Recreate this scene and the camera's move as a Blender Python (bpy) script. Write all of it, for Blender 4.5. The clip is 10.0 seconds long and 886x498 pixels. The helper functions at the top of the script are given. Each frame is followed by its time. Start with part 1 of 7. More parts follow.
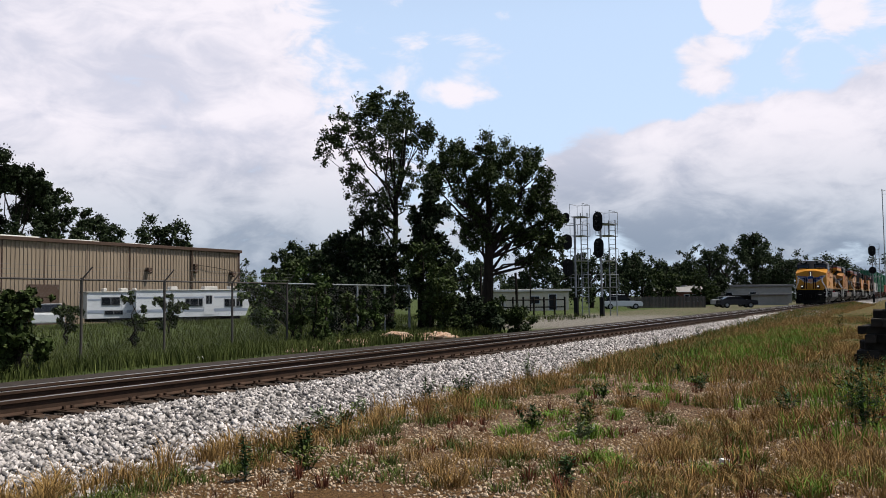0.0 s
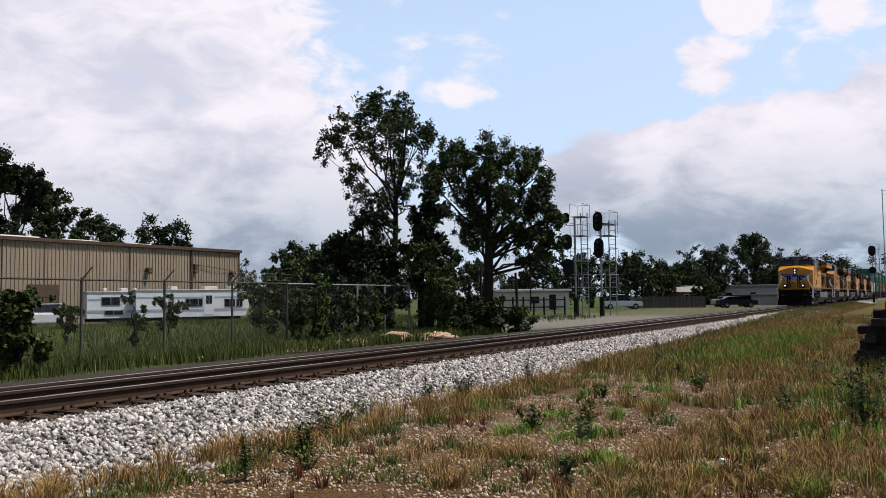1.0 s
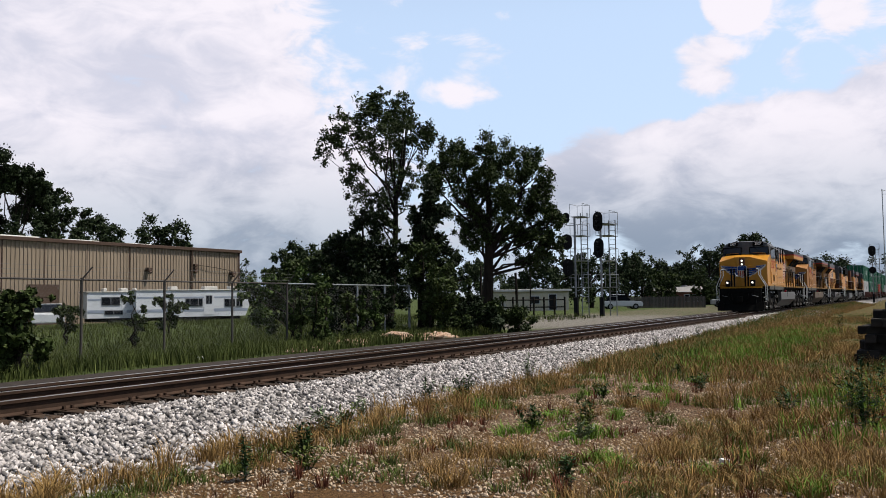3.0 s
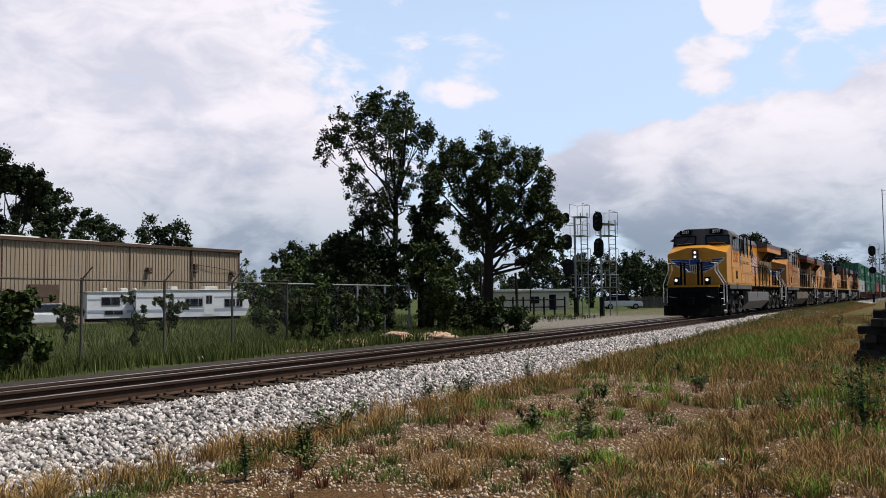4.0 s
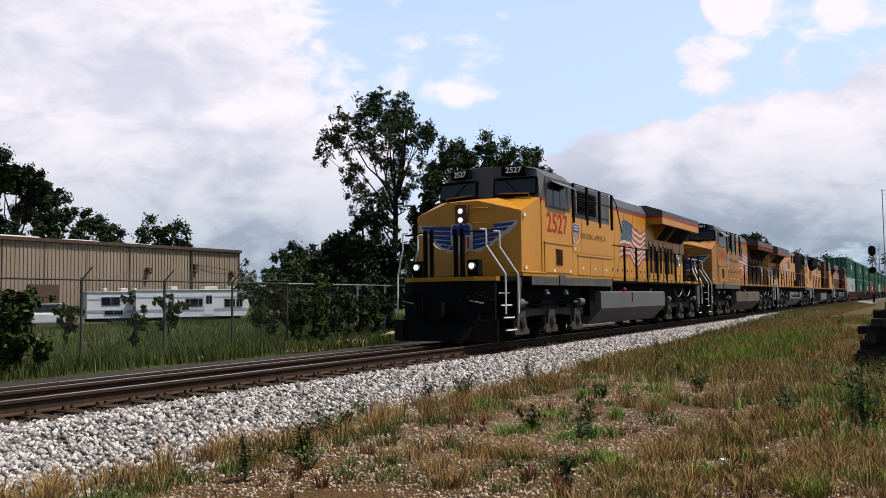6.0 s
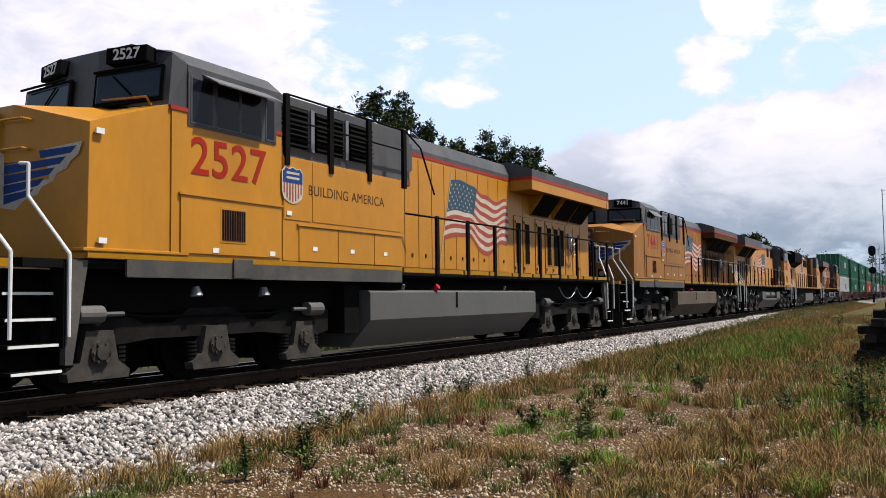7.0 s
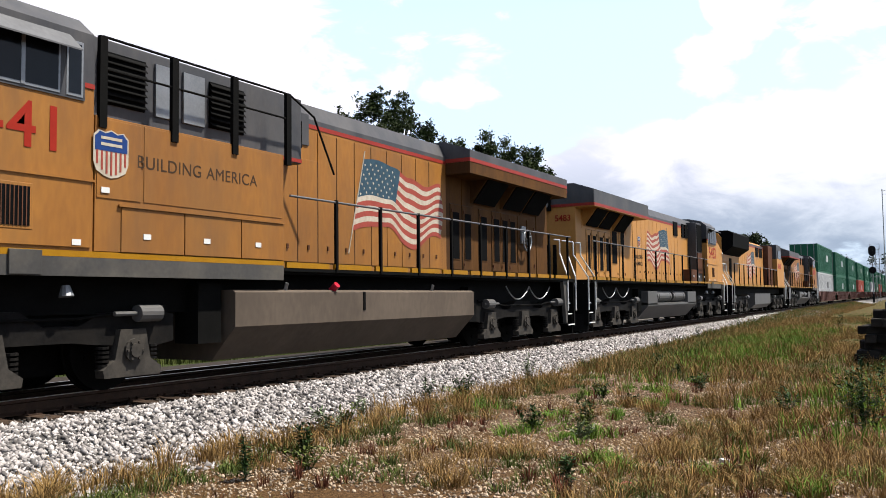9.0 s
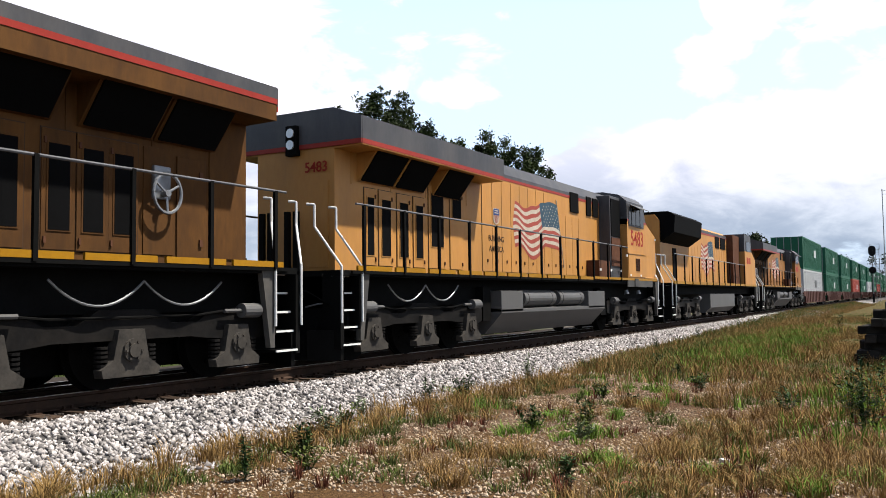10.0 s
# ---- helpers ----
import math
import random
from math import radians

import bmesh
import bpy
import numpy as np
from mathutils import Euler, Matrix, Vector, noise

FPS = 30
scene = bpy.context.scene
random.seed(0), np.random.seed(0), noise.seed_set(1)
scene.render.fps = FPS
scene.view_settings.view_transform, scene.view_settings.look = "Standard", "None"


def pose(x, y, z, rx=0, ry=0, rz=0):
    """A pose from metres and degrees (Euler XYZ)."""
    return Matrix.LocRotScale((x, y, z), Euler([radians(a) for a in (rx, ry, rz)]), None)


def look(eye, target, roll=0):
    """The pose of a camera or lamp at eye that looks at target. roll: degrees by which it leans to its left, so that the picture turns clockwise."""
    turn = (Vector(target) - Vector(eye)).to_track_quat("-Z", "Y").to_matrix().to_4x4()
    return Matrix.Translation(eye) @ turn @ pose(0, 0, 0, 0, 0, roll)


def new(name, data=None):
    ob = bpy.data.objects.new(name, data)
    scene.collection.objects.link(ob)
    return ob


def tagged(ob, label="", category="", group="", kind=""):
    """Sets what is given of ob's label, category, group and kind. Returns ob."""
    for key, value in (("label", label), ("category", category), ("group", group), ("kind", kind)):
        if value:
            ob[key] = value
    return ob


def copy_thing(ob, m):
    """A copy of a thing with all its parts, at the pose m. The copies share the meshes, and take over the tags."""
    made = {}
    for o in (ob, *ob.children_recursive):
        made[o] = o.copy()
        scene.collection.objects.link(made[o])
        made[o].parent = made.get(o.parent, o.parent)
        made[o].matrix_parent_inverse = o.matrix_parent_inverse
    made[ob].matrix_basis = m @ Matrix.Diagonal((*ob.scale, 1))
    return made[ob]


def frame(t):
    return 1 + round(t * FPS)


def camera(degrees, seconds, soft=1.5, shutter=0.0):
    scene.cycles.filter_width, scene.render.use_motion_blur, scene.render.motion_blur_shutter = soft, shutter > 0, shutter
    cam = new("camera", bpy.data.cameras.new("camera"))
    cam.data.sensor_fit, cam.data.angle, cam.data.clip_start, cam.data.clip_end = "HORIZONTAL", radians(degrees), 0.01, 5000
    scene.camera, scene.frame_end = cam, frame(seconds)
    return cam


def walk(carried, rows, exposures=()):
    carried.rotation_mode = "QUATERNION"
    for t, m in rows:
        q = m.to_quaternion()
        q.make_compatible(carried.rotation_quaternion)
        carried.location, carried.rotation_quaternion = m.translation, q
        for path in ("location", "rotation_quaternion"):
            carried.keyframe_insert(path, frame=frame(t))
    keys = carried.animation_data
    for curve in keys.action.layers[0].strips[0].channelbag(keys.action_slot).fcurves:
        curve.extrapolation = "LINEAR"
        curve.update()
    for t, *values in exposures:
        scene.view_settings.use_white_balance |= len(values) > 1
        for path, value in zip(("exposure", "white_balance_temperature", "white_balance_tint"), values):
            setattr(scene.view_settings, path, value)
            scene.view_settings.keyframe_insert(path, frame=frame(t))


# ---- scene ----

# ---- camera: it stands still beside the track ----
cam = camera(55.244, 10.0, soft=0.9)
EYE = Vector((0.0, 0.0, 1.1535))
YAW, PITCH = 1.058415, 0.0577457
AIM = EYE + Vector((math.sin(YAW) * math.cos(PITCH), math.cos(YAW) * math.cos(PITCH), math.sin(PITCH)))
STAND = look(EYE, AIM, -0.6725)
walk(cam, [(0.0, STAND), (10.0, STAND)],
     exposures=[(0.0, 0.73), (5.0, 0.73), (5.7, 0.76), (6.8, 0.90), (7.2, 0.98), (8.0, 1.12), (9.0, 1.24), (10.0, 1.26)])

# ---- world and sun ----
SUN_EL, SUN_AZ = radians(63), radians(149)   # azimuth clockwise from +Y
world = bpy.data.worlds.new("world")
scene.world = world
world.use_nodes = True
wn, wl = world.node_tree.nodes, world.node_tree.links
wn.clear()


def wnode(kind, **values):
    n = wn.new(kind)
    for k, v in values.items():
        n.inputs[k].default_value = v
    return n


def wmath(op, a, b=None, c=None, clamp=False):
    n = wn.new("ShaderNodeMath")
    n.operation, n.use_clamp = op, clamp
    for i, v in enumerate((a, b, c)):
        if v is None:
            continue
        if isinstance(v, (int, float)):
            n.inputs[i].default_value = v
        else:
            wl.new(v, n.inputs[i])
    return n.outputs[0]


def wdot(vec, c):
    n = wn.new("ShaderNodeVectorMath")
    n.operation = "DOT_PRODUCT"
    wl.new(vec, n.inputs[0])
    n.inputs[1].default_value = c
    return n.outputs["Value"]


def wrange(v, a, b, c=0.0, d=1.0):
    n = wn.new("ShaderNodeMapRange")
    n.interpolation_type = "SMOOTHSTEP"
    wl.new(v, n.inputs[0])
    for i, x in enumerate((a, b, c, d)):
        n.inputs[i + 1].default_value = x
    return n.outputs[0]


def wmix(f, a, b):
    n = wn.new("ShaderNodeMix")
    n.data_type = "RGBA"
    for i, v in ((0, f), (6, a), (7, b)):
        if isinstance(v, (int, float, tuple)):
            n.inputs[i].default_value = v
        else:
            wl.new(v, n.inputs[i])
    return n.outputs[2]


sky_dir = wn.new("ShaderNodeTexCoord").outputs["Generated"]
sep = wn.new("ShaderNodeSeparateXYZ")
wl.new(sky_dir, sep.inputs[0])
sky = wn.new("ShaderNodeTexSky")
sky.sky_type, sky.sun_disc = "NISHITA", False
sky.sun_elevation, sky.sun_rotation = SUN_EL, SUN_AZ
sky.air_density, sky.dust_density = 1.0, 2.0
squash = wn.new("ShaderNodeMapping")
squash.inputs["Scale"].default_value = (1.0, 1.0, 2.1)
wl.new(sky_dir, squash.inputs[0])
puff = wnode("ShaderNodeTexNoise", Scale=4.2, Detail=7.0, Roughness=0.52, Distortion=0.25)
wl.new(squash.outputs[0], puff.inputs["Vector"])
broad = wnode("ShaderNodeTexNoise", Scale=1.7, Detail=3.0, Roughness=0.5)
wl.new(squash.outputs[0], broad.inputs["Vector"])
# a bank of cloud to the north-east, another low in the east, and a rift of blue between them
def around(c, near, far):
    return wrange(wdot(sky_dir, c), math.cos(radians(near)), math.cos(radians(far)))


gap = around((0.885, 0.355, 0.30), 21, 5)
for c, near, far in (((0.955, 0.158, 0.250), 17, 4), ((0.82, 0.44, 0.36), 16, 4)):
    gap = wmath("MAXIMUM", gap, around(c, near, far))
bank = around((0.63, 0.745, 0.22), 46, 12)
for c, near, far in (((0.985, 0.10, 0.13), 26, 6), ((0.86, 0.49, 0.10), 26, 6)):
    bank = wmath("MAXIMUM", bank, around(c, near, far))
cover = wmath("ADD", wmath("MULTIPLY", puff.outputs[0], 1.25), wmath("MULTIPLY", broad.outputs[0], 0.75))
cover = wmath("SUBTRACT", cover, wmath("MULTIPLY", gap, 0.42))
cover = wmath("ADD", cover, wmath("MULTIPLY", bank, 0.43))
cover = wmath("SUBTRACT", cover, wmath("MULTIPLY", wrange(sep.outputs[2], 0.34, 0.6), 0.16))
# a heaped bank low to the right, and small puffs in the rift
heap = None
for c, near, far in (((0.988, 0.014, 0.151), 6.5, 2.5), ((0.986, 0.101, 0.134), 5.5, 2.5), ((0.976, 0.175, 0.130), 5.5, 2.5), ((0.958, 0.259, 0.125), 5, 2), ((0.936, 0.326, 0.134), 4.5, 1.5), ((0.984, -0.042, 0.173), 6.5, 3)):
    heap = around(c, near, far) if heap is None else wmath("MAXIMUM", heap, around(c, near, far))
for c, near, far in (((0.864, 0.430, 0.262), 3.0, 0.2), ((0.857, 0.456, 0.240), 1.8, 0.2), ((0.935, 0.162, 0.317), 1.5, 0.1), ((0.953, 0.059, 0.297), 2.0, 0.1), ((0.947, 0.196, 0.255), 2.4, 0.2), ((0.962, 0.114, 0.247), 2.0, 0.2)):
    heap = wmath("MAXIMUM", heap, wmath("MULTIPLY", around(c, near, far), 0.44))
curl = wnode("ShaderNodeTexNoise", Scale=13.0, Detail=8.0, Roughness=0.6, Distortion=0.5)
wl.new(squash.outputs[0], curl.inputs["Vector"])
cover = wmath("ADD", cover, wmath("MULTIPLY", heap, 0.52))
cover = wmath("ADD", cover, wmath("MULTIPLY_ADD", curl.outputs[0], 0.9, -0.46))
cloud = wrange(cover, 1.03, 1.27)
low = wrange(sep.outputs[2], 0.05, 0.21)
shade = wrange(wmath("MULTIPLY_ADD", curl.outputs[0], 0.35, wmath("MULTIPLY", puff.outputs[0], 0.72)), 0.42, 0.62)
dark_cloud = wmix(low, (0.30, 0.37, 0.48, 1), (0.71, 0.72, 0.85, 1))
light_cloud = wmix(low, (0.60, 0.66, 0.76, 1), (1.02, 0.97, 1.05, 1))
cloud_col = wmix(shade, dark_cloud, light_cloud)
bg_sky = wnode("ShaderNodeBackground", Strength=0.0555)
high = wrange(sep.outputs[2], 0.30, 0.58)
haze_sky = wmix(wmath("MULTIPLY_ADD", high, -0.38, 0.42), sky.outputs[0], (12.0, 15.0, 19.5, 1))
wl.new(haze_sky, bg_sky.inputs[0])
bg_cloud = wnode("ShaderNodeBackground", Strength=0.565)
wl.new(cloud_col, bg_cloud.inputs[0])
mixs = wn.new("ShaderNodeMixShader")
wl.new(cloud, mixs.inputs[0])
wl.new(bg_sky.outputs[0], mixs.inputs[1])
wl.new(bg_cloud.outputs[0], mixs.inputs[2])
wout = wn.new("ShaderNodeOutputWorld")
wl.new(mixs.outputs[0], wout.inputs[0])

sun = new("sun", bpy.data.lights.new("sun", "SUN"))
sun.data.energy, sun.data.angle, sun.data.color = 5.0, radians(1.2), (1.0, 0.96, 0.88)
SUN_DIR = Vector((math.sin(SUN_AZ) * math.cos(SUN_EL), math.cos(SUN_AZ) * math.cos(SUN_EL), math.sin(SUN_EL)))
sun.matrix_world = look(SUN_DIR * 300, (0, 0, 0))


# ---- materials ----
def mat(name, a, b=None, rough=0.7, metal=0.0, scale=3.0, fine=40.0, bump=0.2, spread=(0.35, 0.65),
        dirt=None, dirt_scale=1.2, dirt_amount=0.5, streak=(1, 1, 1), island=0.0, spec=0.08, random_ob=0.0, emit=None):
    """Two tones mixed by a two-scale noise, an optional stain tone, and fine relief."""
    m = bpy.data.materials.new(name)
    m.use_nodes = True
    n, l = m.node_tree.nodes, m.node_tree.links
    bs = n["Principled BSDF"]
    b = b or tuple(c * 0.75 for c in a)
    tc = n.new("ShaderNodeTexCoord")
    mp = n.new("ShaderNodeMapping")
    mp.inputs["Scale"].default_value = streak
    l.new(tc.outputs["Object"], mp.inputs[0])
    n1 = n.new("ShaderNodeTexNoise")
    n1.inputs["Scale"].default_value, n1.inputs["Detail"].default_value, n1.inputs["Roughness"].default_value = scale, 6, 0.62
    l.new(mp.outputs[0], n1.inputs["Vector"])
    n2 = n.new("ShaderNodeTexNoise")
    n2.inputs["Scale"].default_value, n2.inputs["Detail"].default_value = fine, 4
    l.new(mp.outputs[0], n2.inputs["Vector"])
    mr = n.new("ShaderNodeMapRange")
    mr.inputs[1].default_value, mr.inputs[2].default_value = spread
    av = n.new("ShaderNodeMath")
    av.operation = "MULTIPLY_ADD"
    av.inputs[1].default_value, av.inputs[2].default_value = 0.35, 0.0
    l.new(n2.outputs[0], av.inputs[0])
    sm = n.new("ShaderNodeMath")
    sm.operation = "MULTIPLY_ADD"
    sm.inputs[1].default_value = 0.65
    l.new(n1.outputs[0], sm.inputs[0])
    l.new(av.outputs[0], sm.inputs[2])
    l.new(sm.outputs[0], mr.inputs[0])
    mix = n.new("ShaderNodeMix")
    mix.data_type = "RGBA"
    mix.inputs[6].default_value, mix.inputs[7].default_value = (*a, 1), (*b, 1)
    l.new(mr.outputs[0], mix.inputs[0])
    col = mix.outputs[2]
    if dirt:
        n3 = n.new("ShaderNodeTexNoise")
        n3.inputs["Scale"].default_value, n3.inputs["Detail"].default_value, n3.inputs["Roughness"].default_value = dirt_scale, 8, 0.68
        l.new(mp.outputs[0], n3.inputs["Vector"])
        r3 = n.new("ShaderNodeMapRange")
        r3.inputs[1].default_value, r3.inputs[2].default_value, r3.inputs[4].default_value = 0.42, 0.72, dirt_amount
        l.new(n3.outputs[0], r3.inputs[0])
        m3 = n.new("ShaderNodeMix")
        m3.data_type = "RGBA"
        m3.inputs[7].default_value = (*dirt, 1)
        l.new(r3.outputs[0], m3.inputs[0])
        l.new(col, m3.inputs[6])
        col = m3.outputs[2]
    for amount, node, socket in ((island, "ShaderNodeNewGeometry", "Random Per Island"), (random_ob, "ShaderNodeObjectInfo", "Random")):
        if amount:
            g = n.new(node)
            r = n.new("ShaderNodeMapRange")
            r.inputs[3].default_value, r.inputs[4].default_value = 1 - amount, 1 + amount
            l.new(g.outputs[socket], r.inputs[0])
            h = n.new("ShaderNodeHueSaturation")
            l.new(r.outputs[0], h.inputs["Value"])
            l.new(col, h.inputs["Color"])
            col = h.outputs[0]
    l.new(col, bs.inputs["Base Color"])
    bs.inputs["Roughness"].default_value, bs.inputs["Metallic"].default_value = rough, metal
    bs.inputs["Specular IOR Level"].default_value = spec
    if bump:
        bp = n.new("ShaderNodeBump")
        bp.inputs["Strength"].default_value, bp.inputs["Distance"].default_value = bump, 0.02
        l.new(sm.outputs[0], bp.inputs["Height"])
        l.new(bp.outputs[0], bs.inputs["Normal"])
    if emit:
        bs.inputs["Emission Color"].default_value, bs.inputs["Emission Strength"].default_value = (*emit[0], 1), emit[1]
    return m


M = {}
M["leaf"] = mat("leaf", (0.0288, 0.0409, 0.0102), (0.0126, 0.0195, 0.00511), 0.55, scale=0.6, fine=4, bump=0, island=0.45)
M["leaf_light"] = mat("leaf_light", (0.0392, 0.0605, 0.0146), (0.0213, 0.0347, 0.00896), 0.55, scale=0.8, fine=4, bump=0, island=0.45)
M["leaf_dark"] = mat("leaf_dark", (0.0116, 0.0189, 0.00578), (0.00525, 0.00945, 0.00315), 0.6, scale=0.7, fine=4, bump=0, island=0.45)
M["leaf_far"] = mat("leaf_far", (0.0238, 0.0342, 0.0135), (0.0114, 0.0181, 0.00726), 0.7, scale=0.3, fine=2, bump=0, island=0.4)
M["bark"] = mat("bark", (0.0193, 0.0151, 0.0117), (0.00963, 0.00757, 0.00619), 0.95, scale=6, fine=30, bump=0.8, streak=(1, 1, 0.25))
M["dry"] = mat("dry_grass", (0.245, 0.152, 0.054), (0.118, 0.068, 0.024), 0.8, scale=1.2, fine=9, bump=0, island=0.35)
M["straw"] = mat("straw", (0.234, 0.162, 0.0765), (0.144, 0.09, 0.0405), 0.8, scale=1.2, fine=9, bump=0, island=0.3)
M["grass"] = mat("green_grass", (0.078, 0.098, 0.022), (0.040, 0.055, 0.013), 0.7, scale=1.0, fine=9, bump=0, island=0.35)
M["lush"] = mat("lush_grass", (0.120, 0.205, 0.026), (0.070, 0.125, 0.017), 0.7, scale=1.0, fine=9, bump=0, island=0.3)
M["field"] = mat("field_grass", (0.062, 0.074, 0.019), (0.030, 0.040, 0.011), 0.75, scale=0.7, fine=6, bump=0, island=0.4)
M["weed"] = mat("weed", (0.0255, 0.051, 0.014), (0.014, 0.0293, 0.00829), 0.6, scale=3, fine=20, bump=0, island=0.35)
M["weed_grey"] = mat("weed_grey", (0.117, 0.144, 0.0826), (0.0757, 0.103, 0.0516), 0.7, scale=3, fine=20, bump=0, island=0.3)
M["stone"] = mat("ballast_stone", (0.335, 0.306, 0.293), (0.1, 0.0904, 0.087), 0.85, scale=9, fine=60, bump=0.5, island=0.75)
# darker than the stones on it: shade of their gaps put into colour
M["bed"] = mat("ballast_bed", (0.081, 0.0753, 0.0729), (0.0324, 0.03, 0.0292), 0.9, scale=11, fine=26, bump=1.0, spread=(0.4, 0.6))
M["bed_dark"] = mat("dirty_ballast", (0.031, 0.0248, 0.0206), (0.0138, 0.011, 0.00963), 0.95, scale=8, fine=26, bump=0.9)
M["tie"] = mat("creosoted_wood", (0.0234, 0.0158, 0.0117), (0.011, 0.00826, 0.00619), 0.9, scale=4, fine=30, bump=0.6, streak=(1.5, 0.3, 1), dirt=(0.0688, 0.0413, 0.0255), dirt_amount=0.55, random_ob=0.3)
M["oldtie"] = mat("weathered_tie", (0.0179, 0.0151, 0.0131), (0.00757, 0.00688, 0.00619), 0.95, scale=4, fine=30, bump=0.7, streak=(0.4, 1.5, 1), dirt=(0.0688, 0.0605, 0.0516), dirt_amount=0.4, random_ob=0.3)
M["rust"] = mat("rusty_rail", (0.0426, 0.0239, 0.0155), (0.0206, 0.0123, 0.00839), 0.8, scale=5, fine=50, bump=0.3, dirt=(0.029, 0.0193, 0.0142), dirt_amount=0.5)
M["railtop"] = mat("polished_rail", (0.416, 0.4, 0.384), (0.32, 0.304, 0.288), 0.28, 0.9, scale=3, fine=60, bump=0.05, streak=(0.1, 1, 1))
M["steel"] = mat("galvanised_steel", (0.261, 0.268, 0.275), (0.193, 0.2, 0.206), 0.5, 0.7, scale=8, fine=60, bump=0.1)
M["wire"] = mat("fence_wire", (0.138, 0.138, 0.138), (0.0894, 0.0826, 0.0826), 0.6, 0.5, scale=8, fine=60, bump=0)
M["fencepost"] = mat("weathered_fence_post", (0.0516, 0.0468, 0.0427), (0.031, 0.0275, 0.0255), 0.8, scale=6, fine=40, bump=0.1)
M["alu"] = mat("dull_aluminium", (0.206, 0.21, 0.217), (0.151, 0.155, 0.162), 0.45, 0.6, scale=6, fine=50, bump=0.05, spec=0.22)
M["sigblack"] = mat("signal_black", (0.00963, 0.00963, 0.0103), (0.00619, 0.00619, 0.00688), 0.75, scale=5, fine=40, bump=0.05)
M["glassdark"] = mat("dark_glass", (0.0055, 0.00688, 0.00963), (0.00344, 0.00482, 0.00688), 0.12, scale=2, fine=8, bump=0, spec=0.14)
M["glassblue"] = mat("tinted_glass", (0.00688, 0.0124, 0.022), (0.00413, 0.00757, 0.0151), 0.12, scale=2, fine=8, bump=0, spec=0.14)
M["siding"] = mat("tan_metal_siding", (0.190, 0.150, 0.112), (0.158, 0.124, 0.092), 0.6, scale=0.6, fine=9, bump=0.05, streak=(1, 1, 0.12), dirt=(0.103, 0.0791, 0.055), dirt_scale=0.5, dirt_amount=0.45)
M["trim"] = mat("dark_trim", (0.0585, 0.0378, 0.0289), (0.0413, 0.0275, 0.0206), 0.6, scale=3, fine=30, bump=0.05)
M["roofwhite"] = mat("pale_roof", (0.427, 0.413, 0.385), (0.344, 0.33, 0.31), 0.7, scale=0.8, fine=10, bump=0.05)
M["rvwhite"] = mat("rv_white", (0.454, 0.468, 0.495), (0.399, 0.413, 0.44), 0.4, scale=1.2, fine=20, bump=0.03, dirt=(0.275, 0.275, 0.275), dirt_scale=0.9, dirt_amount=0.35)
M["rvgrey"] = mat("rv_grey", (0.206, 0.234, 0.289), (0.165, 0.193, 0.241), 0.5, scale=1.2, fine=20, bump=0.03)
M["rubber"] = mat("tyre_rubber", (0.0151, 0.0144, 0.0138), (0.00894, 0.00894, 0.00894), 0.85, scale=8, fine=60, bump=0.2)
M["carwhite"] = mat("white_car_paint", (0.454, 0.461, 0.475), (0.413, 0.42, 0.433), 0.25, scale=2, fine=20, bump=0, spec=0.22)
M["carsilver"] = mat("silver_car_paint", (0.344, 0.33, 0.316), (0.289, 0.282, 0.275), 0.3, 0.3, scale=2, fine=20, bump=0, spec=0.22)
M["cardark"] = mat("dark_car_paint", (0.0206, 0.0206, 0.0241), (0.0138, 0.0138, 0.0165), 0.25, scale=2, fine=20, bump=0, spec=0.22)
M["brick"] = mat("red_brick", (0.151, 0.0688, 0.0516), (0.103, 0.0482, 0.0378), 0.85, scale=2, fine=20, bump=0.2)
M["shingle"] = mat("roof_shingle", (0.179, 0.172, 0.172), (0.124, 0.12, 0.117), 0.9, scale=2, fine=24, bump=0.3)
M["cream"] = mat("cream_wall", (0.413, 0.378, 0.31), (0.33, 0.296, 0.234), 0.75, scale=0.8, fine=12, bump=0.05, streak=(1, 1, 0.3))
M["concrete"] = mat("concrete", (0.289, 0.282, 0.268), (0.22, 0.213, 0.206), 0.85, scale=1.5, fine=20, bump=0.2)
M["fencewood"] = mat("grey_fence_wood", (0.0894, 0.0791, 0.0688), (0.055, 0.0482, 0.0427), 0.9, scale=2, fine=24, bump=0.3, streak=(1, 1, 0.2), random_ob=0.25)
M["rusty_weed"] = mat("rusty_weed", (0.119, 0.0425, 0.0238), (0.0595, 0.0204, 0.0119), 0.8, scale=3, fine=20, bump=0, island=0.4)
M["mud"] = mat("red_earth", (0.26, 0.161, 0.105), (0.167, 0.096, 0.0619), 0.95, scale=3, fine=18, bump=0.9, dirt=(0.31, 0.279, 0.235), dirt_scale=5, dirt_amount=0.7)
M["litter"] = mat("pale_litter", (0.482, 0.482, 0.468), (0.413, 0.413, 0.399), 0.6, bump=0.1)
M["pebble"] = mat("ground_pebble", (0.32, 0.248, 0.182), (0.110, 0.080, 0.055), 0.9, scale=9, fine=50, bump=0.3, island=0.4)

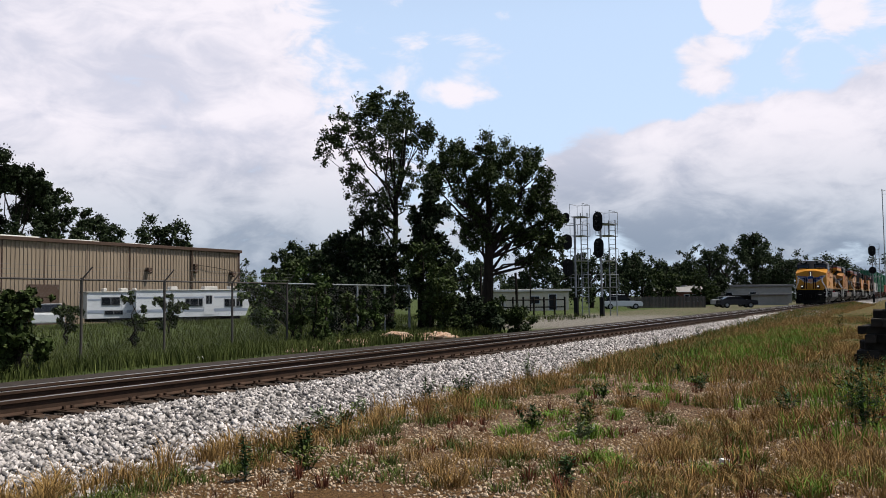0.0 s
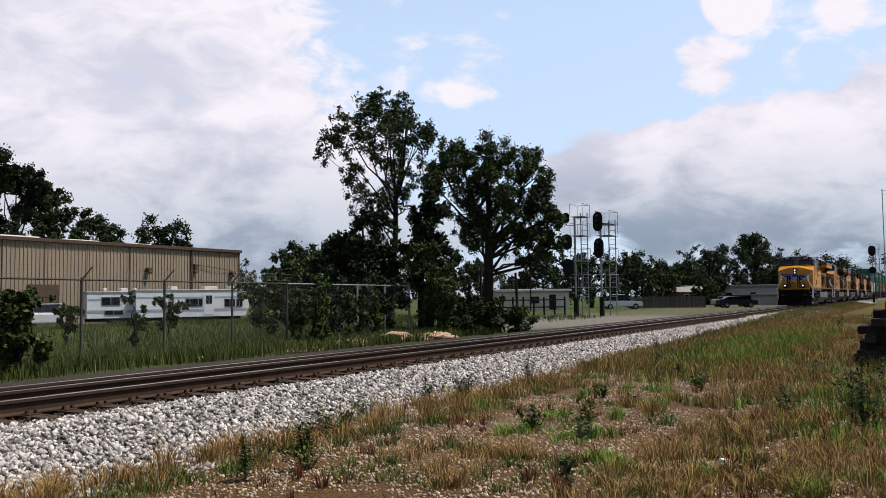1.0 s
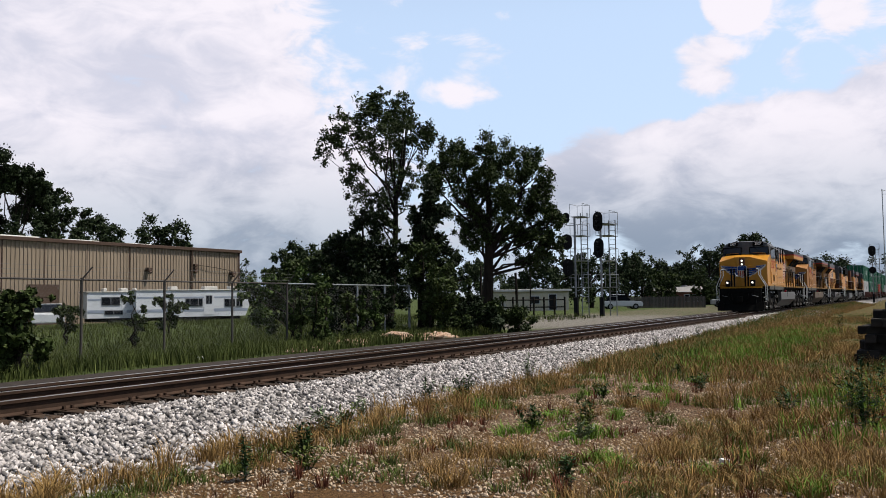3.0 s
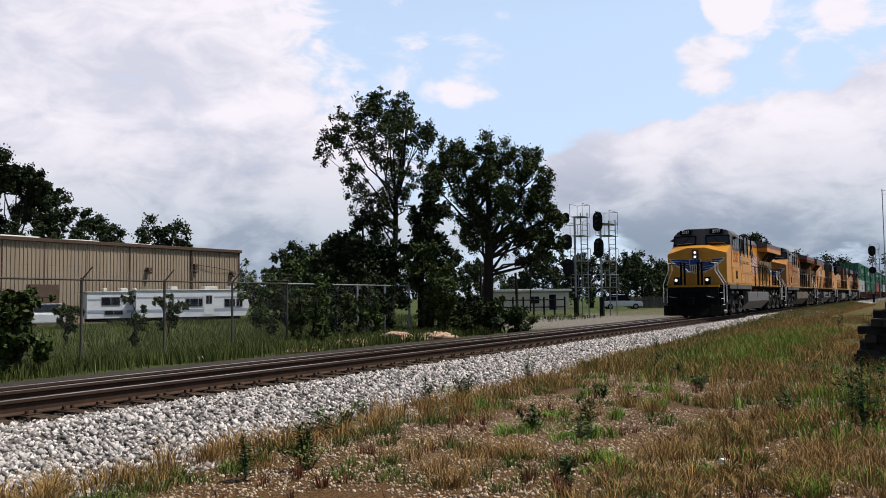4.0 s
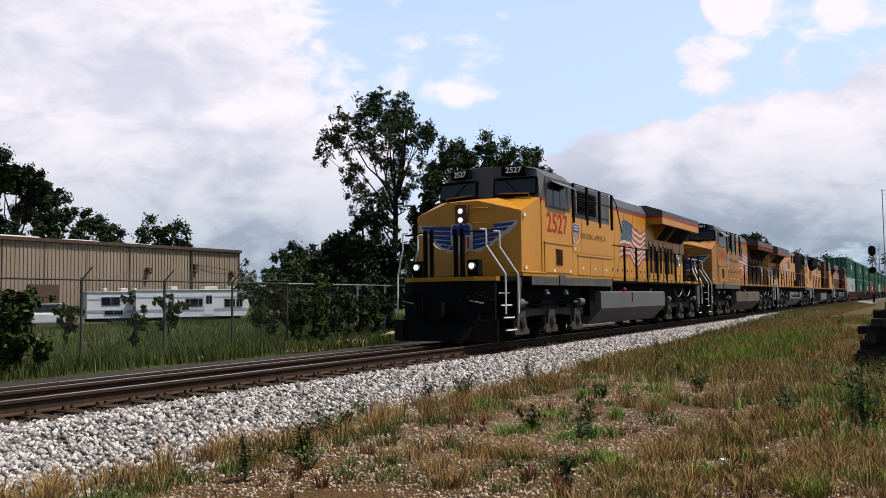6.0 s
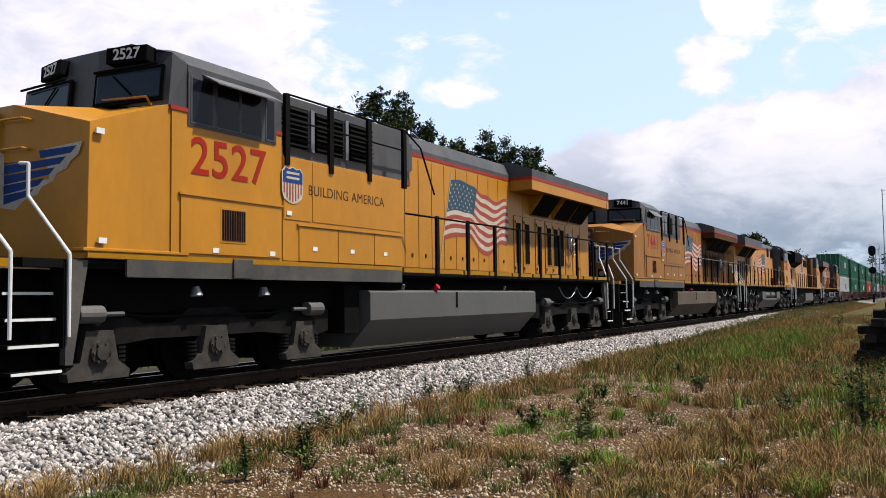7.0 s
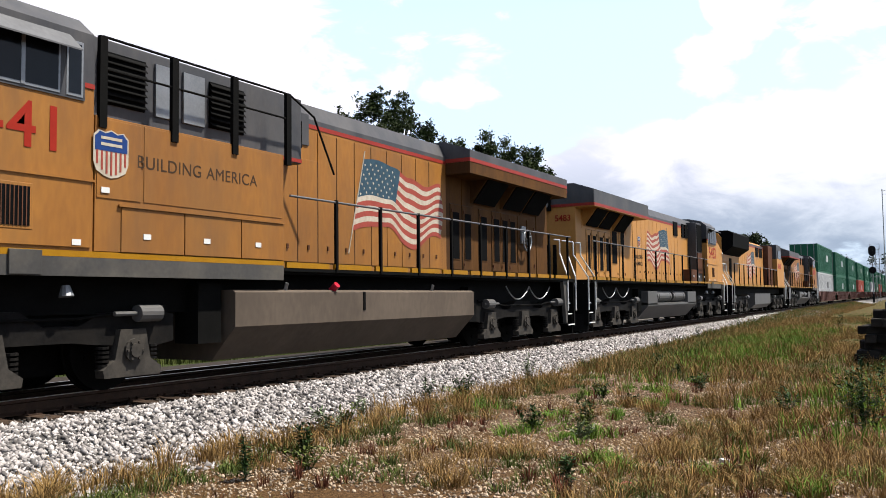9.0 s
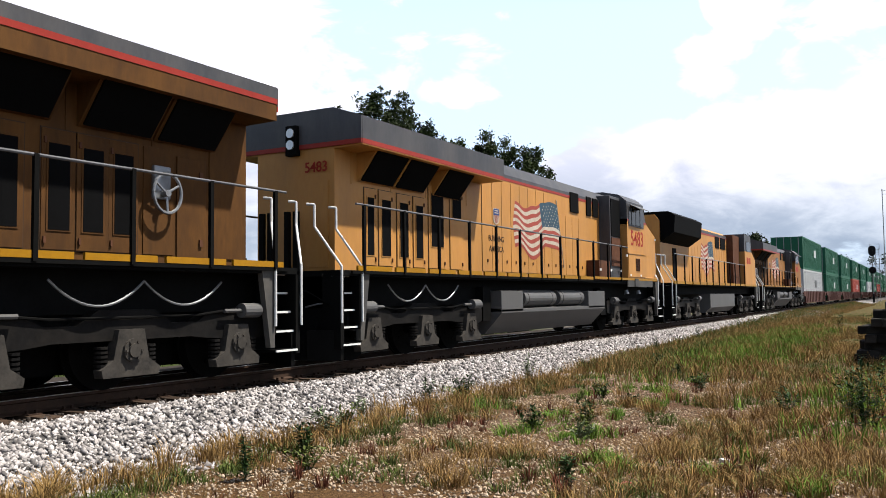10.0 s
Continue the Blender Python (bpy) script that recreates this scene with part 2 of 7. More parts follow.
# the locomotive paints
M["yellow"] = mat("armour_yellow_paint", (0.346, 0.146, 0.00784), (0.294, 0.121, 0.00654), 0.42, scale=1.1, fine=14, bump=0.03, dirt=(0.196, 0.0915, 0.0131), dirt_scale=1.6, dirt_amount=0.42, streak=(1, 1, 0.35), spec=0.22)
M["yellow_dirty"] = mat("grimy_yellow_paint", (0.238, 0.0998, 0.0151), (0.163, 0.0627, 0.0106), 0.6, scale=1.0, fine=14, bump=0.04, dirt=(0.113, 0.0544, 0.0189), dirt_scale=1.1, dirt_amount=0.75, streak=(1, 1, 0.3), spec=0.22)
M["yellow_faded"] = mat("faded_yellow_paint", (0.37, 0.172, 0.040), (0.30, 0.135, 0.030), 0.55, scale=1.1, fine=14, bump=0.03, dirt=(0.1872, 0.1044, 0.036), dirt_scale=1.3, dirt_amount=0.45, streak=(1, 1, 0.3), spec=0.22)
# exhaust soot on yellow, darkened further for shade under the radiator overhang
M["sooty_shaded"] = mat("soot_and_shade_yellow", (0.093, 0.0409, 0.0102), (0.0558, 0.0242, 0.00744), 0.75, scale=1.2, fine=14, bump=0.04, dirt=(0.0232, 0.0121, 0.00651), dirt_scale=1.4, dirt_amount=0.8, streak=(1, 1, 0.3))
M["stripe_yellow"] = mat("bright_yellow_stripe", (0.248, 0.12, 0.00619), (0.2, 0.0929, 0.0055), 0.4, scale=2, fine=14, bump=0.02)
M["grey"] = mat("loco_grey_paint", (0.0399, 0.0399, 0.044), (0.0289, 0.0289, 0.0316), 0.5, scale=1.4, fine=18, bump=0.03, streak=(1, 1, 0.4), dirt=(0.117, 0.103, 0.0894), dirt_amount=0.35, spec=0.22)
M["grey_sill"] = mat("sill_grey_paint", (0.0516, 0.0495, 0.0475), (0.0358, 0.0344, 0.033), 0.55, scale=1.4, fine=18, bump=0.03, dirt=(0.144, 0.124, 0.0963), dirt_amount=0.4)
M["red"] = mat("red_stripe_paint", (0.234, 0.0275, 0.0193), (0.179, 0.022, 0.0158), 0.45, scale=1.4, fine=18, bump=0.02)
M["numred"] = mat("number_red_paint", (0.224, 0.0157, 0.00784), (0.19, 0.0134, 0.00672), 0.5, scale=3, fine=18, bump=0)
M["tank"] = mat("fuel_tank_grey", (0.068, 0.066, 0.064), (0.052, 0.0508, 0.05), 0.5, scale=0.8, fine=12, bump=0.03, streak=(1, 1, 0.4), dirt=(0.068, 0.06, 0.052), dirt_scale=0.9, dirt_amount=0.5, spec=0.22)
M["tank_dirty"] = mat("grimy_fuel_tank", (0.0922, 0.0714, 0.0547), (0.0595, 0.0464, 0.0357), 0.7, scale=0.9, fine=12, bump=0.04, streak=(1, 1, 0.5), dirt=(0.0536, 0.0416, 0.0327), dirt_amount=0.6)
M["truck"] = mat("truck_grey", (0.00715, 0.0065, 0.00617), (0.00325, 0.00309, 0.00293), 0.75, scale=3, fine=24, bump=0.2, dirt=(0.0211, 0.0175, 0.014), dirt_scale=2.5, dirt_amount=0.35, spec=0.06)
M["dusty"] = mat("dusty_axle_box", (0.036, 0.032, 0.028), (0.016, 0.0145, 0.013), 0.8, scale=5, fine=30, bump=0.2, dirt=(0.062, 0.053, 0.043), dirt_scale=3.0, dirt_amount=0.5)
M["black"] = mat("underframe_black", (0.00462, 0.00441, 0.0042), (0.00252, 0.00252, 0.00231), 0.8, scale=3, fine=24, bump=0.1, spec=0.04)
M["deepblack"] = mat("grille_black", (0.00264, 0.00264, 0.00286), (0.00176, 0.00176, 0.00176), 0.8, scale=4, fine=40, bump=0.05, spec=0.04)
M["brown"] = mat("brown_grille", (0.0894, 0.0378, 0.0206), (0.055, 0.0241, 0.0138), 0.7, scale=4, fine=40, bump=0.1)
M["white"] = mat("handrail_white", (0.509, 0.509, 0.495), (0.44, 0.44, 0.427), 0.5, scale=5, fine=30, bump=0.02, spec=0.22)
M["navy"] = mat("wing_blue_paint", (0.0138, 0.0378, 0.138), (0.0103, 0.0275, 0.103), 0.45, scale=3, fine=20, bump=0)
M["flagred"] = mat("flag_red_paint", (0.248, 0.0516, 0.0378), (0.179, 0.0378, 0.0275), 0.55, scale=3, fine=20, bump=0)
M["flagwhite"] = mat("flag_white_paint", (0.385, 0.344, 0.282), (0.275, 0.234, 0.179), 0.55, scale=3, fine=12, bump=0)
M["flagblue"] = mat("flag_blue_paint", (0.031, 0.0619, 0.086), (0.0206, 0.0427, 0.0619), 0.55, scale=3, fine=12, bump=0)
M["textdark"] = mat("lettering_dark", (0.0413, 0.0241, 0.0138), (0.0344, 0.0206, 0.0124), 0.6, bump=0)
M["headlight"] = mat("headlight_lens", (0.9, 0.85, 0.75), rough=0.2, bump=0, emit=((1.0, 0.86, 0.68), 0.75))
M["shade_grey"] = mat("sun_shade_grey", (0.103, 0.103, 0.107), (0.0757, 0.0757, 0.0791), 0.6, scale=3, fine=20, bump=0.03)
M["lens"] = mat("unlit_lens", (0.378, 0.378, 0.378), (0.275, 0.275, 0.275), 0.12, 0.6, bump=0)
M["redlamp"] = mat("red_marker", (0.31, 0.0138, 0.0275), (0.241, 0.0103, 0.0206), 0.3, bump=0)
M["green"] = mat("container_green", (0.0138, 0.086, 0.0482), (0.011, 0.0654, 0.0358), 0.55, scale=1.0, fine=12, bump=0.03, streak=(1, 1, 0.3), dirt=(0.0206, 0.0482, 0.031), dirt_amount=0.5)
M["contwhite"] = mat("container_white", (0.378, 0.385, 0.392), (0.316, 0.323, 0.323), 0.55, scale=1.0, fine=12, bump=0.03, dirt=(0.193, 0.186, 0.179), dirt_amount=0.5)
M["contred"] = mat("container_red", (0.289, 0.0619, 0.0413), (0.234, 0.0482, 0.031), 0.55, scale=1.0, fine=12, bump=0.03)
M["wellcar"] = mat("well_car_brown", (0.0688, 0.031, 0.0241), (0.0447, 0.0206, 0.0172), 0.75, scale=2, fine=20, bump=0.1)


# ---- mesh helpers ----
def box(bm, x0, x1, y0, y1, z0, z1, bevel=0.0):
    m = Matrix.Translation(((x0 + x1) / 2, (y0 + y1) / 2, (z0 + z1) / 2)) @ Matrix.Diagonal((abs(x1 - x0), abs(y1 - y0), abs(z1 - z0), 1))
    r = bmesh.ops.create_cube(bm, size=1.0, matrix=m)
    if bevel:
        es = list({e for v in r["verts"] for e in v.link_edges})
        bmesh.ops.bevel(bm, geom=es, offset=bevel, segments=2, affect="EDGES", profile=0.6)
    return bm


def rod(bm, a, b, r, seg=8, r2=None):
    a, b = Vector(a), Vector(b)
    d = b - a
    m = Matrix.Translation((a + b) / 2) @ d.to_track_quat("Z", "Y").to_matrix().to_4x4()
    bmesh.ops.create_cone(bm, cap_ends=True, segments=seg, radius1=r, radius2=r if r2 is None else r2, depth=d.length, matrix=m)
    return bm


def pipe(bm, pts, r, seg=6):
    for a, b in zip(pts, pts[1:]):
        rod(bm, a, b, r, seg)
    return bm


def prism(bm, poly, axis, a, b):
    """A polygon in the plane across axis, drawn out from a to b. axis y: poly is (x, z); x: (y, z); z: (x, y)."""
    put = {"y": lambda p, t: (p[0], t, p[1]), "x": lambda p, t: (t, p[0], p[1]), "z": lambda p, t: (p[0], p[1], t)}[axis]
    va = [bm.verts.new(put(p, a)) for p in poly]
    vb = [bm.verts.new(put(p, b)) for p in poly]
    fs = [bm.faces.new(va), bm.faces.new(vb[::-1])]
    for i in range(len(poly)):
        j = (i + 1) % len(poly)
        fs.append(bm.faces.new((va[i], vb[i], vb[j], va[j])))
    bmesh.ops.recalc_face_normals(bm, faces=fs)
    return bm


def finish(name, bm, materials, smooth=False):
    me = bpy.data.meshes.new(name)
    bm.to_mesh(me)
    bm.free()
    for m in materials if isinstance(materials, (list, tuple)) else (materials,):
        me.materials.append(m)
    if smooth:
        me.polygons.foreach_set("use_smooth", [True] * len(me.polygons))
    return me


def part(name, bm, material, parent=None, label="", smooth=False):
    ob = new(name, bm if isinstance(bm, bpy.types.Mesh) else finish(name, bm, material, smooth))
    if parent is not None:
        ob.parent = parent
    if label:
        tagged(ob, label=label)
    return ob


def B(*boxes, bevel=0.0):
    bm = bmesh.new()
    for b in boxes:
        box(bm, *b, bevel=bevel)
    return bm


def array_mesh(name, verts, faces, material, smooth=False):
    """A mesh from arrays: verts (n, 3) and faces (m, k), all with k corners."""
    me = bpy.data.meshes.new(name)
    verts, faces = np.asarray(verts, np.float32), np.asarray(faces, np.int32)
    me.vertices.add(len(verts))
    me.vertices.foreach_set("co", verts.ravel())
    me.loops.add(faces.size)
    me.loops.foreach_set("vertex_index", faces.ravel())
    me.polygons.add(len(faces))
    me.polygons.foreach_set("loop_start", np.arange(len(faces), dtype=np.int32) * faces.shape[1])
    me.polygons.foreach_set("loop_total", np.full(len(faces), faces.shape[1], np.int32))
    me.materials.append(material)
    me.update(calc_edges=True)
    if smooth:
        me.polygons.foreach_set("use_smooth", [True] * len(faces))
    return me


RNG = np.random.default_rng(7)
RIGHT = np.array((math.cos(YAW), -math.sin(YAW), 0.0))
AHEAD = np.array((math.sin(YAW), math.cos(YAW), 0.0))


def leaf_cards(centres, radii, count, size, rng, flat=1.0):
    """Small four-cornered leaves scattered in and near the shells of many clumps."""
    n = len(centres)
    w = np.asarray(radii) ** 2
    idx = rng.choice(n, count, p=w / w.sum())
    c = np.asarray(centres)[idx] + rng.normal(0, 0.47, (count, 3)) * np.asarray(radii)[idx][:, None] * np.array((1, 1, flat))
    u = rng.normal(size=(count, 3))
    u /= np.linalg.norm(u, axis=1)[:, None]
    v = np.cross(u, rng.normal(size=(count, 3)))
    v /= np.linalg.norm(v, axis=1)[:, None]
    s = size * rng.uniform(0.6, 1.3, count)[:, None]
    quad = np.stack((c - u * s, c + v * s * 0.55, c + u * s, c - v * s * 0.55), 1)
    return quad.reshape(-1, 3), np.arange(count * 4).reshape(-1, 4)


def tree(name, base, clumps, trunk_r, leaves, size, material, label, fork=0.4, seed=1, category="tree", sub=7, group=""):
    """clumps: (right, up, depth, radius) about the base. The trunk forks into a limb for each clump; the crown is made of leaf clusters."""
    rng = np.random.default_rng(seed)
    top = tagged(new(name), label, category, group)
    top.location = base
    cen, rad = [], []
    bm = bmesh.new()
    low = min(c[1] for c in clumps)
    hi = max(c[1] for c in clumps)
    spine = [Vector((0, 0, -0.15))]
    lean = rng.normal(0, 0.03, 2)
    for k in range(1, 7):
        h = hi * 0.85 * k / 6
        spine.append(Vector((lean[0] * h + rng.normal(0, 0.05), lean[1] * h + rng.normal(0, 0.05), h)))
    for k, (a, b) in enumerate(zip(spine, spine[1:])):
        rod(bm, a, b + (b - a) * 0.04, trunk_r * (1 - 0.13 * k), 9, trunk_r * (1 - 0.13 * (k + 1)))
    rod(bm, (0, 0, -0.2), (0, 0, 0.35), trunk_r * 1.5, 9, trunk_r * 1.0)
    for r, u, dp, rd in clumps:
        c = RIGHT * r + AHEAD * dp + np.array((0, 0, u))
        h = max(hi * fork * 0.6, min(u - rd * 0.6, hi * 0.75) * rng.uniform(0.6, 0.85))
        f = h / (hi * 0.85) * 6
        i = min(int(f), 5)
        a = spine[i].lerp(spine[i + 1], f - i)
        b = Vector(c)
        mid = a.lerp(b, 0.5) + Vector(rng.normal(0, 0.12 * (b - a).length, 3))
        lr = max(0.025, trunk_r * 0.32 * min(1.0, rd / 1.2))
        rod(bm, a, mid, lr, 6, lr * 0.7)
        rod(bm, mid, b, lr * 0.7, 6, lr * 0.35)
        for _ in range(sub):
            d = rng.normal(size=3)
            d /= np.linalg.norm(d)
            cc = c + d * rd * rng.uniform(0.35, 1.12)
            cen.append(cc)
            rad.append(rd * rng.uniform(0.15, 0.38))
            if rng.random() < 0.6:
                rod(bm, b, Vector(cc), lr * 0.32, 4, lr * 0.12)
    part("trunk", bm, M["bark"], top)
    v, f = leaf_cards(cen, rad, leaves, size, rng)
    part("crown", array_mesh("crown", v, f, material), None, top)
    return top


# ---- the setting: ground, track bed, rails ----
TRACK_Y = 10.2


def ground_height(x, y):
    h = -0.50 + 0.10 * min(1.0, max(0.0, (y - 12.0) / 5.0))
    if 0 < y < 8 or y > 14:
        h += 0.05 * (noise.noise((x * 0.35, y * 0.35, 3.1)) + 0.5 * noise.noise((x * 1.1, y * 1.1, 7.7)))
    return h


def axis_steps(lo, hi, step, far):
    fine = list(np.arange(lo, hi + 1e-6, step))
    out, d = [], step
    p = hi
    while p < far:
        d *= 1.6
        p += d
        out.append(p)
    neg, d, p = [], step, lo
    while p > -far:
        d *= 1.6
        p -= d
        neg.append(p)
    return neg[::-1] + fine + out


gx, gy = axis_steps(-4, 60, 0.5, 3500), axis_steps(-4, 40, 0.5, 3500)
gv = [(x, y, ground_height(x, y)) for y in gy for x in gx]
nx = len(gx)
gf = [(j * nx + i, j * nx + i + 1, (j + 1) * nx + i + 1, (j + 1) * nx + i) for j in range(len(gy) - 1) for i in range(nx - 1)]


def ground_material():
    m = bpy.data.materials.new("ground_soil")
    m.use_nodes = True
    n, l = m.node_tree.nodes, m.node_tree.links
    bs = n["Principled BSDF"]
    tc = n.new("ShaderNodeTexCoord").outputs["Object"]
    sp = n.new("ShaderNodeSeparateXYZ")
    l.new(tc, sp.inputs[0])

    def nz(scale, detail=6, rough=0.6):
        k = n.new("ShaderNodeTexNoise")
        k.inputs["Scale"].default_value, k.inputs["Detail"].default_value, k.inputs["Roughness"].default_value = scale, detail, rough
        l.new(tc, k.inputs["Vector"])
        return k.outputs[0]

    def rg(v, a, b):
        k = n.new("ShaderNodeMapRange")
        k.interpolation_type = "SMOOTHSTEP"
        l.new(v, k.inputs[0])
        k.inputs[1].default_value, k.inputs[2].default_value = a, b
        return k.outputs[0]

    def mx(f, a, b):
        k = n.new("ShaderNodeMix")
        k.data_type = "RGBA"
        for i, v in ((0, f), (6, a), (7, b)):
            if isinstance(v, tuple):
                k.inputs[i].default_value = (*v, 1)
            else:
                l.new(v, k.inputs[i])
        return k.outputs[2]

    def mth(op, a, b):
        k = n.new("ShaderNodeMath")
        k.operation = op
        for i, v in enumerate((a, b)):
            if isinstance(v, (int, float)):
                k.inputs[i].default_value = v
            else:
                l.new(v, k.inputs[i])
        return k.outputs[0]

    fine, mid, wide = nz(38, 8, 0.7), nz(3.2), nz(0.55, 4)
    soil = mx(rg(fine, 0.35, 0.65), (0.028, 0.0160, 0.009), (0.098, 0.057, 0.034))
    soil = mx(rg(mid, 0.52, 0.72), soil, (0.120, 0.080, 0.053))
    duff = mx(rg(fine, 0.4, 0.6), (0.036, 0.020, 0.010), (0.088, 0.050, 0.022))
    near = mx(rg(mth("ADD", wide, mth("MULTIPLY", mid, 0.4)), 0.62, 0.80), soil, duff)
    green = mx(rg(fine, 0.35, 0.65), (0.020, 0.029, 0.009), (0.044, 0.055, 0.018))
    far_side = rg(mth("ADD", sp.outputs[1], mth("MULTIPLY", mid, 1.5)), 14.9, 15.9)
    along = rg(mth("ADD", sp.outputs[0], mth("MULTIPLY", mid, 6.0)), 19, 30)
    near = mx(along, near, mx(rg(mid, 0.4, 0.62), (0.066, 0.042, 0.018), (0.036, 0.040, 0.013)))
    gravel = mx(rg(fine, 0.35, 0.65), (0.07, 0.063, 0.054), (0.125, 0.115, 0.10))
    beyond = mx(rg(mth("ADD", sp.outputs[0], mth("MULTIPLY", wide, 8.0)), 40, 46), green, gravel)
    beyond = mx(rg(mth("ADD", sp.outputs[0], mth("MULTIPLY", wide, 20.0)), 70, 82), beyond, mx(rg(mid, 0.42, 0.60), (0.075, 0.062, 0.046), (0.040, 0.048, 0.020)))
    beyond = mx(rg(mth("ADD", sp.outputs[1], mth("MULTIPLY", wide, 4.0)), 26, 31), beyond, green)
    strip = mx(rg(fine, 0.35, 0.65), (0.07, 0.054, 0.042), (0.17, 0.14, 0.112))
    verge = rg(mth("ADD", sp.outputs[1], mth("MULTIPLY", mid, 1.0)), 11.5, 12.5)
    col = mx(verge, near, mx(far_side, strip, beyond))
    l.new(col, bs.inputs["Base Color"])
    bs.inputs["Roughness"].default_value, bs.inputs["Specular IOR Level"].default_value = 0.95, 0.04
    bp = n.new("ShaderNodeBump")
    bp.inputs["Strength"].default_value, bp.inputs["Distance"].default_value = 0.9, 0.03
    l.new(mth("ADD", fine, mth("MULTIPLY", mid, 1.5)), bp.inputs["Height"])
    l.new(bp.outputs[0], bs.inputs["Normal"])
    return m


ground = new("ground", array_mesh("ground", gv, gf, ground_material(), True))
tagged(ground, "dry soil, gravel and grass beside the railway", "ground", kind="structure")

X0, X1 = -40.0, 420.0
bm = bmesh.new()
prism(bm, [(6.35, -0.62), (8.45, -0.235), (11.95, -0.235), (12.9, -0.60)], "x", X0, X1)
track_bed = part("track_bed", bm, M["bed"])
tagged(track_bed, "grey crushed stone ballast bed under the track", "ballast", kind="structure")

# a dirty service strip of ballast beyond the track
bm = bmesh.new()
prism(bm, [(11.6, -0.228), (14.3, -0.26), (15.2, -0.62), (11.6, -0.62)], "x", X0, X1)
tagged(part("ballast_shoulder", bm, M["bed_dark"]), "dark dirty ballast shoulder", "ballast", kind="structure")


def rail_mesh(name):
    half = [(0.0368, 0.0), (0.0368, -0.035), (0.010, -0.05), (0.009, -0.145), (0.07, -0.168), (0.07, -0.18)]
    poly = half + [(-a, z) for a, z in reversed(half)]
    bm = bmesh.new()
    prism(bm, poly, "x", X0, X1)
    return finish(name, bm, M["rust"])


for yy, lab in ((TRACK_Y - 0.755, "rusty steel running rail with polished head"), (TRACK_Y + 0.755, "rusty steel running rail with polished head"),
                (TRACK_Y + 0.22, "spare steel rail lying between the running rails")):
    r = tagged(new("rail", rail_mesh("rail")), lab, "rail", "rails of the track")
    r.location = (0, yy, 0)
    part("rail_head", B((X0, X1, -0.030, 0.030, 0.0, 0.004)), M["railtop"], r, "polished running surface")

# ties: each a part of the bed, with plates and spikes of their own further down
tie_bm = bmesh.new()
box(tie_bm, -0.115, 0.115, -1.3, 1.3, -0.33, -0.185, 0.012)
TIE = finish("tie", tie_bm, M["tie"])
plate_bm = bmesh.new()
for sy in (-0.755, 0.755):
    box(plate_bm, -0.09, 0.09, sy - 0.19, sy + 0.19, -0.186, -0.172)
    for dx in (-0.06, 0.06):
        for dy in (-0.1, 0.1):
            box(plate_bm, dx - 0.014, dx + 0.014, sy + dy - 0.02, sy + dy + 0.02, -0.175, -0.135)
PLATE = finish("tie_plate", plate_bm, M["rust"])
for i in range(260):
    x = -2.0 + 0.5 * i + random.uniform(-0.03, 0.03)
    t = new("tie", TIE)
    t.parent = track_bed
    t.matrix_basis = pose(x, TRACK_Y + random.uniform(-0.05, 0.05), 0, 0, 0, random.uniform(-1, 1))
    if i < 110:
        p = new("tie_plate", PLATE)
        p.parent = track_bed
        p.location = (x, TRACK_Y, 0)


def stones(name, n, region, size, material, seed):
    """Angular stones, each a jittered block, strewn over region(rng, n) -> points."""
    rng = np.random.default_rng(seed)
    c = region(rng, n)
    corner = np.array([(a, b, d) for a in (-1, 1) for b in (-1, 1) for d in (-1, 1)], float)
    s = size * rng.uniform(0.55, 1.35, (n, 1, 1)) * rng.uniform(0.6, 1.1, (n, 1, 3))
    v = corner[None] * s * rng.uniform(0.2, 1.12, (n, 8, 3))
    q = rng.normal(size=(n, 4))
    q /= np.linalg.norm(q, axis=1)[:, None]
    w, x, y, z = q.T
    R = np.stack((1 - 2 * (y * y + z * z), 2 * (x * y - z * w), 2 * (x * z + y * w), 2 * (x * y + z * w), 1 - 2 * (x * x + z * z),
                  2 * (y * z - x * w), 2 * (x * z - y * w), 2 * (y * z + x * w), 1 - 2 * (x * x + y * y)), 1).reshape(n, 3, 3)
    v = np.einsum("nij,nkj->nki", R, v) + c[:, None]
    quad = np.array([(0, 1, 3, 2), (4, 6, 7, 5), (0, 4, 5, 1), (2, 3, 7, 6), (0, 2, 6, 4), (1, 5, 7, 3)])
    return array_mesh(name, v.reshape(-1, 3), (quad[None] + 8 * np.arange(n)[:, None, None]).reshape(-1, 4), material)


def on_slope(rng, n):
    u = rng.random(n) ** 1.6
    x = 3.0 + u * 52
    y = rng.uniform(6.15, 8.95, n)
    z = np.where(y < 8.45, -0.62 + (y - 6.35) / 2.1 * 0.385, -0.235)
    return np.stack((x, y, np.maximum(z, -0.53) + rng.uniform(-0.005, 0.03, n)), 1)


tagged(new("ballast_stones", stones("ballast_stones", 50000, on_slope, 0.032, M["stone"], 3)), "loose pale grey crushed stones of the ballast", "ballast", kind="stuff")


def far_slope(rng, n):
    x = 52 + rng.random(n) ** 1.5 * 110
    y = rng.uniform(6.6, 8.95, n)
    z = np.where(y < 8.45, -0.62 + (y - 6.35) / 2.1 * 0.385, -0.235)
    return np.stack((x, y, np.maximum(z, -0.53) + rng.uniform(0.0, 0.04, n)), 1)


tagged(new("far_ballast_stones", stones("far_ballast_stones", 16000, far_slope, 0.065, M["stone"], 6)), "pale grey crushed stones of the far ballast", "ballast", kind="stuff")


def in_track(rng, n):
    x = 3.0 + rng.random(n) ** 1.5 * 40
    return np.stack((x, rng.uniform(8.9, 11.6, n), np.full(n, -0.225) + rng.uniform(-0.01, 0.02, n)), 1)


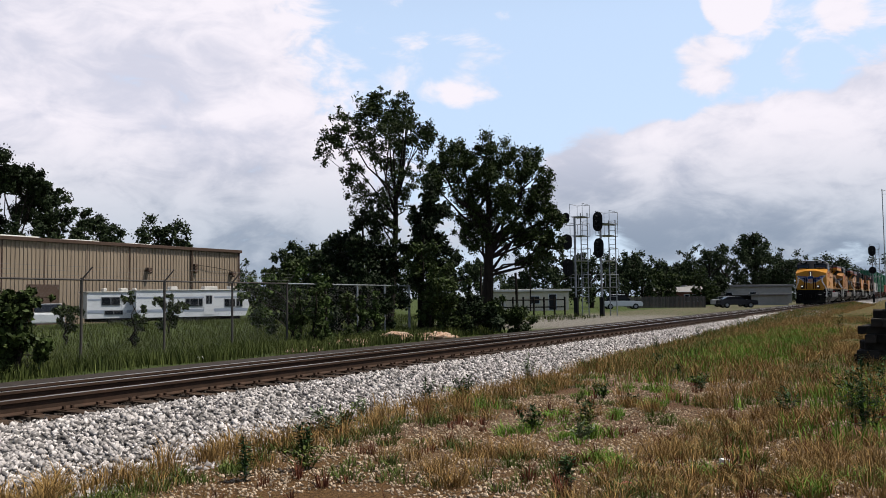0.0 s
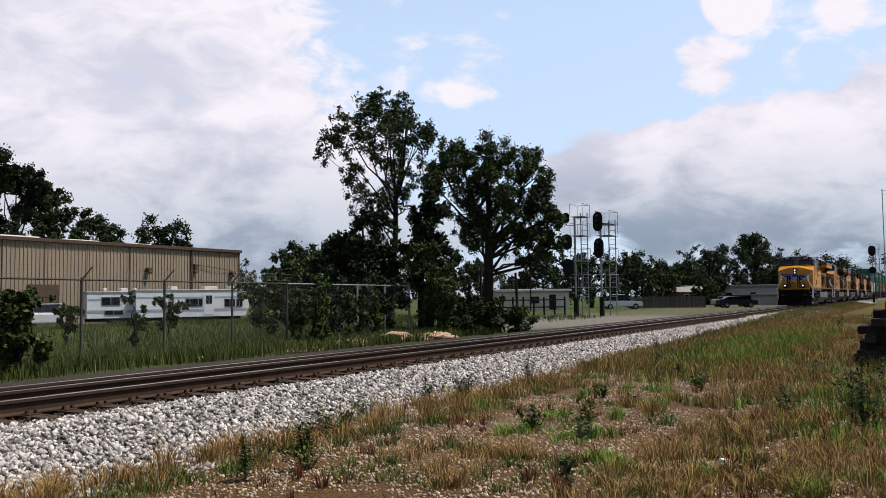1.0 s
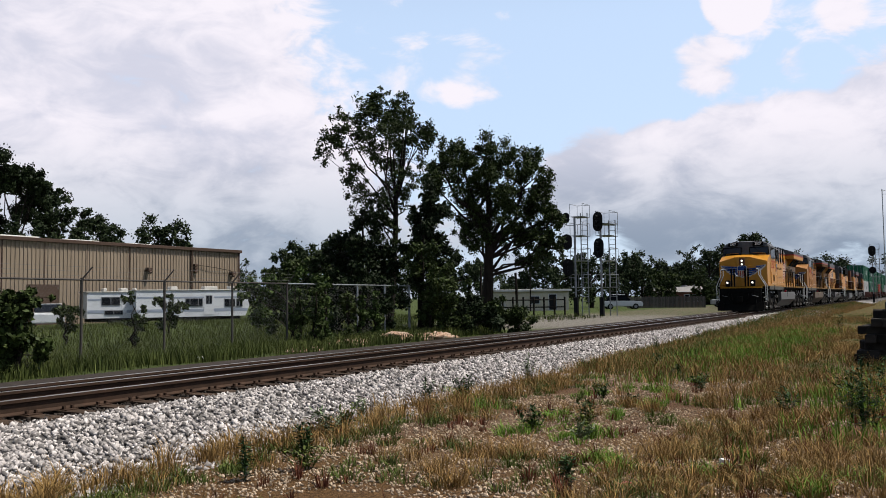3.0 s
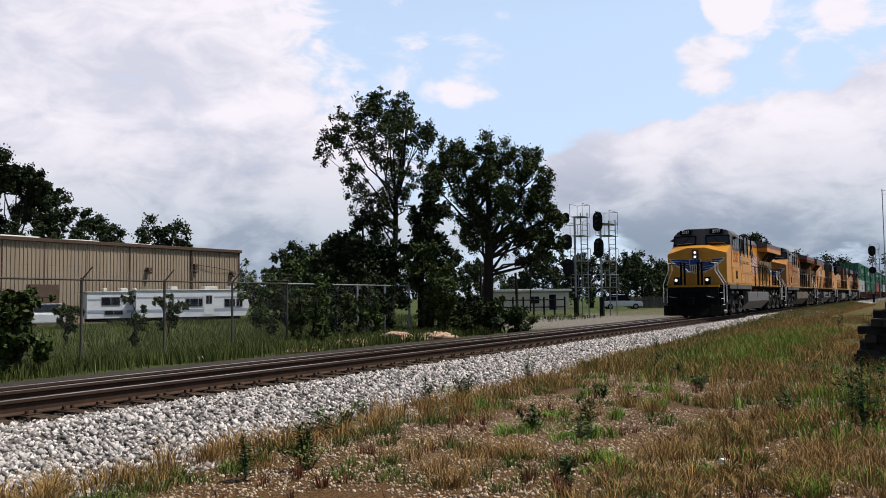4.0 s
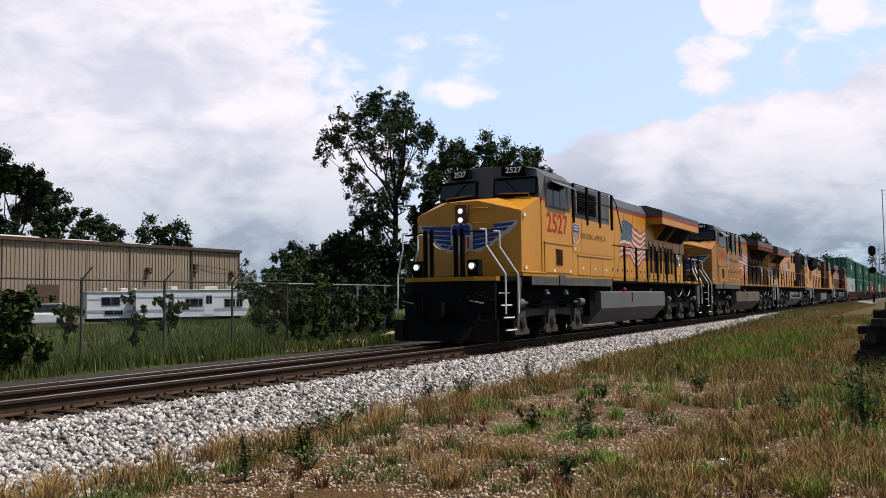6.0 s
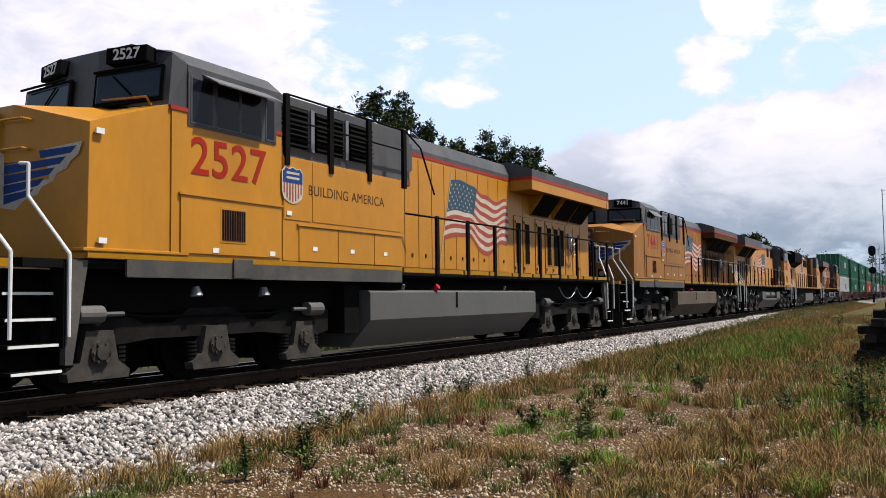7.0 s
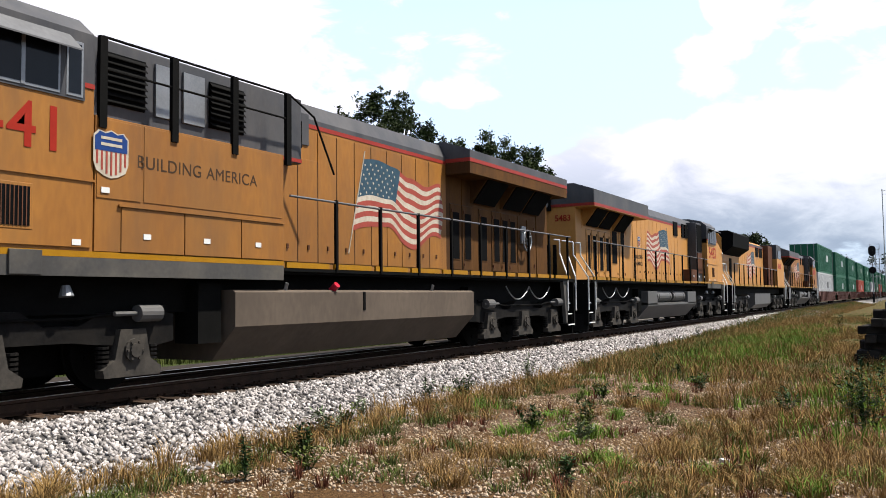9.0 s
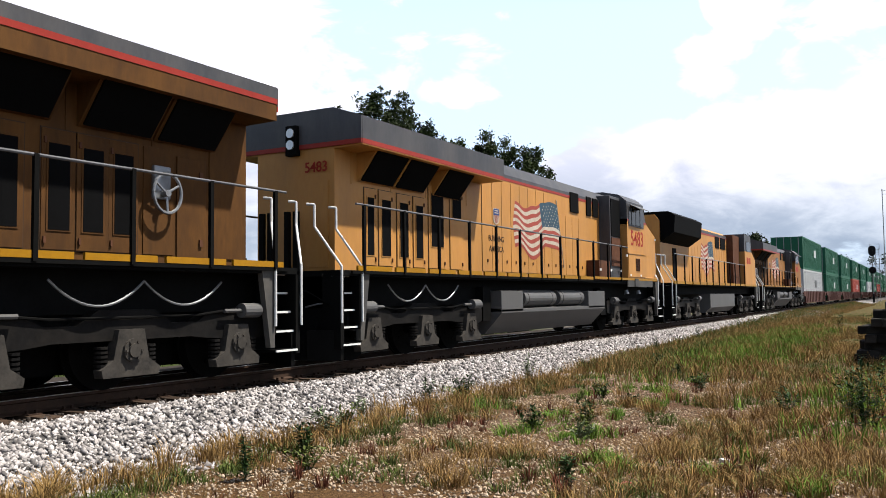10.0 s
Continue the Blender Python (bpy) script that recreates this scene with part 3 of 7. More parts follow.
tagged(new("track_stones", stones("track_stones", 12000, in_track, 0.028, M["bed_dark"], 4)), "dark dirty stones between the ties", "ballast", kind="stuff")


def patchy(rng, n, x0, x1, y0, y1, scale, cut, off, power=1.0):
    """Places where a slow noise is high: grass grows in patches."""
    out = []
    while len(out) < n:
        x, y = x0 + rng.random() ** power * (x1 - x0), rng.uniform(y0, y1)
        if noise.noise((x * scale + off, y * scale, off)) > cut:
            out.append((x, y))
    return np.array(out)


def on_soil(rng, n):
    bare = patchy(rng, n, 2.6, 19, -0.5, 6.6, 0.75, -0.45, 13.0, 1.5)
    x, y = bare[:, 0], bare[:, 1]
    z = np.array([ground_height(a, b) for a, b in zip(x, y)])
    return np.stack((x, y, z + 0.003), 1)


tagged(new("soil_pebbles", stones("soil_pebbles", 36000, on_soil, 0.015, M["pebble"], 5)), "pale gravel strewn over the bare soil", "gravel", kind="stuff")


# ---- grass ----
def blades(name, pts, height, width, material, seed, lean=0.5):
    """Grass blades: narrow bent strips that taper to a tip."""
    rng = np.random.default_rng(seed)
    n = len(pts)
    h = height * rng.uniform(0.45, 1.25, n)
    a = rng.uniform(0, 2 * np.pi, n)
    side = np.stack((np.cos(a), np.sin(a), np.zeros(n)), 1) * (width * rng.uniform(0.6, 1.4, n))[:, None]
    b = rng.uniform(0, 2 * np.pi, n)
    bend = np.stack((np.cos(b), np.sin(b), np.zeros(n)), 1) * (h * lean * rng.uniform(0.1, 1.0, n))[:, None]
    up = np.zeros((n, 3))
    up[:, 2] = h
    v = np.stack((pts - side, pts + side, pts + bend * 0.35 + up * 0.6 + side * 0.7, pts + bend * 0.35 + up * 0.6 - side * 0.7,
                  pts + bend + up + side * 0.12, pts + bend + up - side * 0.12), 1)
    f = np.array([(0, 1, 2, 3), (3, 2, 4, 5)])
    return array_mesh(name, v.reshape(-1, 3), (f[None] + 6 * np.arange(n)[:, None, None]).reshape(-1, 4), material)


def tufts(rng, centres, per, spread):
    c = np.repeat(np.asarray(centres, float), per, 0)
    c[:, :2] += rng.normal(0, 1, (len(c), 2)) * np.repeat(spread, per)[:, None] if np.ndim(spread) else rng.normal(0, spread, (len(c), 2))
    z = np.array([ground_height(a, b) for a, b in c[:, :2]])
    return np.stack((c[:, 0], c[:, 1], z - 0.01), 1)


g = np.random.default_rng(11)
def clumps(name, centres, radius, height, per, width, material, seed, lean=0.75):
    """Grass growing in clumps: blades fan outward from each root crown, the middle ones longest."""
    rng = np.random.default_rng(seed)
    c = np.repeat(np.asarray(centres, float)[:, :2], per, 0)
    n = len(c)
    grow = np.repeat(rng.uniform(0.55, 1.3, len(centres)), per)
    rad = np.repeat(np.broadcast_to(radius, len(centres)) * rng.uniform(0.7, 1.3, len(centres)), per)
    off = rng.normal(0, 0.55, (n, 2)) * rad[:, None]
    far = np.linalg.norm(off, axis=1) / np.maximum(rad, 1e-6)
    root = c + off
    z = np.array([max(ground_height(x, y), -0.62 + (y - 6.35) / 2.1 * 0.385 if y > 6.4 else -9.0) for x, y in root]) - 0.008
    pts = np.stack((root[:, 0], root[:, 1], z), 1)
    h = height * grow * rng.uniform(0.35, 1.15, n) * np.clip(1.15 - 0.4 * far, 0.3, 1.2)
    out = np.concatenate((off / np.maximum(np.linalg.norm(off, axis=1), 1e-6)[:, None], np.zeros((n, 1))), 1)
    stray = rng.normal(0, 0.7, (n, 3))
    stray[:, 2] = 0
    bend = (out + stray) * (h * lean * rng.uniform(0.2, 1.0, n))[:, None]
    a = rng.uniform(0, 2 * np.pi, n)
    side = np.stack((np.cos(a), np.sin(a), np.zeros(n)), 1) * (width * rng.uniform(0.6, 1.4, n))[:, None]
    up = np.zeros((n, 3))
    up[:, 2] = h
    v = np.stack((pts - side, pts + side, pts + bend * 0.3 + up * 0.62 + side * 0.75, pts + bend * 0.3 + up * 0.62 - side * 0.75,
                  pts + bend + up * 0.95 + side * 0.12, pts + bend + up * 0.95 - side * 0.12), 1)
    f = np.array([(0, 1, 2, 3), (3, 2, 4, 5)])
    return array_mesh(name, v.reshape(-1, 3), (f[None] + 6 * np.arange(n)[:, None, None]).reshape(-1, 4), material)


# large clumps with a place of their own, (x, y, radius)
DRY_SPOTS = ((8.32, 4.09, 0.30), (7.97, 4.06, 0.22), (8.10, 3.79, 0.22), (10.19, 5.47, 0.25), (14.49, 5.81, 0.25), (13.81, 5.82, 0.25), (14.91, 5.67, 0.25), (12.23, 3.78, 0.14), (11.96, 3.39, 0.14), (10.13, 1.98, 0.30), (9.54, 2.07, 0.22), (10.77, 1.92, 0.25), (9.05, 1.59, 0.20), (9.80, 1.52, 0.30), (11.33, 1.44, 0.30), (10.00, 1.12, 0.30), (12.29, 1.75, 0.30), (12.16, 1.17, 0.30), (9.66, 0.80, 0.30), (8.85, 2.23, 0.22), (7.75, 2.16, 0.20), (7.83, 1.64, 0.25), (7.88, 1.20, 0.25), (8.48, 1.06, 0.30), (8.33, 0.63, 0.30), (6.64, 3.70, 0.20), (13.40, 3.41, 0.14), (13.23, 2.63, 0.14))
GREEN_SPOTS = ((10.28, 4.45, 0.32), (9.62, 4.37, 0.22), (11.04, 4.49, 0.22), (9.96, 3.65, 0.24), (9.52, 3.59, 0.18), (7.99, 2.67, 0.22), (8.22, 2.84, 0.16), (14.38, 3.78, 0.22), (16.50, 3.68, 0.26), (12.07, 6.40, 0.30), (11.37, 5.71, 0.25), (12.94, 7.09, 0.20), (24.21, 3.87, 0.30), (12.39, 3.43, 0.14), (11.36, 3.78, 0.20), (8.13, 1.77, 0.14), (10.22, 0.65, 0.30), (11.73, 0.57, 0.35), (8.41, 0.83, 0.20), (7.72, 0.88, 0.12), (8.62, 0.41, 0.30), (14.67, 4.59, 0.20), (13.90, 4.88, 0.20))


def spread_out(spots, n, seed):
    """Smaller clumps gathered about each spot."""
    rng = np.random.default_rng(seed)
    return np.concatenate([np.array(s_[:2]) + rng.normal(0, 0.75, (n, 2)) * s_[2] for s_ in spots])


dry_near = np.concatenate((patchy(g, 130, 2.8, 22, 0.0, 6.4, 0.75, 0.14, 5.0, 1.35), spread_out(DRY_SPOTS, 6, 61)))
dry_edge = np.stack((4 + g.random(620) ** 1.4 * 50, 6.35 + g.normal(0, 0.26, 620)), 1)
dry_right = patchy(g, 330, 6, 20, -1.5, 2.6, 0.5, -0.05, 8.0, 1.2)
tagged(new("dry_grass", clumps("dry_grass", np.concatenate((dry_near, dry_right)), 0.12, 0.19, 58, 0.0036, M["dry"], 21, 0.95)), "dry rust-brown grass clumps on the soil", "grass", kind="stuff")
far_dry = patchy(g, 520, 17, 42, -3.5, 5.2, 0.35, -0.25, 17.0, 1.1)
tagged(new("verge_clumps", clumps("verge_clumps", far_dry, 0.20, 0.26, 40, 0.0065, M["dry"], 33, 0.8)), "dry golden grass clumps by the tie stack", "grass", kind="stuff")
tagged(new("edge_grass", clumps("edge_grass", dry_edge, 0.13, 0.26, 36, 0.0042, M["dry"], 29, 0.7)), "dry brown grass along the ballast's foot", "grass", kind="stuff")
tagged(new("rusty_weeds", clumps("rusty_weeds", patchy(g, 150, 4.5, 18, 0.3, 6.2, 0.9, 0.0, 21.0, 1.3), 0.05, 0.17, 26, 0.005, M["rusty_weed"], 30, 0.5)), "small rust-red dried weeds on bare soil", "weed", kind="stuff")
low_green = np.concatenate((patchy(g, 200, 4.5, 20, 0.2, 6.5, 0.8, 0.16, 31.0, 1.3), np.stack((4 + g.random(260) ** 1.3 * 16, 6.0 + g.normal(0, 0.3, 260)), 1), patchy(g, 300, 6, 20, -1.5, 2.6, 0.6, 0.0, 44.0, 1.2), patchy(g, 260, 17, 40, -3.5, 5.0, 0.4, 0.0, 47.0, 1.1)))
tagged(new("green_clumps", clumps("green_clumps", low_green, 0.10, 0.12, 44, 0.0046, M["grass"], 31, 0.9)), "low olive green grass clumps on the soil", "grass", kind="stuff")
tagged(new("fresh_clumps", clumps("fresh_clumps", spread_out(GREEN_SPOTS, 7, 62), 0.09, 0.14, 40, 0.0050, M["lush"], 32, 0.9)), "fresh green grass clumps among the dry ones", "grass", kind="stuff")
dry_far = np.concatenate((tufts(g, patchy(g, 1300, 14, 60, -3, 6.9, 0.25, -0.15, 2.0), 20, 0.13), tufts(g, np.stack((g.uniform(34, 130, 1100), g.uniform(5.5, 7.9, 1100)), 1), 16, 0.2)))
tagged(new("tall_dry_grass", blades("tall_dry_grass", dry_far, 0.25, 0.006, M["dry"], 22, 0.9)), "tall dry brown grass along the track", "grass", kind="stuff")
straw = tufts(g, np.concatenate((patchy(g, 150, 4, 20, 0.2, 6.6, 0.75, 0.10, 5.0, 1.3), dry_right[:200])), 7, 0.10)
tagged(new("straw_stalks", blades("straw_stalks", straw, 0.26, 0.003, M["straw"], 23, 0.9)), "bleached straw stalks among the grass", "grass", kind="stuff")
grn = np.concatenate((tufts(g, patchy(g, 220, 16, 30, 0.2, 6.6, 0.5, 0.05, 31.0, 1.1), 20, 0.10), tufts(g, patchy(g, 900, 28, 75, -4, 7.4, 0.15, -0.1, 40.0), 18, 0.16)))
tagged(new("green_grass", blades("green_grass", grn, 0.16, 0.005, M["grass"], 24, 0.9)), "olive green grass tufts", "grass", kind="stuff")
lush = tufts(g, np.stack((g.normal(31, 6.5, 860), g.normal(4.6, 0.85, 860)), 1), 20, 0.15)
lush = np.concatenate((lush, tufts(g, np.stack((g.normal(14.5, 2.4, 70), g.normal(0.9, 0.5, 70)), 1), 16, 0.12)))
tagged(new("lush_grass", blades("lush_grass", lush, 0.20, 0.009, M["lush"], 25)), "patch of fresh bright green grass", "grass", kind="stuff")
def creeping(n, per, spread):
    """Tufts that climb the foot of the ballast, further up it the further along the line."""
    x = 18 + g.random(n) ** 1.2 * 120
    y = np.minimum(8.5, 6.5 + (x - 12) * 0.036) - np.abs(g.normal(0, 0.9, n))
    x, y = np.repeat(x, per) + g.normal(0, spread, n * per), np.repeat(y, per) + g.normal(0, spread * 0.6, n * per)
    slope = np.where(y < 8.45, -0.62 + (y - 6.35) / 2.1 * 0.385, -0.235)
    return np.stack((x, y, np.maximum(slope, -0.52)), 1)


tagged(new("verge_grass", blades("verge_grass", creeping(1900, 16, 0.16), 0.24, 0.009, M["grass"], 27, 0.8)), "olive grass creeping over the ballast's foot", "grass", kind="stuff")
tagged(new("verge_straw", blades("verge_straw", creeping(1100, 14, 0.16), 0.26, 0.008, M["dry"], 28, 0.8)), "dry grass creeping over the ballast's foot", "grass", kind="stuff")
field = tufts(g, np.concatenate((np.stack((g.uniform(9, 34, 2600), 16.1 + np.abs(g.normal(0, 3.6, 2600))), 1), np.stack((g.uniform(20, 60, 1600), g.uniform(20, 46, 1600)), 1))), 18, 0.25)
tagged(new("field_grass", blades("field_grass", field, 0.33, 0.010, M["field"], 26)), "tall green grass by the fence", "grass", kind="stuff")


def weed(x, y, h, width, material, seed, label, leaves=70, leaf=0.045):
    """A leafy weed: a few upright stems with pointed leaves all the way up."""
    rng = np.random.default_rng(seed)
    top = tagged(new("weed"), label, "weed", "weeds beside the track")
    top.location = (x, y, ground_height(x, y))
    bm = bmesh.new()
    pts, nrm = [], []
    stems = max(3, int(width / 0.05))
    for _ in range(stems):
        a, rr = rng.uniform(0, 6.28), width * rng.uniform(0.05, 0.5)
        hh = h * rng.uniform(0.6, 1.0)
        tip = Vector((math.cos(a) * rr, math.sin(a) * rr, hh))
        root = Vector((tip.x * 0.25, tip.y * 0.25, -0.02))
        rod(bm, root, tip, 0.004, 5, 0.002)
        for k in range(leaves // stems):
            f = rng.uniform(0.12, 1.0)
            pts.append(np.array(root.lerp(tip, f)))
            d = rng.normal(size=3)
            d[2] = abs(d[2]) * 0.6
            nrm.append(d / np.linalg.norm(d))
    part("stem", bm, material, top)
    p, d = np.array(pts), np.array(nrm)
    w = np.cross(d, (0.1, 0.2, 1.0))
    w /= np.linalg.norm(w, axis=1)[:, None]
    s = (leaf * rng.uniform(0.6, 1.3, len(p)))[:, None]
    v = np.stack((p, p + d * s + w * s * 0.33, p + d * s * 2.1 - np.array((0, 0, 0.3)) * s, p + d * s - w * s * 0.33), 1).reshape(-1, 3)
    part("leaves", array_mesh("leaves", v, np.arange(len(v)).reshape(-1, 4), material), None, top)
    return top


DARK_WEED, GREY_WEED = "leafy dark green weed growing on the soil", "pale grey-green weed clump on the soil"
for k, (x, y, h, w, m, n) in enumerate((
        (6.97, 2.74, 0.30, 0.16, "weed", 160), (11.16, 4.06, 0.30, 0.22, "weed", 150), (5.98, 5.48, 0.50, 0.16, "weed", 120), (11.28, 6.66, 0.42, 0.25, "weed", 130),
        (15.37, 6.76, 0.50, 0.32, "weed_grey", 170), (9.61, 3.59, 0.20, 0.40, "weed_grey", 150), (15.2, 3.42, 0.28, 0.45, "weed", 170), (9.64, 6.73, 0.32, 0.30, "weed_grey", 130),
        (11.0, 0.62, 0.95, 0.6, "weed", 420), (12.79, 6.83, 0.40, 0.7, "weed", 260), (9.9, 4.3, 0.30, 0.5, "weed", 220), (35.06, 2.63, 1.0, 0.25, "weed", 90), (8.3, 6.34, 0.33, 0.6, "weed_grey", 260),
        (10.6, 3.9, 0.18, 0.35, "grass", 140), (12.6, 3.9, 0.16, 0.35, "weed", 110), (8.0, 1.55, 0.13, 0.22, "grass", 90), (13.4, 4.6, 0.25, 0.4, "weed", 130), (17.5, 4.4, 0.3, 0.3, "weed", 100),
        (12.5, 1.7, 0.4, 0.5, "weed", 200), (13.0, 0.9, 0.7, 0.5, "weed", 220), (7.3, 5.8, 0.38, 0.35, "weed", 150), (19.0, 5.2, 0.35, 0.4, "weed", 110), (24.0, 6.6, 0.5, 0.3, "weed", 90),
        (9.0, 6.55, 0.3, 0.4, "grass", 140), (6.6, 5.3, 0.25, 0.5, "grass", 150), (30.5, 6.9, 0.6, 0.3, "weed", 80), (41.0, 7.4, 0.7, 0.4, "weed", 80), (52.0, 7.9, 0.8, 0.5, "weed", 80))):
    weed(x, y, h, w, M[m], 50 + k, GREY_WEED if m == "weed_grey" else DARK_WEED, n)

# ---- trees and bushes ----
FAR_Z = -0.40
tree("tree", (32.0, 20.9, FAR_Z), [(-1.7, 9.0, 0.3, 0.9), (-0.9, 9.9, -0.3, 0.9), (0.1, 10.2, 0.2, 0.9), (0.9, 9.6, -0.2, 0.9), (1.5, 8.9, 0.3, 0.8), (-2.5, 8.7, 0.0, 0.7), (-2.9, 8.2, 0.3, 0.5), (1.9, 9.0, 0.0, 0.7), (-0.3, 10.7, 0, 0.5), (0.9, 10.5, 0.2, 0.5), (-1.9, 9.7, 0.2, 0.6),
     (0.2, 8.9, -0.6, 1.1), (-0.8, 8.3, 0.4, 1.0), (0.9, 8.0, 0.6, 1.0), (-1.4, 7.2, -0.2, 0.7), (1.2, 6.9, -0.3, 0.6), (-1.2, 6.1, 0.2, 0.8), (0.4, 6.6, 0.3, 0.8), (-0.2, 5.6, -0.3, 0.8),
     (-1.1, 5.0, 0.2, 0.6), (0.1, 4.7, -0.1, 0.5), (0.1, 4.0, -0.1, 0.55), (0.15, 3.3, -0.1, 0.6)], 0.20, 22000, 0.066, M["leaf"], "tall slender tree with an airy leaf crown", 0.45, 3, sub=16)
tree("tree", (43.1, 21.4, FAR_Z), [(-2.6, 9.2, 0.0, 1.1), (-1.4, 9.5, 0.5, 1.1), (0.0, 9.5, -0.5, 1.2), (1.3, 9.6, 0.3, 1.2), (2.6, 9.0, 0.0, 1.1), (-3.2, 8.3, 0.2, 0.8), (3.2, 8.0, 0.2, 0.9),
     (-1.6, 8.0, -0.6, 1.3), (0.3, 7.9, 0.4, 1.5), (2.0, 7.6, -0.6, 1.4), (3.2, 6.7, 0.3, 1.1), (-0.9, 6.4, 0.6, 1.3), (1.0, 6.2, -0.5, 1.4), (2.6, 5.6, 0.4, 1.2), (3.7, 5.6, 0.0, 0.9),
     (-0.2, 4.9, 0.2, 1.1), (1.5, 4.7, 0.5, 1.1), (3.0, 4.5, -0.2, 0.9), (2.2, 3.5, 0.3, 0.7), (3.6, 4.3, 0.2, 0.8), (-1.3, 5.2, 0.0, 0.7), (3.9, 6.2, 0, 0.7)], 0.40, 62000, 0.074, M["leaf"], "broad spreading oak with a dense dark crown", 0.4, 5, sub=16)
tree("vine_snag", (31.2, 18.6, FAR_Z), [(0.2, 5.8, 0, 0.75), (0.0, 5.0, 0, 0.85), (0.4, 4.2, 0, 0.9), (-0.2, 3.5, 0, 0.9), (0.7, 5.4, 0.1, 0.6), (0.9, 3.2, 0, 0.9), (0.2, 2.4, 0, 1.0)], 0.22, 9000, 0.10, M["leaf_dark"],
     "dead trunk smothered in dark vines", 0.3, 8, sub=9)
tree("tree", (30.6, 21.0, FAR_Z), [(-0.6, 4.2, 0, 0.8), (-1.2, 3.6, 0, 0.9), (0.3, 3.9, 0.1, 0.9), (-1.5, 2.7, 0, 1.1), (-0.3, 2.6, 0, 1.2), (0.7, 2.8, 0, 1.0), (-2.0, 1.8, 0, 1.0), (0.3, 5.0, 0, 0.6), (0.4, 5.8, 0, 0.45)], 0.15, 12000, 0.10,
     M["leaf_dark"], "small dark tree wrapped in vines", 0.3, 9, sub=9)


def bush(x, y, clumps, leaves, size, material, label, seed, name="bush"):
    return tree(name, (x, y, ground_height(x, y)), clumps, 0.05, leaves, size, material, label, 0.2, seed, category="bush", sub=8, group="bushes by the fence")


VINE = "dense thicket of green vines and shrubs"
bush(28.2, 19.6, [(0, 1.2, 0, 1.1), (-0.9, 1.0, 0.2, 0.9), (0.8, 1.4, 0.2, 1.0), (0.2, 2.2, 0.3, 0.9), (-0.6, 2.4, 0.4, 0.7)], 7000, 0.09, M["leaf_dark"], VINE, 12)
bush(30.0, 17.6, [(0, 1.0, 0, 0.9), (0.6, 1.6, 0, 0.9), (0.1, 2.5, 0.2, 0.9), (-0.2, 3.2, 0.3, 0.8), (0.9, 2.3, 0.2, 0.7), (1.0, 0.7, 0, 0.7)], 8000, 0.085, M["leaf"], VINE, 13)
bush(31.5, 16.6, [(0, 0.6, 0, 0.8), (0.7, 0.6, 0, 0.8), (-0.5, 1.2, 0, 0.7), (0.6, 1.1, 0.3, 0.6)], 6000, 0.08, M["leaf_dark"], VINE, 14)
bush(33.6, 16.5, [(0, 0.5, 0, 0.8), (0.8, 0.6, 0, 0.7), (-0.5, 0.7, 0, 0.7), (1.4, 0.4, 0, 0.6), (0.3, 1.0, 0.4, 0.6)], 6000, 0.08, M["leaf"], VINE, 15)
bush(11.15, 16.55, [(0, 0.5, 0, 0.5), (-0.3, 1.0, 0, 0.5), (0.1, 1.4, 0, 0.45), (0.35, 1.7, 0, 0.35), (-0.5, 1.6, 0, 0.4), (0.2, 0.9, 0, 0.4), (-0.9, 1.2, 0.2, 0.6), (-0.8, 0.5, 0, 0.6), (-0.4, 0.4, 0, 0.5)], 11000, 0.07, M["leaf"], "leafy bush climbing the chain-link fence", 16)
for k, (x, y, h) in enumerate(((22.6, 17.6, 1.9), (23.2, 17.7, 2.0), (24.6, 17.75, 1.7), (25.4, 17.8, 1.6), (21.9, 17.75, 1.9), (26.6, 17.9, 1.8))):
    bush(x, y, [(0, h * f, 0, 0.24 + 0.12 * math.sin(7 * f + k)) for f in (0.15, 0.35, 0.55, 0.75, 0.95)], 1500, 0.06, M["leaf_light" if k % 2 else "leaf"], "vine climbing the chain-link fence", 30 + k, "vine")
bush(22.9, 18.8, [(-1.6, 1.9, 0.3, 0.45), (-0.9, 2.0, 0.3, 0.45), (0, 2.05, 0.3, 0.5), (0.8, 1.95, 0.3, 0.45), (-0.4, 1.2, 0.6, 0.7), (0.6, 1.1, 0.6, 0.7), (-1.3, 1.1, 0.6, 0.7)], 5000, 0.075, M["leaf_light"], "pale green vines draped over the fence top", 40)
bush(17.6, 20.5, [(0, 0.7, 0, 0.35), (0.1, 1.2, 0, 0.3), (-0.15, 1.6, 0, 0.2)], 900, 0.07, M["leaf"], "young sapling in tall grass", 41, "sapling")
bush(24.0, 26.0, [(0, 0.9, 0, 0.45), (0.25, 1.5, 0, 0.4), (-0.3, 1.6, 0, 0.35)], 1200, 0.08, M["leaf"], "young sapling in tall grass", 42, "sapling")
bush(20.5, 27.5, [(0, 0.8, 0, 0.4), (0.3, 1.2, 0, 0.3), (-0.3, 1.3, 0, 0.3)], 800, 0.09, M["leaf"], "young sapling in tall grass", 43, "sapling")

FARTREE = "distant leafy tree with a rounded dark crown"


def far_tree(x, y, h, w, seed, material="leaf_far", leaves=3600, low=0.25):
    rng = np.random.default_rng(seed)
    cl = []
    for _ in range(16):
        f = rng.uniform(low, 0.95)
        half = w / 2 * math.sqrt(max(0.05, 1 - ((f - 0.6) / 0.55) ** 2))
        cl.append((rng.uniform(-1, 1) * half * 0.85, f * h * 0.97, rng.uniform(-0.5, 0.5) * half, w * rng.uniform(0.17, 0.26)))
    cl.append((0, h * 0.90, 0, w * 0.2))
    return tree("tree", (x, y, FAR_Z), cl, w * 0.035, leaves, 0.012 * w + 0.09, M[material], FARTREE, 0.35, seed, group="far trees")


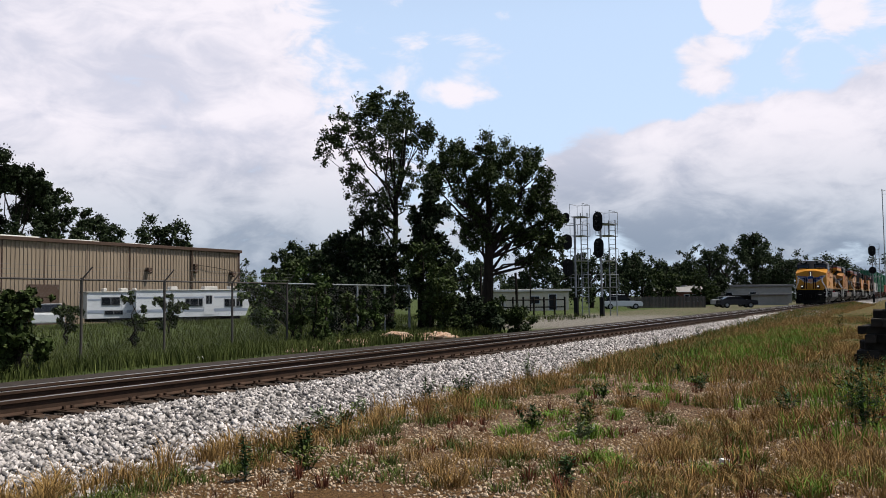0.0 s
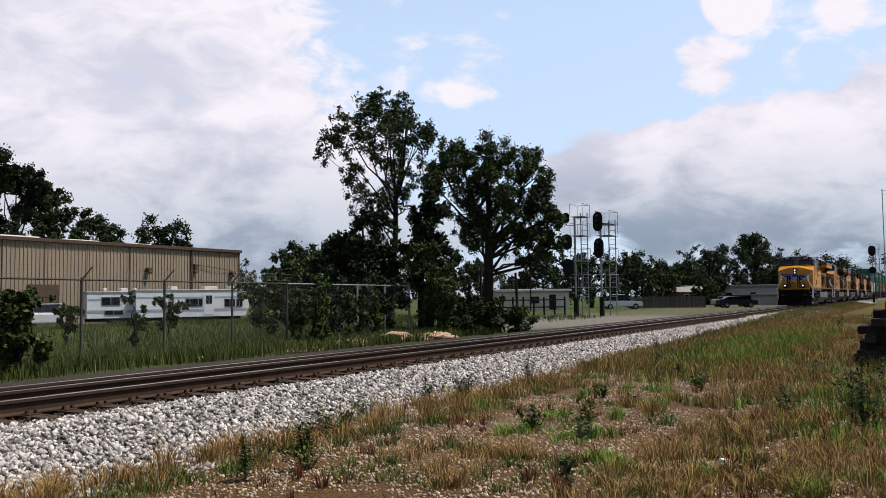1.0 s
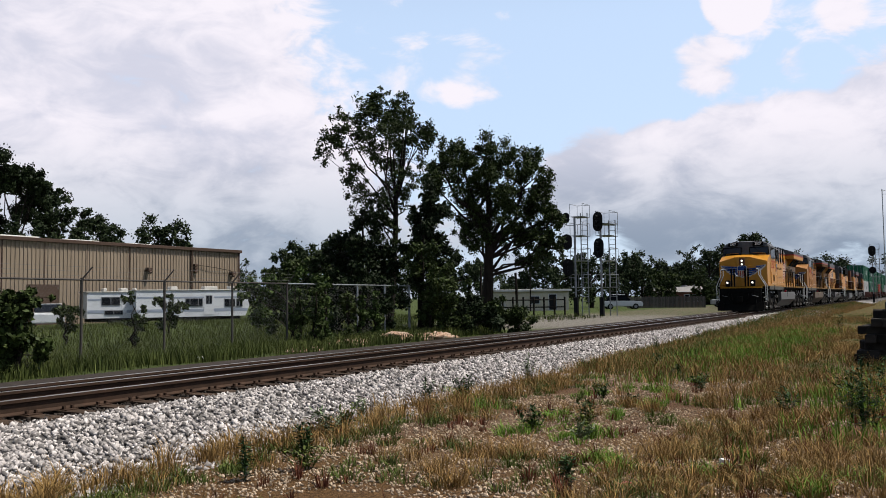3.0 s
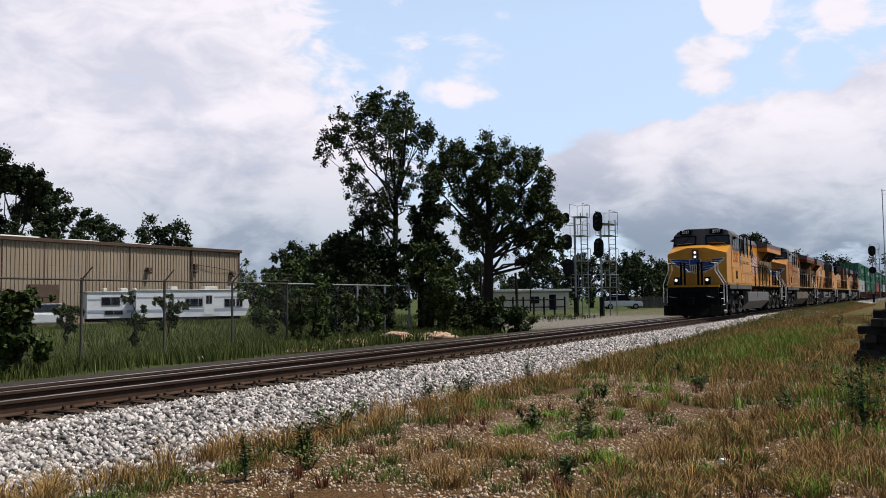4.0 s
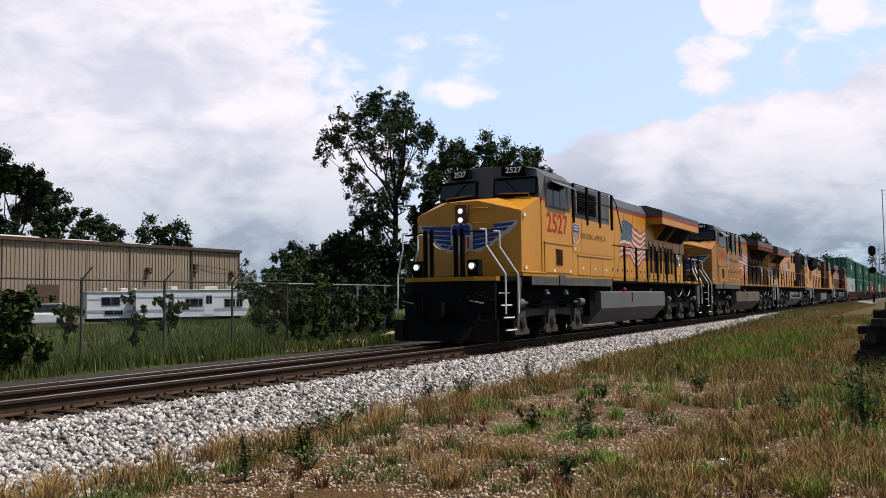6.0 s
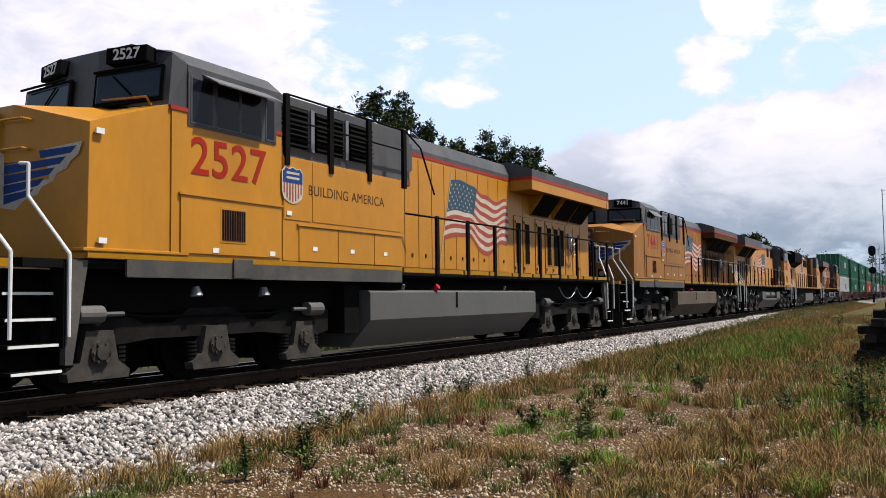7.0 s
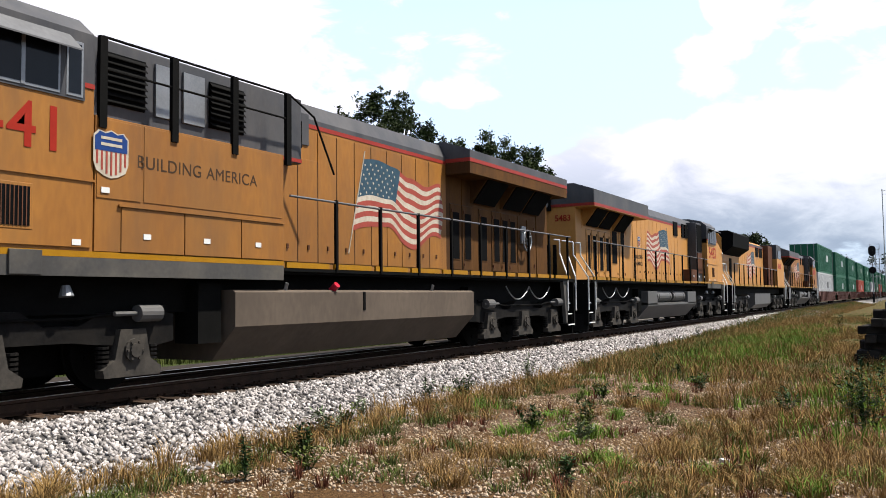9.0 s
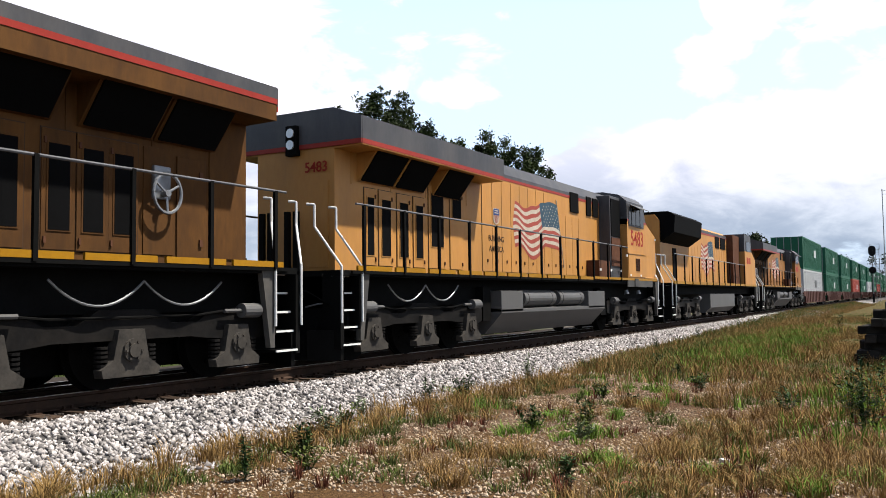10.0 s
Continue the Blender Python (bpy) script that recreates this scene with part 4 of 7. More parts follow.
for k, (x, y, h, w, mt) in enumerate((
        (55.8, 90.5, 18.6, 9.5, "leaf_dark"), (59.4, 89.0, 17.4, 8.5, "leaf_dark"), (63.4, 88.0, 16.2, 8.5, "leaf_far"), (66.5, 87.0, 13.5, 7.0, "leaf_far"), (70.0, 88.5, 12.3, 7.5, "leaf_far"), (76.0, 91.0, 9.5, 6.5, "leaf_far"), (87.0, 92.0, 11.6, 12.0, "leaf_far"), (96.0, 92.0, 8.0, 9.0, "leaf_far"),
        (58.6, 50.5, 4.6, 2.4, "leaf"), (60.4, 47.8, 6.2, 5.2, "leaf_far"), (57.2, 42.4, 6.8, 5.0, "leaf_far"), (49.0, 38.5, 4.8, 5.0, "leaf"), (62.0, 53.0, 4.4, 4.5, "leaf_far"),
        (66.0, 44.0, 5.0, 7.0, "leaf_far"), (45.0, 33.0, 2.7, 3.6, "leaf"), (40.0, 30.0, 2.3, 3.2, "leaf_light"),
        (100.8, 45.3, 4.2, 7.0, "leaf_far"), (103.0, 41.0, 7.0, 8.0, "leaf_far"), (107.0, 37.8, 6.4, 8.0, "leaf_far"), (92.0, 48.0, 5.5, 7.0, "leaf_far"),
        (118.0, 36.5, 6.4, 8.0, "leaf_far"), (128.1, 37.2, 7.6, 9.0, "leaf_far"), (131.5, 33.0, 6.6, 8.0, "leaf_far"), (122.0, 32.5, 4.5, 6.5, "leaf"), (132.0, 31.0, 6.0, 5.0, "leaf_far"),
        (143.2, 30.6, 9.4, 8.0, "leaf_far"), (113.0, 24.7, 5.2, 3.6, "leaf"), (157.5, 25.3, 12.0, 11.0, "leaf_far"), (168.0, 22.6, 8.6, 9.0, "leaf_far"), (152.0, 29.5, 9.0, 8.0, "leaf_far"),
        (185.0, 24.0, 8.0, 11.0, "leaf_far"), (215.0, 20.0, 8.0, 14.0, "leaf_far"), (260.0, 22.0, 9.0, 18.0, "leaf_far"), (300.0, 4.0, 9.0, 20.0, "leaf_far"), (250.0, 1.0, 6.5, 12.0, "leaf_far"))):
    far_tree(x, y, h, w, 100 + k, mt, 14000 if h > 12 else 9500 if w > 9 else 6500)


# ---- the train ----
def text_mesh(body, size, material, bold=0.0, space=1.0):
    """Lettering from the built-in font, lying in the xy plane, centred."""
    if not body:   # marks too small to read stay plain bars
        return finish("marking", B((-size, -size * 0.12, -size * 0.3, size * 0.3, -0.002, 0.002), (size * 0.12, size, -size * 0.3, size * 0.3, -0.002, 0.002)), material)
    cu = bpy.data.curves.new("lettering", "FONT")
    cu.body, cu.size, cu.align_x, cu.align_y, cu.extrude, cu.offset, cu.space_character = body, size, "CENTER", "CENTER", 0.002, bold, space
    ob = new("lettering", cu)
    bpy.context.view_layer.update()
    me = bpy.data.meshes.new_from_object(ob.evaluated_get(bpy.context.evaluated_depsgraph_get()))
    bpy.data.objects.remove(ob)
    bpy.data.curves.remove(cu)
    me.materials.clear()
    me.materials.append(material)
    return me


def side_text(name, body, x, z, size, material, parent, sg, y, bold=0.0, space=1.0, label=""):
    o = part(name, text_mesh(body, size, material, bold, space), None, parent, label)
    o.matrix_basis = pose(x, sg * y, z, 90, 0, 0 if sg < 0 else 180)
    return o


def flag_mesh(w, h):
    """A waving flag: thirteen stripes, a blue canton and rows of small stars, in three paints."""
    bm = bmesh.new()
    nu, nv = 40, 13

    def at(u, v):
        ease = min(1.0, max(0.0, (u - 0.36) / 0.18))
        fold = -0.24 * ease * ease * (3 - 2 * ease)
        ripple = 0.055 * math.sin(u * 15.0 + 1.0 - v * 1.6) * (0.4 + u) + 0.10 * (1 - v) * math.sin(u * 8.5 - 0.6)
        x = u * w - 0.40 * (1 - v) * (1 - u) + 0.06 * math.sin(v * 6 + u * 5) * u
        return (x, 0.0, (v - 1) * h * (1 - 0.12 * u) + fold + ripple)
    grid = [[bm.verts.new(at(i / nu, j / nv)) for j in range(nv + 1)] for i in range(nu + 1)]
    for i in range(nu):
        for j in range(nv):
            f = bm.faces.new((grid[i][j], grid[i + 1][j], grid[i + 1][j + 1], grid[i][j + 1]))
            f.material_index = 2 if i < nu * 0.42 and j >= 6 else (0 if j % 2 == 0 else 1)
    for r in range(7):
        for c in range(6):
            u, v = 0.03 + (c + 0.5 * (r % 2)) * 0.062, 0.50 + r * 0.069
            cx, _, cz = at(u, v)
            vs = [bm.verts.new((cx + math.cos(k * math.pi / 5 + math.pi / 2) * s, -0.004, cz + math.sin(k * math.pi / 5 + math.pi / 2) * s))
                  for k, s in enumerate([0.034, 0.014] * 5)]
            bm.faces.new(vs).material_index = 1
    return finish("flag_decal", bm, (M["flagred"], M["flagwhite"], M["flagblue"]))


def badge(parent, sg, x, y, z, w, h):
    """A plain shield shape in blue over red and white bars."""
    top = [(-0.5, 0.36), (-0.42, 0.42), (-0.36, 0.48), (-0.18, 0.44), (0, 0.5), (0.18, 0.44), (0.36, 0.48), (0.42, 0.42), (0.5, 0.36)]
    bottom = [(0.5, -0.18), (0.42, -0.36), (0.2, -0.46), (0, -0.5), (-0.2, -0.46), (-0.42, -0.36), (-0.5, -0.18)]
    bm = bmesh.new()
    prism(bm, [(a * w, b * h) for a, b in top + bottom], "y", -0.004, 0.004)
    sh = part("badge", bm, M["flagwhite"], parent, "shield badge in blue, red and white")
    sh.matrix_basis = pose(x, sg * y, z, 0, 0, 0 if sg < 0 else 180)
    bm = bmesh.new()
    prism(bm, [(a * w * 0.92, b * h * 0.94) for a, b in top + [(0.5, 0.06), (-0.5, 0.06)]], "y", -0.008, 0.0)
    part("badge_field", bm, M["navy"], sh)
    for k in range(7):
        a = (-0.40 + k * 0.133) * w
        lim = -0.46 + 0.28 * (abs(a / w) / 0.45) ** 2
        part("badge_bar", B((a - 0.026 * w, a + 0.026 * w, -0.008, 0.0, lim * h * 0.95, 0.05 * h)), M["flagred"], sh)
    for k in range(2):
        part("badge_line", B((-0.30 * w, 0.30 * w, -0.011, -0.006, (0.29 - 0.13 * k) * h, (0.35 - 0.13 * k) * h)), M["flagwhite"], sh)


WHEELS = []


def truck(parent, axles, paint):
    """A three-axle truck: side frames with pedestals, springs, journal boxes, brake cylinders, and the wheelsets."""
    lo, hi = min(axles), max(axles)
    for sg in (-1, 1):
        bm = bmesh.new()
        prof = [(lo - 0.75, 0.62), (lo - 0.75, 0.98), (lo - 0.3, 1.06), (lo + 0.45, 1.0), (lo + 0.75, 0.86), ((lo + hi) / 2 - 0.75, 0.86), ((lo + hi) / 2 - 0.45, 1.05),
                ((lo + hi) / 2 + 0.45, 1.05), ((lo + hi) / 2 + 0.75, 0.86), (hi - 0.75, 0.86), (hi - 0.45, 1.0), (hi + 0.3, 1.06), (hi + 0.75, 0.98), (hi + 0.75, 0.62),
                (hi + 0.4, 0.56), (hi - 0.5, 0.62), (hi - 0.85, 0.66), (lo + 0.85, 0.66), (lo + 0.5, 0.62), (lo - 0.4, 0.56)]
        prism(bm, prof, "y", sg * 1.05, sg * 1.27)
        fr = part("truck_frame", bm, paint, parent)
        for a in axles:
            bm = bmesh.new()
            prism(bm, [(a - 0.20, 0.80), (a + 0.20, 0.80), (a + 0.28, 0.42), (a + 0.46, 0.30), (a + 0.44, 0.20), (a - 0.44, 0.20), (a - 0.46, 0.30), (a - 0.28, 0.42)], "y", sg * 1.2, sg * 1.36)
            part("journal_box", bm, M["dusty"], fr)
            bm = bmesh.new()
            rod(bm, (a, sg * 1.34, 0.53), (a, sg * 1.40, 0.53), 0.15, 16)
            rod(bm, (a, sg * 1.38, 0.53), (a, sg * 1.43, 0.53), 0.09, 12)
            for k in range(6):
                an = k * math.pi / 3
                rod(bm, (a + 0.12 * math.cos(an), sg * 1.39, 0.53 + 0.12 * math.sin(an)), (a + 0.12 * math.cos(an), sg * 1.42, 0.53 + 0.12 * math.sin(an)), 0.02, 6)
            part("bearing_cap", bm, M["dusty"], fr)
            for dx in (-0.38, 0.38):
                bm = bmesh.new()
                for k in range(5):
                    rod(bm, (a + dx, sg * 1.24, 0.34 + k * 0.055), (a + dx, sg * 1.24, 0.37 + k * 0.055), 0.085, 10)
                part("coil_spring", bm, paint, fr)
        for bxx, dr in ((lo - 0.35, -1), (hi + 0.05, 1)):
            bm = bmesh.new()
            rod(bm, (bxx, sg * 1.36, 1.0), (bxx + 0.36, sg * 1.36, 1.0), 0.11, 14)
            rod(bm, (bxx - 0.05 - 0.3 * (dr > 0), sg * 1.36, 1.0), (bxx + 0.4 + 0.3 * (dr < 0), sg * 1.36, 1.0), 0.03, 8)
            part("brake_cylinder", bm, M["tank"] if paint == M["truck"] else paint, fr)
        pipe_bm = bmesh.new()
        pipe(pipe_bm, [(lo - 0.6, sg * 1.28, 1.08), (lo + 0.8, sg * 1.3, 0.95), (hi - 0.8, sg * 1.3, 0.95), (hi + 0.6, sg * 1.28, 1.08)], 0.018)
        part("brake_pipe", pipe_bm, M["black"], fr)
    for a in axles:
        bm = bmesh.new()
        rod(bm, (0, -1.0, 0), (0, 1.0, 0), 0.1, 12)
        for sg in (-1, 1):
            rod(bm, (0, sg * 0.69, 0), (0, sg * 0.82, 0), 0.53, 32)
            rod(bm, (0, sg * 0.66, 0), (0, sg * 0.70, 0), 0.555, 32)
            for k in range(5):
                an = k * 2 * math.pi / 5
                rod(bm, (math.cos(an) * 0.3, sg * 0.815, math.sin(an) * 0.3), (math.cos(an) * 0.3, sg * 0.835, math.sin(an) * 0.3), 0.05, 8)
        ws = part("wheelset", bm, M["black"], parent)
        ws.location = (a, 0, 0.53)
        WHEELS.append((ws, a))
    # solid black filler added to shut out daylight between the wheels
    part("underbody_block", B((lo - 0.6, hi + 0.85, -0.5, 0.5, 0.22, 1.0)), M["black"], parent)
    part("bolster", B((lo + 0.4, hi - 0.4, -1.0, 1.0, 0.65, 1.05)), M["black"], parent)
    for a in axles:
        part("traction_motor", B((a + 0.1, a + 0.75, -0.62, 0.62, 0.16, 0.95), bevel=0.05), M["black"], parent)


def steps(parent, x0, x1, sg, front):
    """A stairwell of five treads with stanchion rails. front -1: the loco's front end."""
    st = part("stairwell", B((x0, x1, sg * 0.95, sg * 1.0, 0.3, 1.6), (x1 - 0.03 if front < 0 else x0, x1 if front < 0 else x0 + 0.03, sg * 1.0, sg * 1.5, 0.62, 1.62)), M["black"], parent)
    for k in range(5):
        z = 0.36 + 0.30 * k
        inn = 0.06 * k
        part("tread", B((x0 + 0.02, x1 - 0.05, sg * (1.02), sg * (1.50 - inn), z - 0.02, z + 0.02)), M["black"], st)
        part("tread_edge", B((x0 + 0.02, x1 - 0.05, sg * (1.49 - inn), sg * (1.515 - inn), z - 0.016, z + 0.016)), M["white"], st, "white painted tread edge")
    bm = bmesh.new()
    prism(bm, [(x1 + 0.0, 0.42), (x1 + 0.10, 0.42), (x1 + 0.30, 1.66), (x1 + 0.0, 1.66)] if front < 0 else [(x0, 0.42), (x0 - 0.10, 0.42), (x0 - 0.30, 1.66), (x0, 1.66)], "y", sg * 1.40, sg * 1.5)
    part("side_plate", bm, M["grey_sill"], st)
    for xa, xb in ((x1 + 0.02, x1 + 0.02), (x0 - 0.02, x0 - 0.02)):
        out = xa + (0.0)
        lean = -0.34 * (1 if front < 0 else -1)
        bm = bmesh.new()
        pipe(bm, [(out, sg * 1.53, 0.75), (out, sg * 1.53, 1.72), (out + lean * 0.9, sg * 1.18, 2.40), (out + lean * 0.9, sg * 1.18, 2.78), (out + lean * 0.9, sg * 1.02, 2.80)], 0.022, 8)
        part("grab_rail", bm, M["white"], st, "white tubular grab rail")


def ge_loco(number, paint, tank_paint, lights, style, label, awning, rear_paint):
    """A wide-cab road locomotive. x: along it, front at the low end; y: across; z: above the rail."""
    top = tagged(new("locomotive"), label, "locomotive", "locomotives of the train")
    W = 1.55
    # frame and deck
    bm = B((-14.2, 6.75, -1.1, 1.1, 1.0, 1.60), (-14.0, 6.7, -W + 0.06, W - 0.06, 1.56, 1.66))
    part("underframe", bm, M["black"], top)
    for sg in (-1, 1):
        s0, s1 = sorted((sg * (W - 0.04), sg * W))
        part("sill", B((-12.62, -6.15 if sg < 0 else -9.6, s0, s1, 1.46, 1.685)), M["grey_sill"], top)
        part("sill_stripe", B((-13.2, -6.15, s0, s1 + 0.004 if sg > 0 else s1, 1.687, 1.76)), M["stripe_yellow"], top, "bright yellow reflective stripe")
        part("walkway_edge", B((-6.15, 6.45, s0, s1, 1.60, 1.655)), M["black"], top)
        for k in range(10):
            xa = -6.08 + k * 1.252
            part("edge_stripe", B((xa, xa + 1.1, s0 - (0.004 if sg < 0 else 0), s1 + (0.004 if sg > 0 else 0), 1.657, 1.745)), M["stripe_yellow"], top, "bright yellow reflective stripe")
    # nose: two facets that meet at the middle, and a sloping top
    Nw = 1.52
    bm = bmesh.new()
    v = {}
    for nme, co in dict(fl=(-13.19, -Nw, 1.68), fc=(-13.50, 0, 1.68), fr=(-13.19, Nw, 1.68), bl=(-11.5, -Nw, 1.68), br=(-11.5, Nw, 1.68),
                        tl=(-13.17, -Nw, 3.34), tc1=(-13.44, -0.45, 3.62), tc2=(-13.44, 0.45, 3.62), tr=(-13.17, Nw, 3.34), ul=(-11.85, -Nw, 3.82), ur=(-11.85, Nw, 3.82), uc1=(-11.95, -0.45, 3.86), uc2=(-11.95, 0.45, 3.86),
                        kl=(-11.5, -Nw, 3.82), kr=(-11.5, Nw, 3.82)).items():
        v[nme] = bm.verts.new(co)
    fs = [("fl", "fc", "tc1", "tl"), ("fc", "tc2", "tc1"), ("fc", "fr", "tr", "tc2"), ("tl", "tc1", "uc1", "ul"), ("tc1", "tc2", "uc2", "uc1"), ("tc2", "tr", "ur", "uc2"),
          ("fl", "tl", "ul", "kl", "bl"), ("fr", "br", "kr", "ur", "tr"), ("bl", "kl", "ul", "uc1", "uc2", "ur", "kr", "br"), ("fl", "bl", "br", "fr", "fc")]
    for f in fs:
        bm.faces.new([v[k] for k in f])
    bmesh.ops.recalc_face_normals(bm, faces=bm.faces[:])
    nose = part("nose", bm, paint, top)
    part("kick_ledge", B((-13.27, -11.6, -W - 0.012, W + 0.012, 1.765, 1.81), bevel=0.012), paint, top)
    bm = bmesh.new()
    prism(bm, [(-13.25, -1.3), (-14.22, -1.3), (-14.56, -0.85), (-14.56, 0.85), (-14.22, 1.3), (-13.25, 1.3)], "z", 1.56, 1.66)
    part("platform_stripe", bm, M["stripe_yellow"], top)
    bm = bmesh.new()
    prism(bm, [(-13.27, -1.28), (-14.20, -1.28), (-14.54, -0.84), (-14.54, 0.84), (-14.20, 1.28), (-13.27, 1.28)], "z", 1.64, 1.675)
    part("platform_deck", bm, M["black"], top)
    # headlights in a dark recess on the nose
    hb = part("headlight_housing", B((-13.55, -13.36, -0.17, 0.17, 2.98, 3.54), bevel=0.02), M["brown"], nose)
    for z in (3.14, 3.37):
        bm = bmesh.new()
        rod(bm, (-13.575, 0, z), (-13.52, 0, z), 0.082, 18)
        lamp = part("headlight", bm, M["lens"], nose, "lit headlight" if lights else "unlit headlight")
        bm = bmesh.new()
        rod(bm, (-13.585, 0, z), (-13.57, 0, z), 0.062, 16)
        part("bulb", bm, M["headlight"] if lights else M["alu"], lamp)
    for sg in (-1, 1):
        part("ditch_light_box", B((-14.44, -14.18, sg * 0.78 - 0.15, sg * 0.78 + 0.15, 1.68, 2.08), bevel=0.03), M["black"], top)
        bm = bmesh.new()
        rod(bm, (-14.50, sg * 0.78, 1.92), (-14.42, sg * 0.78, 1.92), 0.09, 18)
        lamp = part("ditch_light", bm, M["lens"], top, "lit ditch light" if lights else "unlit ditch light")
        bm = bmesh.new()
        rod(bm, (-14.512, sg * 0.78, 1.92), (-14.498, sg * 0.78, 1.92), 0.066, 16)
        part("bulb", bm, M["headlight"] if lights else M["alu"], lamp)
        # wings on the nose facets: white-edged bars in blue
        ang = math.degrees(math.atan2(0.31, Nw)) * sg
        bm = bmesh.new()
        prism(bm, [(0.24, 3.02), (0.60, 3.00), (1.48, 3.10), (1.42, 2.94), (1.30, 2.86), (1.26, 2.78), (1.10, 2.72), (1.06, 2.64), (0.88, 2.57), (0.82, 2.48), (0.62, 2.42), (0.48, 2.30), (0.24, 2.34)], "x", 0, 0.008)
        o = part("wing_outline", bm, M["flagwhite"], nose, "white outline of the painted wing")
        o.matrix_basis = pose(-13.516, 0, 0) @ pose(0, 0, 0, 0, 0, -ang) @ Matrix.Diagonal((1, sg, 1, 1))
        for k in range(5):
            ln = 1.10 - 0.16 * k
            bm = bmesh.new()
            y0 = 0.30
            prism(bm, [(y0, 2.99 - 0.125 * k), (y0 + ln, 3.05 - 0.125 * k), (y0 + ln - 0.09, 2.965 - 0.125 * k), (y0, 2.875 - 0.125 * k)], "x", 0, 0.012)
            o = part("wing_feather", bm, M["navy"], nose)
            o.matrix_basis = pose(-13.52, 0, 0) @ pose(0, 0, 0, 0, 0, -ang if sg > 0 else -ang) @ Matrix.Diagonal((1, sg, 1, 1))
    shield = [(-0.29, 3.00), (-0.2, 3.06), (-0.1, 3.02), (0, 3.10), (0.1, 3.02), (0.2, 3.06), (0.29, 3.00), (0.30, 2.62), (0.22, 2.36), (0, 2.24), (-0.22, 2.36), (-0.30, 2.62)]
    bm = bmesh.new()
    prism(bm, shield, "x", -13.555, -13.46)
    nb = part("nose_badge", bm, M["flagwhite"], nose, "plain shield shape in blue, red and white")
    bm = bmesh.new()
    prism(bm, [(y * 0.9, 2.70 + (z - 2.70) * 0.92) for y, z in shield[:7]] + [(0.265, 2.74), (-0.265, 2.74)], "x", -13.562, -13.55)
    part("badge_field", bm, M["navy"], nb)
    for k in range(5):
        y = -0.21 + k * 0.105
        part("badge_bar", B((-13.562, -13.55, y - 0.027, y + 0.027, 2.31 + 0.09 * abs(k - 2) / 2, 2.70)), M["numred"], nb)
    for sg in (-1, 1):
        bm = bmesh.new()
        pipe(bm, [(-12.0, sg * 1.25, 3.80), (-12.08, sg * 1.25, 3.90), (-12.12, sg * 0.3, 3.95), (-12.05, sg * 0.3, 3.84)], 0.018)
        part("nose_grab", bm, paint, nose)
        # a pair of flat posts beside the gangway at the front edge, with a rail back to the nose
        for y in (0.34, 0.52):
            part("platform_stanchion", B((-14.50, -14.42, sg * y - 0.05, sg * y + 0.05, 1.62, 2.84), bevel=0.008), M["black"], top)
        bm = bmesh.new()
        pipe(bm, [(-14.46, sg * 0.52, 2.78), (-14.40, sg * 1.15, 2.74)], 0.018)
        part("platform_rail", bm, M["black"], top)
    bm = bmesh.new()
    pipe(bm, [(-14.47, 0.34 - 0.68 * u, 2.55 - 0.22 * (1 - (2 * u - 1) ** 2)) for u in np.linspace(0, 1, 9)], 0.012, 5)
    part("gangway_chain", bm, M["alu"], top)
    for z in (3.05, 3.42):
        bm = bmesh.new()
        pipe(bm, [(-13.42, -0.25, z), (-13.54, -0.27, z), (-13.50, -0.70, z), (-13.36, -0.70, z)], 0.014)
        part("nose_grab", bm, paint, nose)
    # cab: walls, a faceted grey upper part and roof
    part("cab_wall", B((-11.9, -9.66, -W + 0.01, W - 0.01, 1.76, 3.74)), paint, top)
    bm = bmesh.new()
    prism(bm, [(-W + 0.012, 3.6), (-W + 0.012, 4.40), (-W + 0.30, 4.64), (-0.7, 4.76), (0.7, 4.76), (W - 0.30, 4.64), (W - 0.012, 4.40), (W - 0.012, 3.6)], "x", -11.62, -9.66)
    cab = part("cab_upper", bm, M["grey"], top)
    bm = bmesh.new()
    pts = dict(a=(-11.95, -W + 0.02, 3.78), b=(-11.62, -W + 0.02, 3.78), c=(-11.62, -W + 0.02, 4.40), d=(-11.70, -W + 0.22, 4.58), e=(-11.95, -0.8, 4.72), f=(-12.08, -0.25, 3.86), g=(-12.0, -0.2, 4.70), i=(-11.62, -W + 0.30, 4.64), j=(-11.62, -0.7, 4.76))
    vv = {}
    for sg in (-1, 1):
        for k, (x, y, z) in pts.items():
            vv[k, sg] = bm.verts.new((x, y if sg < 0 else -y, z))
        for f in (("a", "f", "g", "e", "d"), ("a", "d", "c", "b"), ("c", "d", "i"), ("d", "e", "j", "i")):
            bm.faces.new([vv[k, sg] for k in f])
    bm.faces.new([vv["f", -1], vv["f", 1], vv["g", 1], vv["g", -1]])
    bm.faces.new([vv["e", -1], vv["g", -1], vv["g", 1], vv["e", 1], vv["j", 1], vv["j", -1]])
    bmesh.ops.recalc_face_normals(bm, faces=bm.faces[:])
    part("cab_front", bm, M["grey"], top)
    part("cab_red_line", B((-11.93, -9.66, -W - 0.002, W + 0.002, 3.73, 3.79)), M["red"], top)
    for sg in (-1, 1):
        # windscreen, number board and wiper
        an = math.degrees(math.atan2(0.13, W - 0.27)) * (-1 if sg > 0 else 1)
        bm = B((-0.02, 0.012, -0.62, 0.62, -0.25, 0.25), bevel=0.03)
        o = part("windscreen_frame", bm, M["black"], cab)
        o.matrix_basis = pose(-12.035, sg * 0.86, 4.09, 0, 6, an)
        bm = B((-0.03, 0.0, -0.57, 0.57, -0.205, 0.205), bevel=0.02)
        o = part("windscreen", bm, M["glassblue"], cab, "dark blue tinted windscreen")
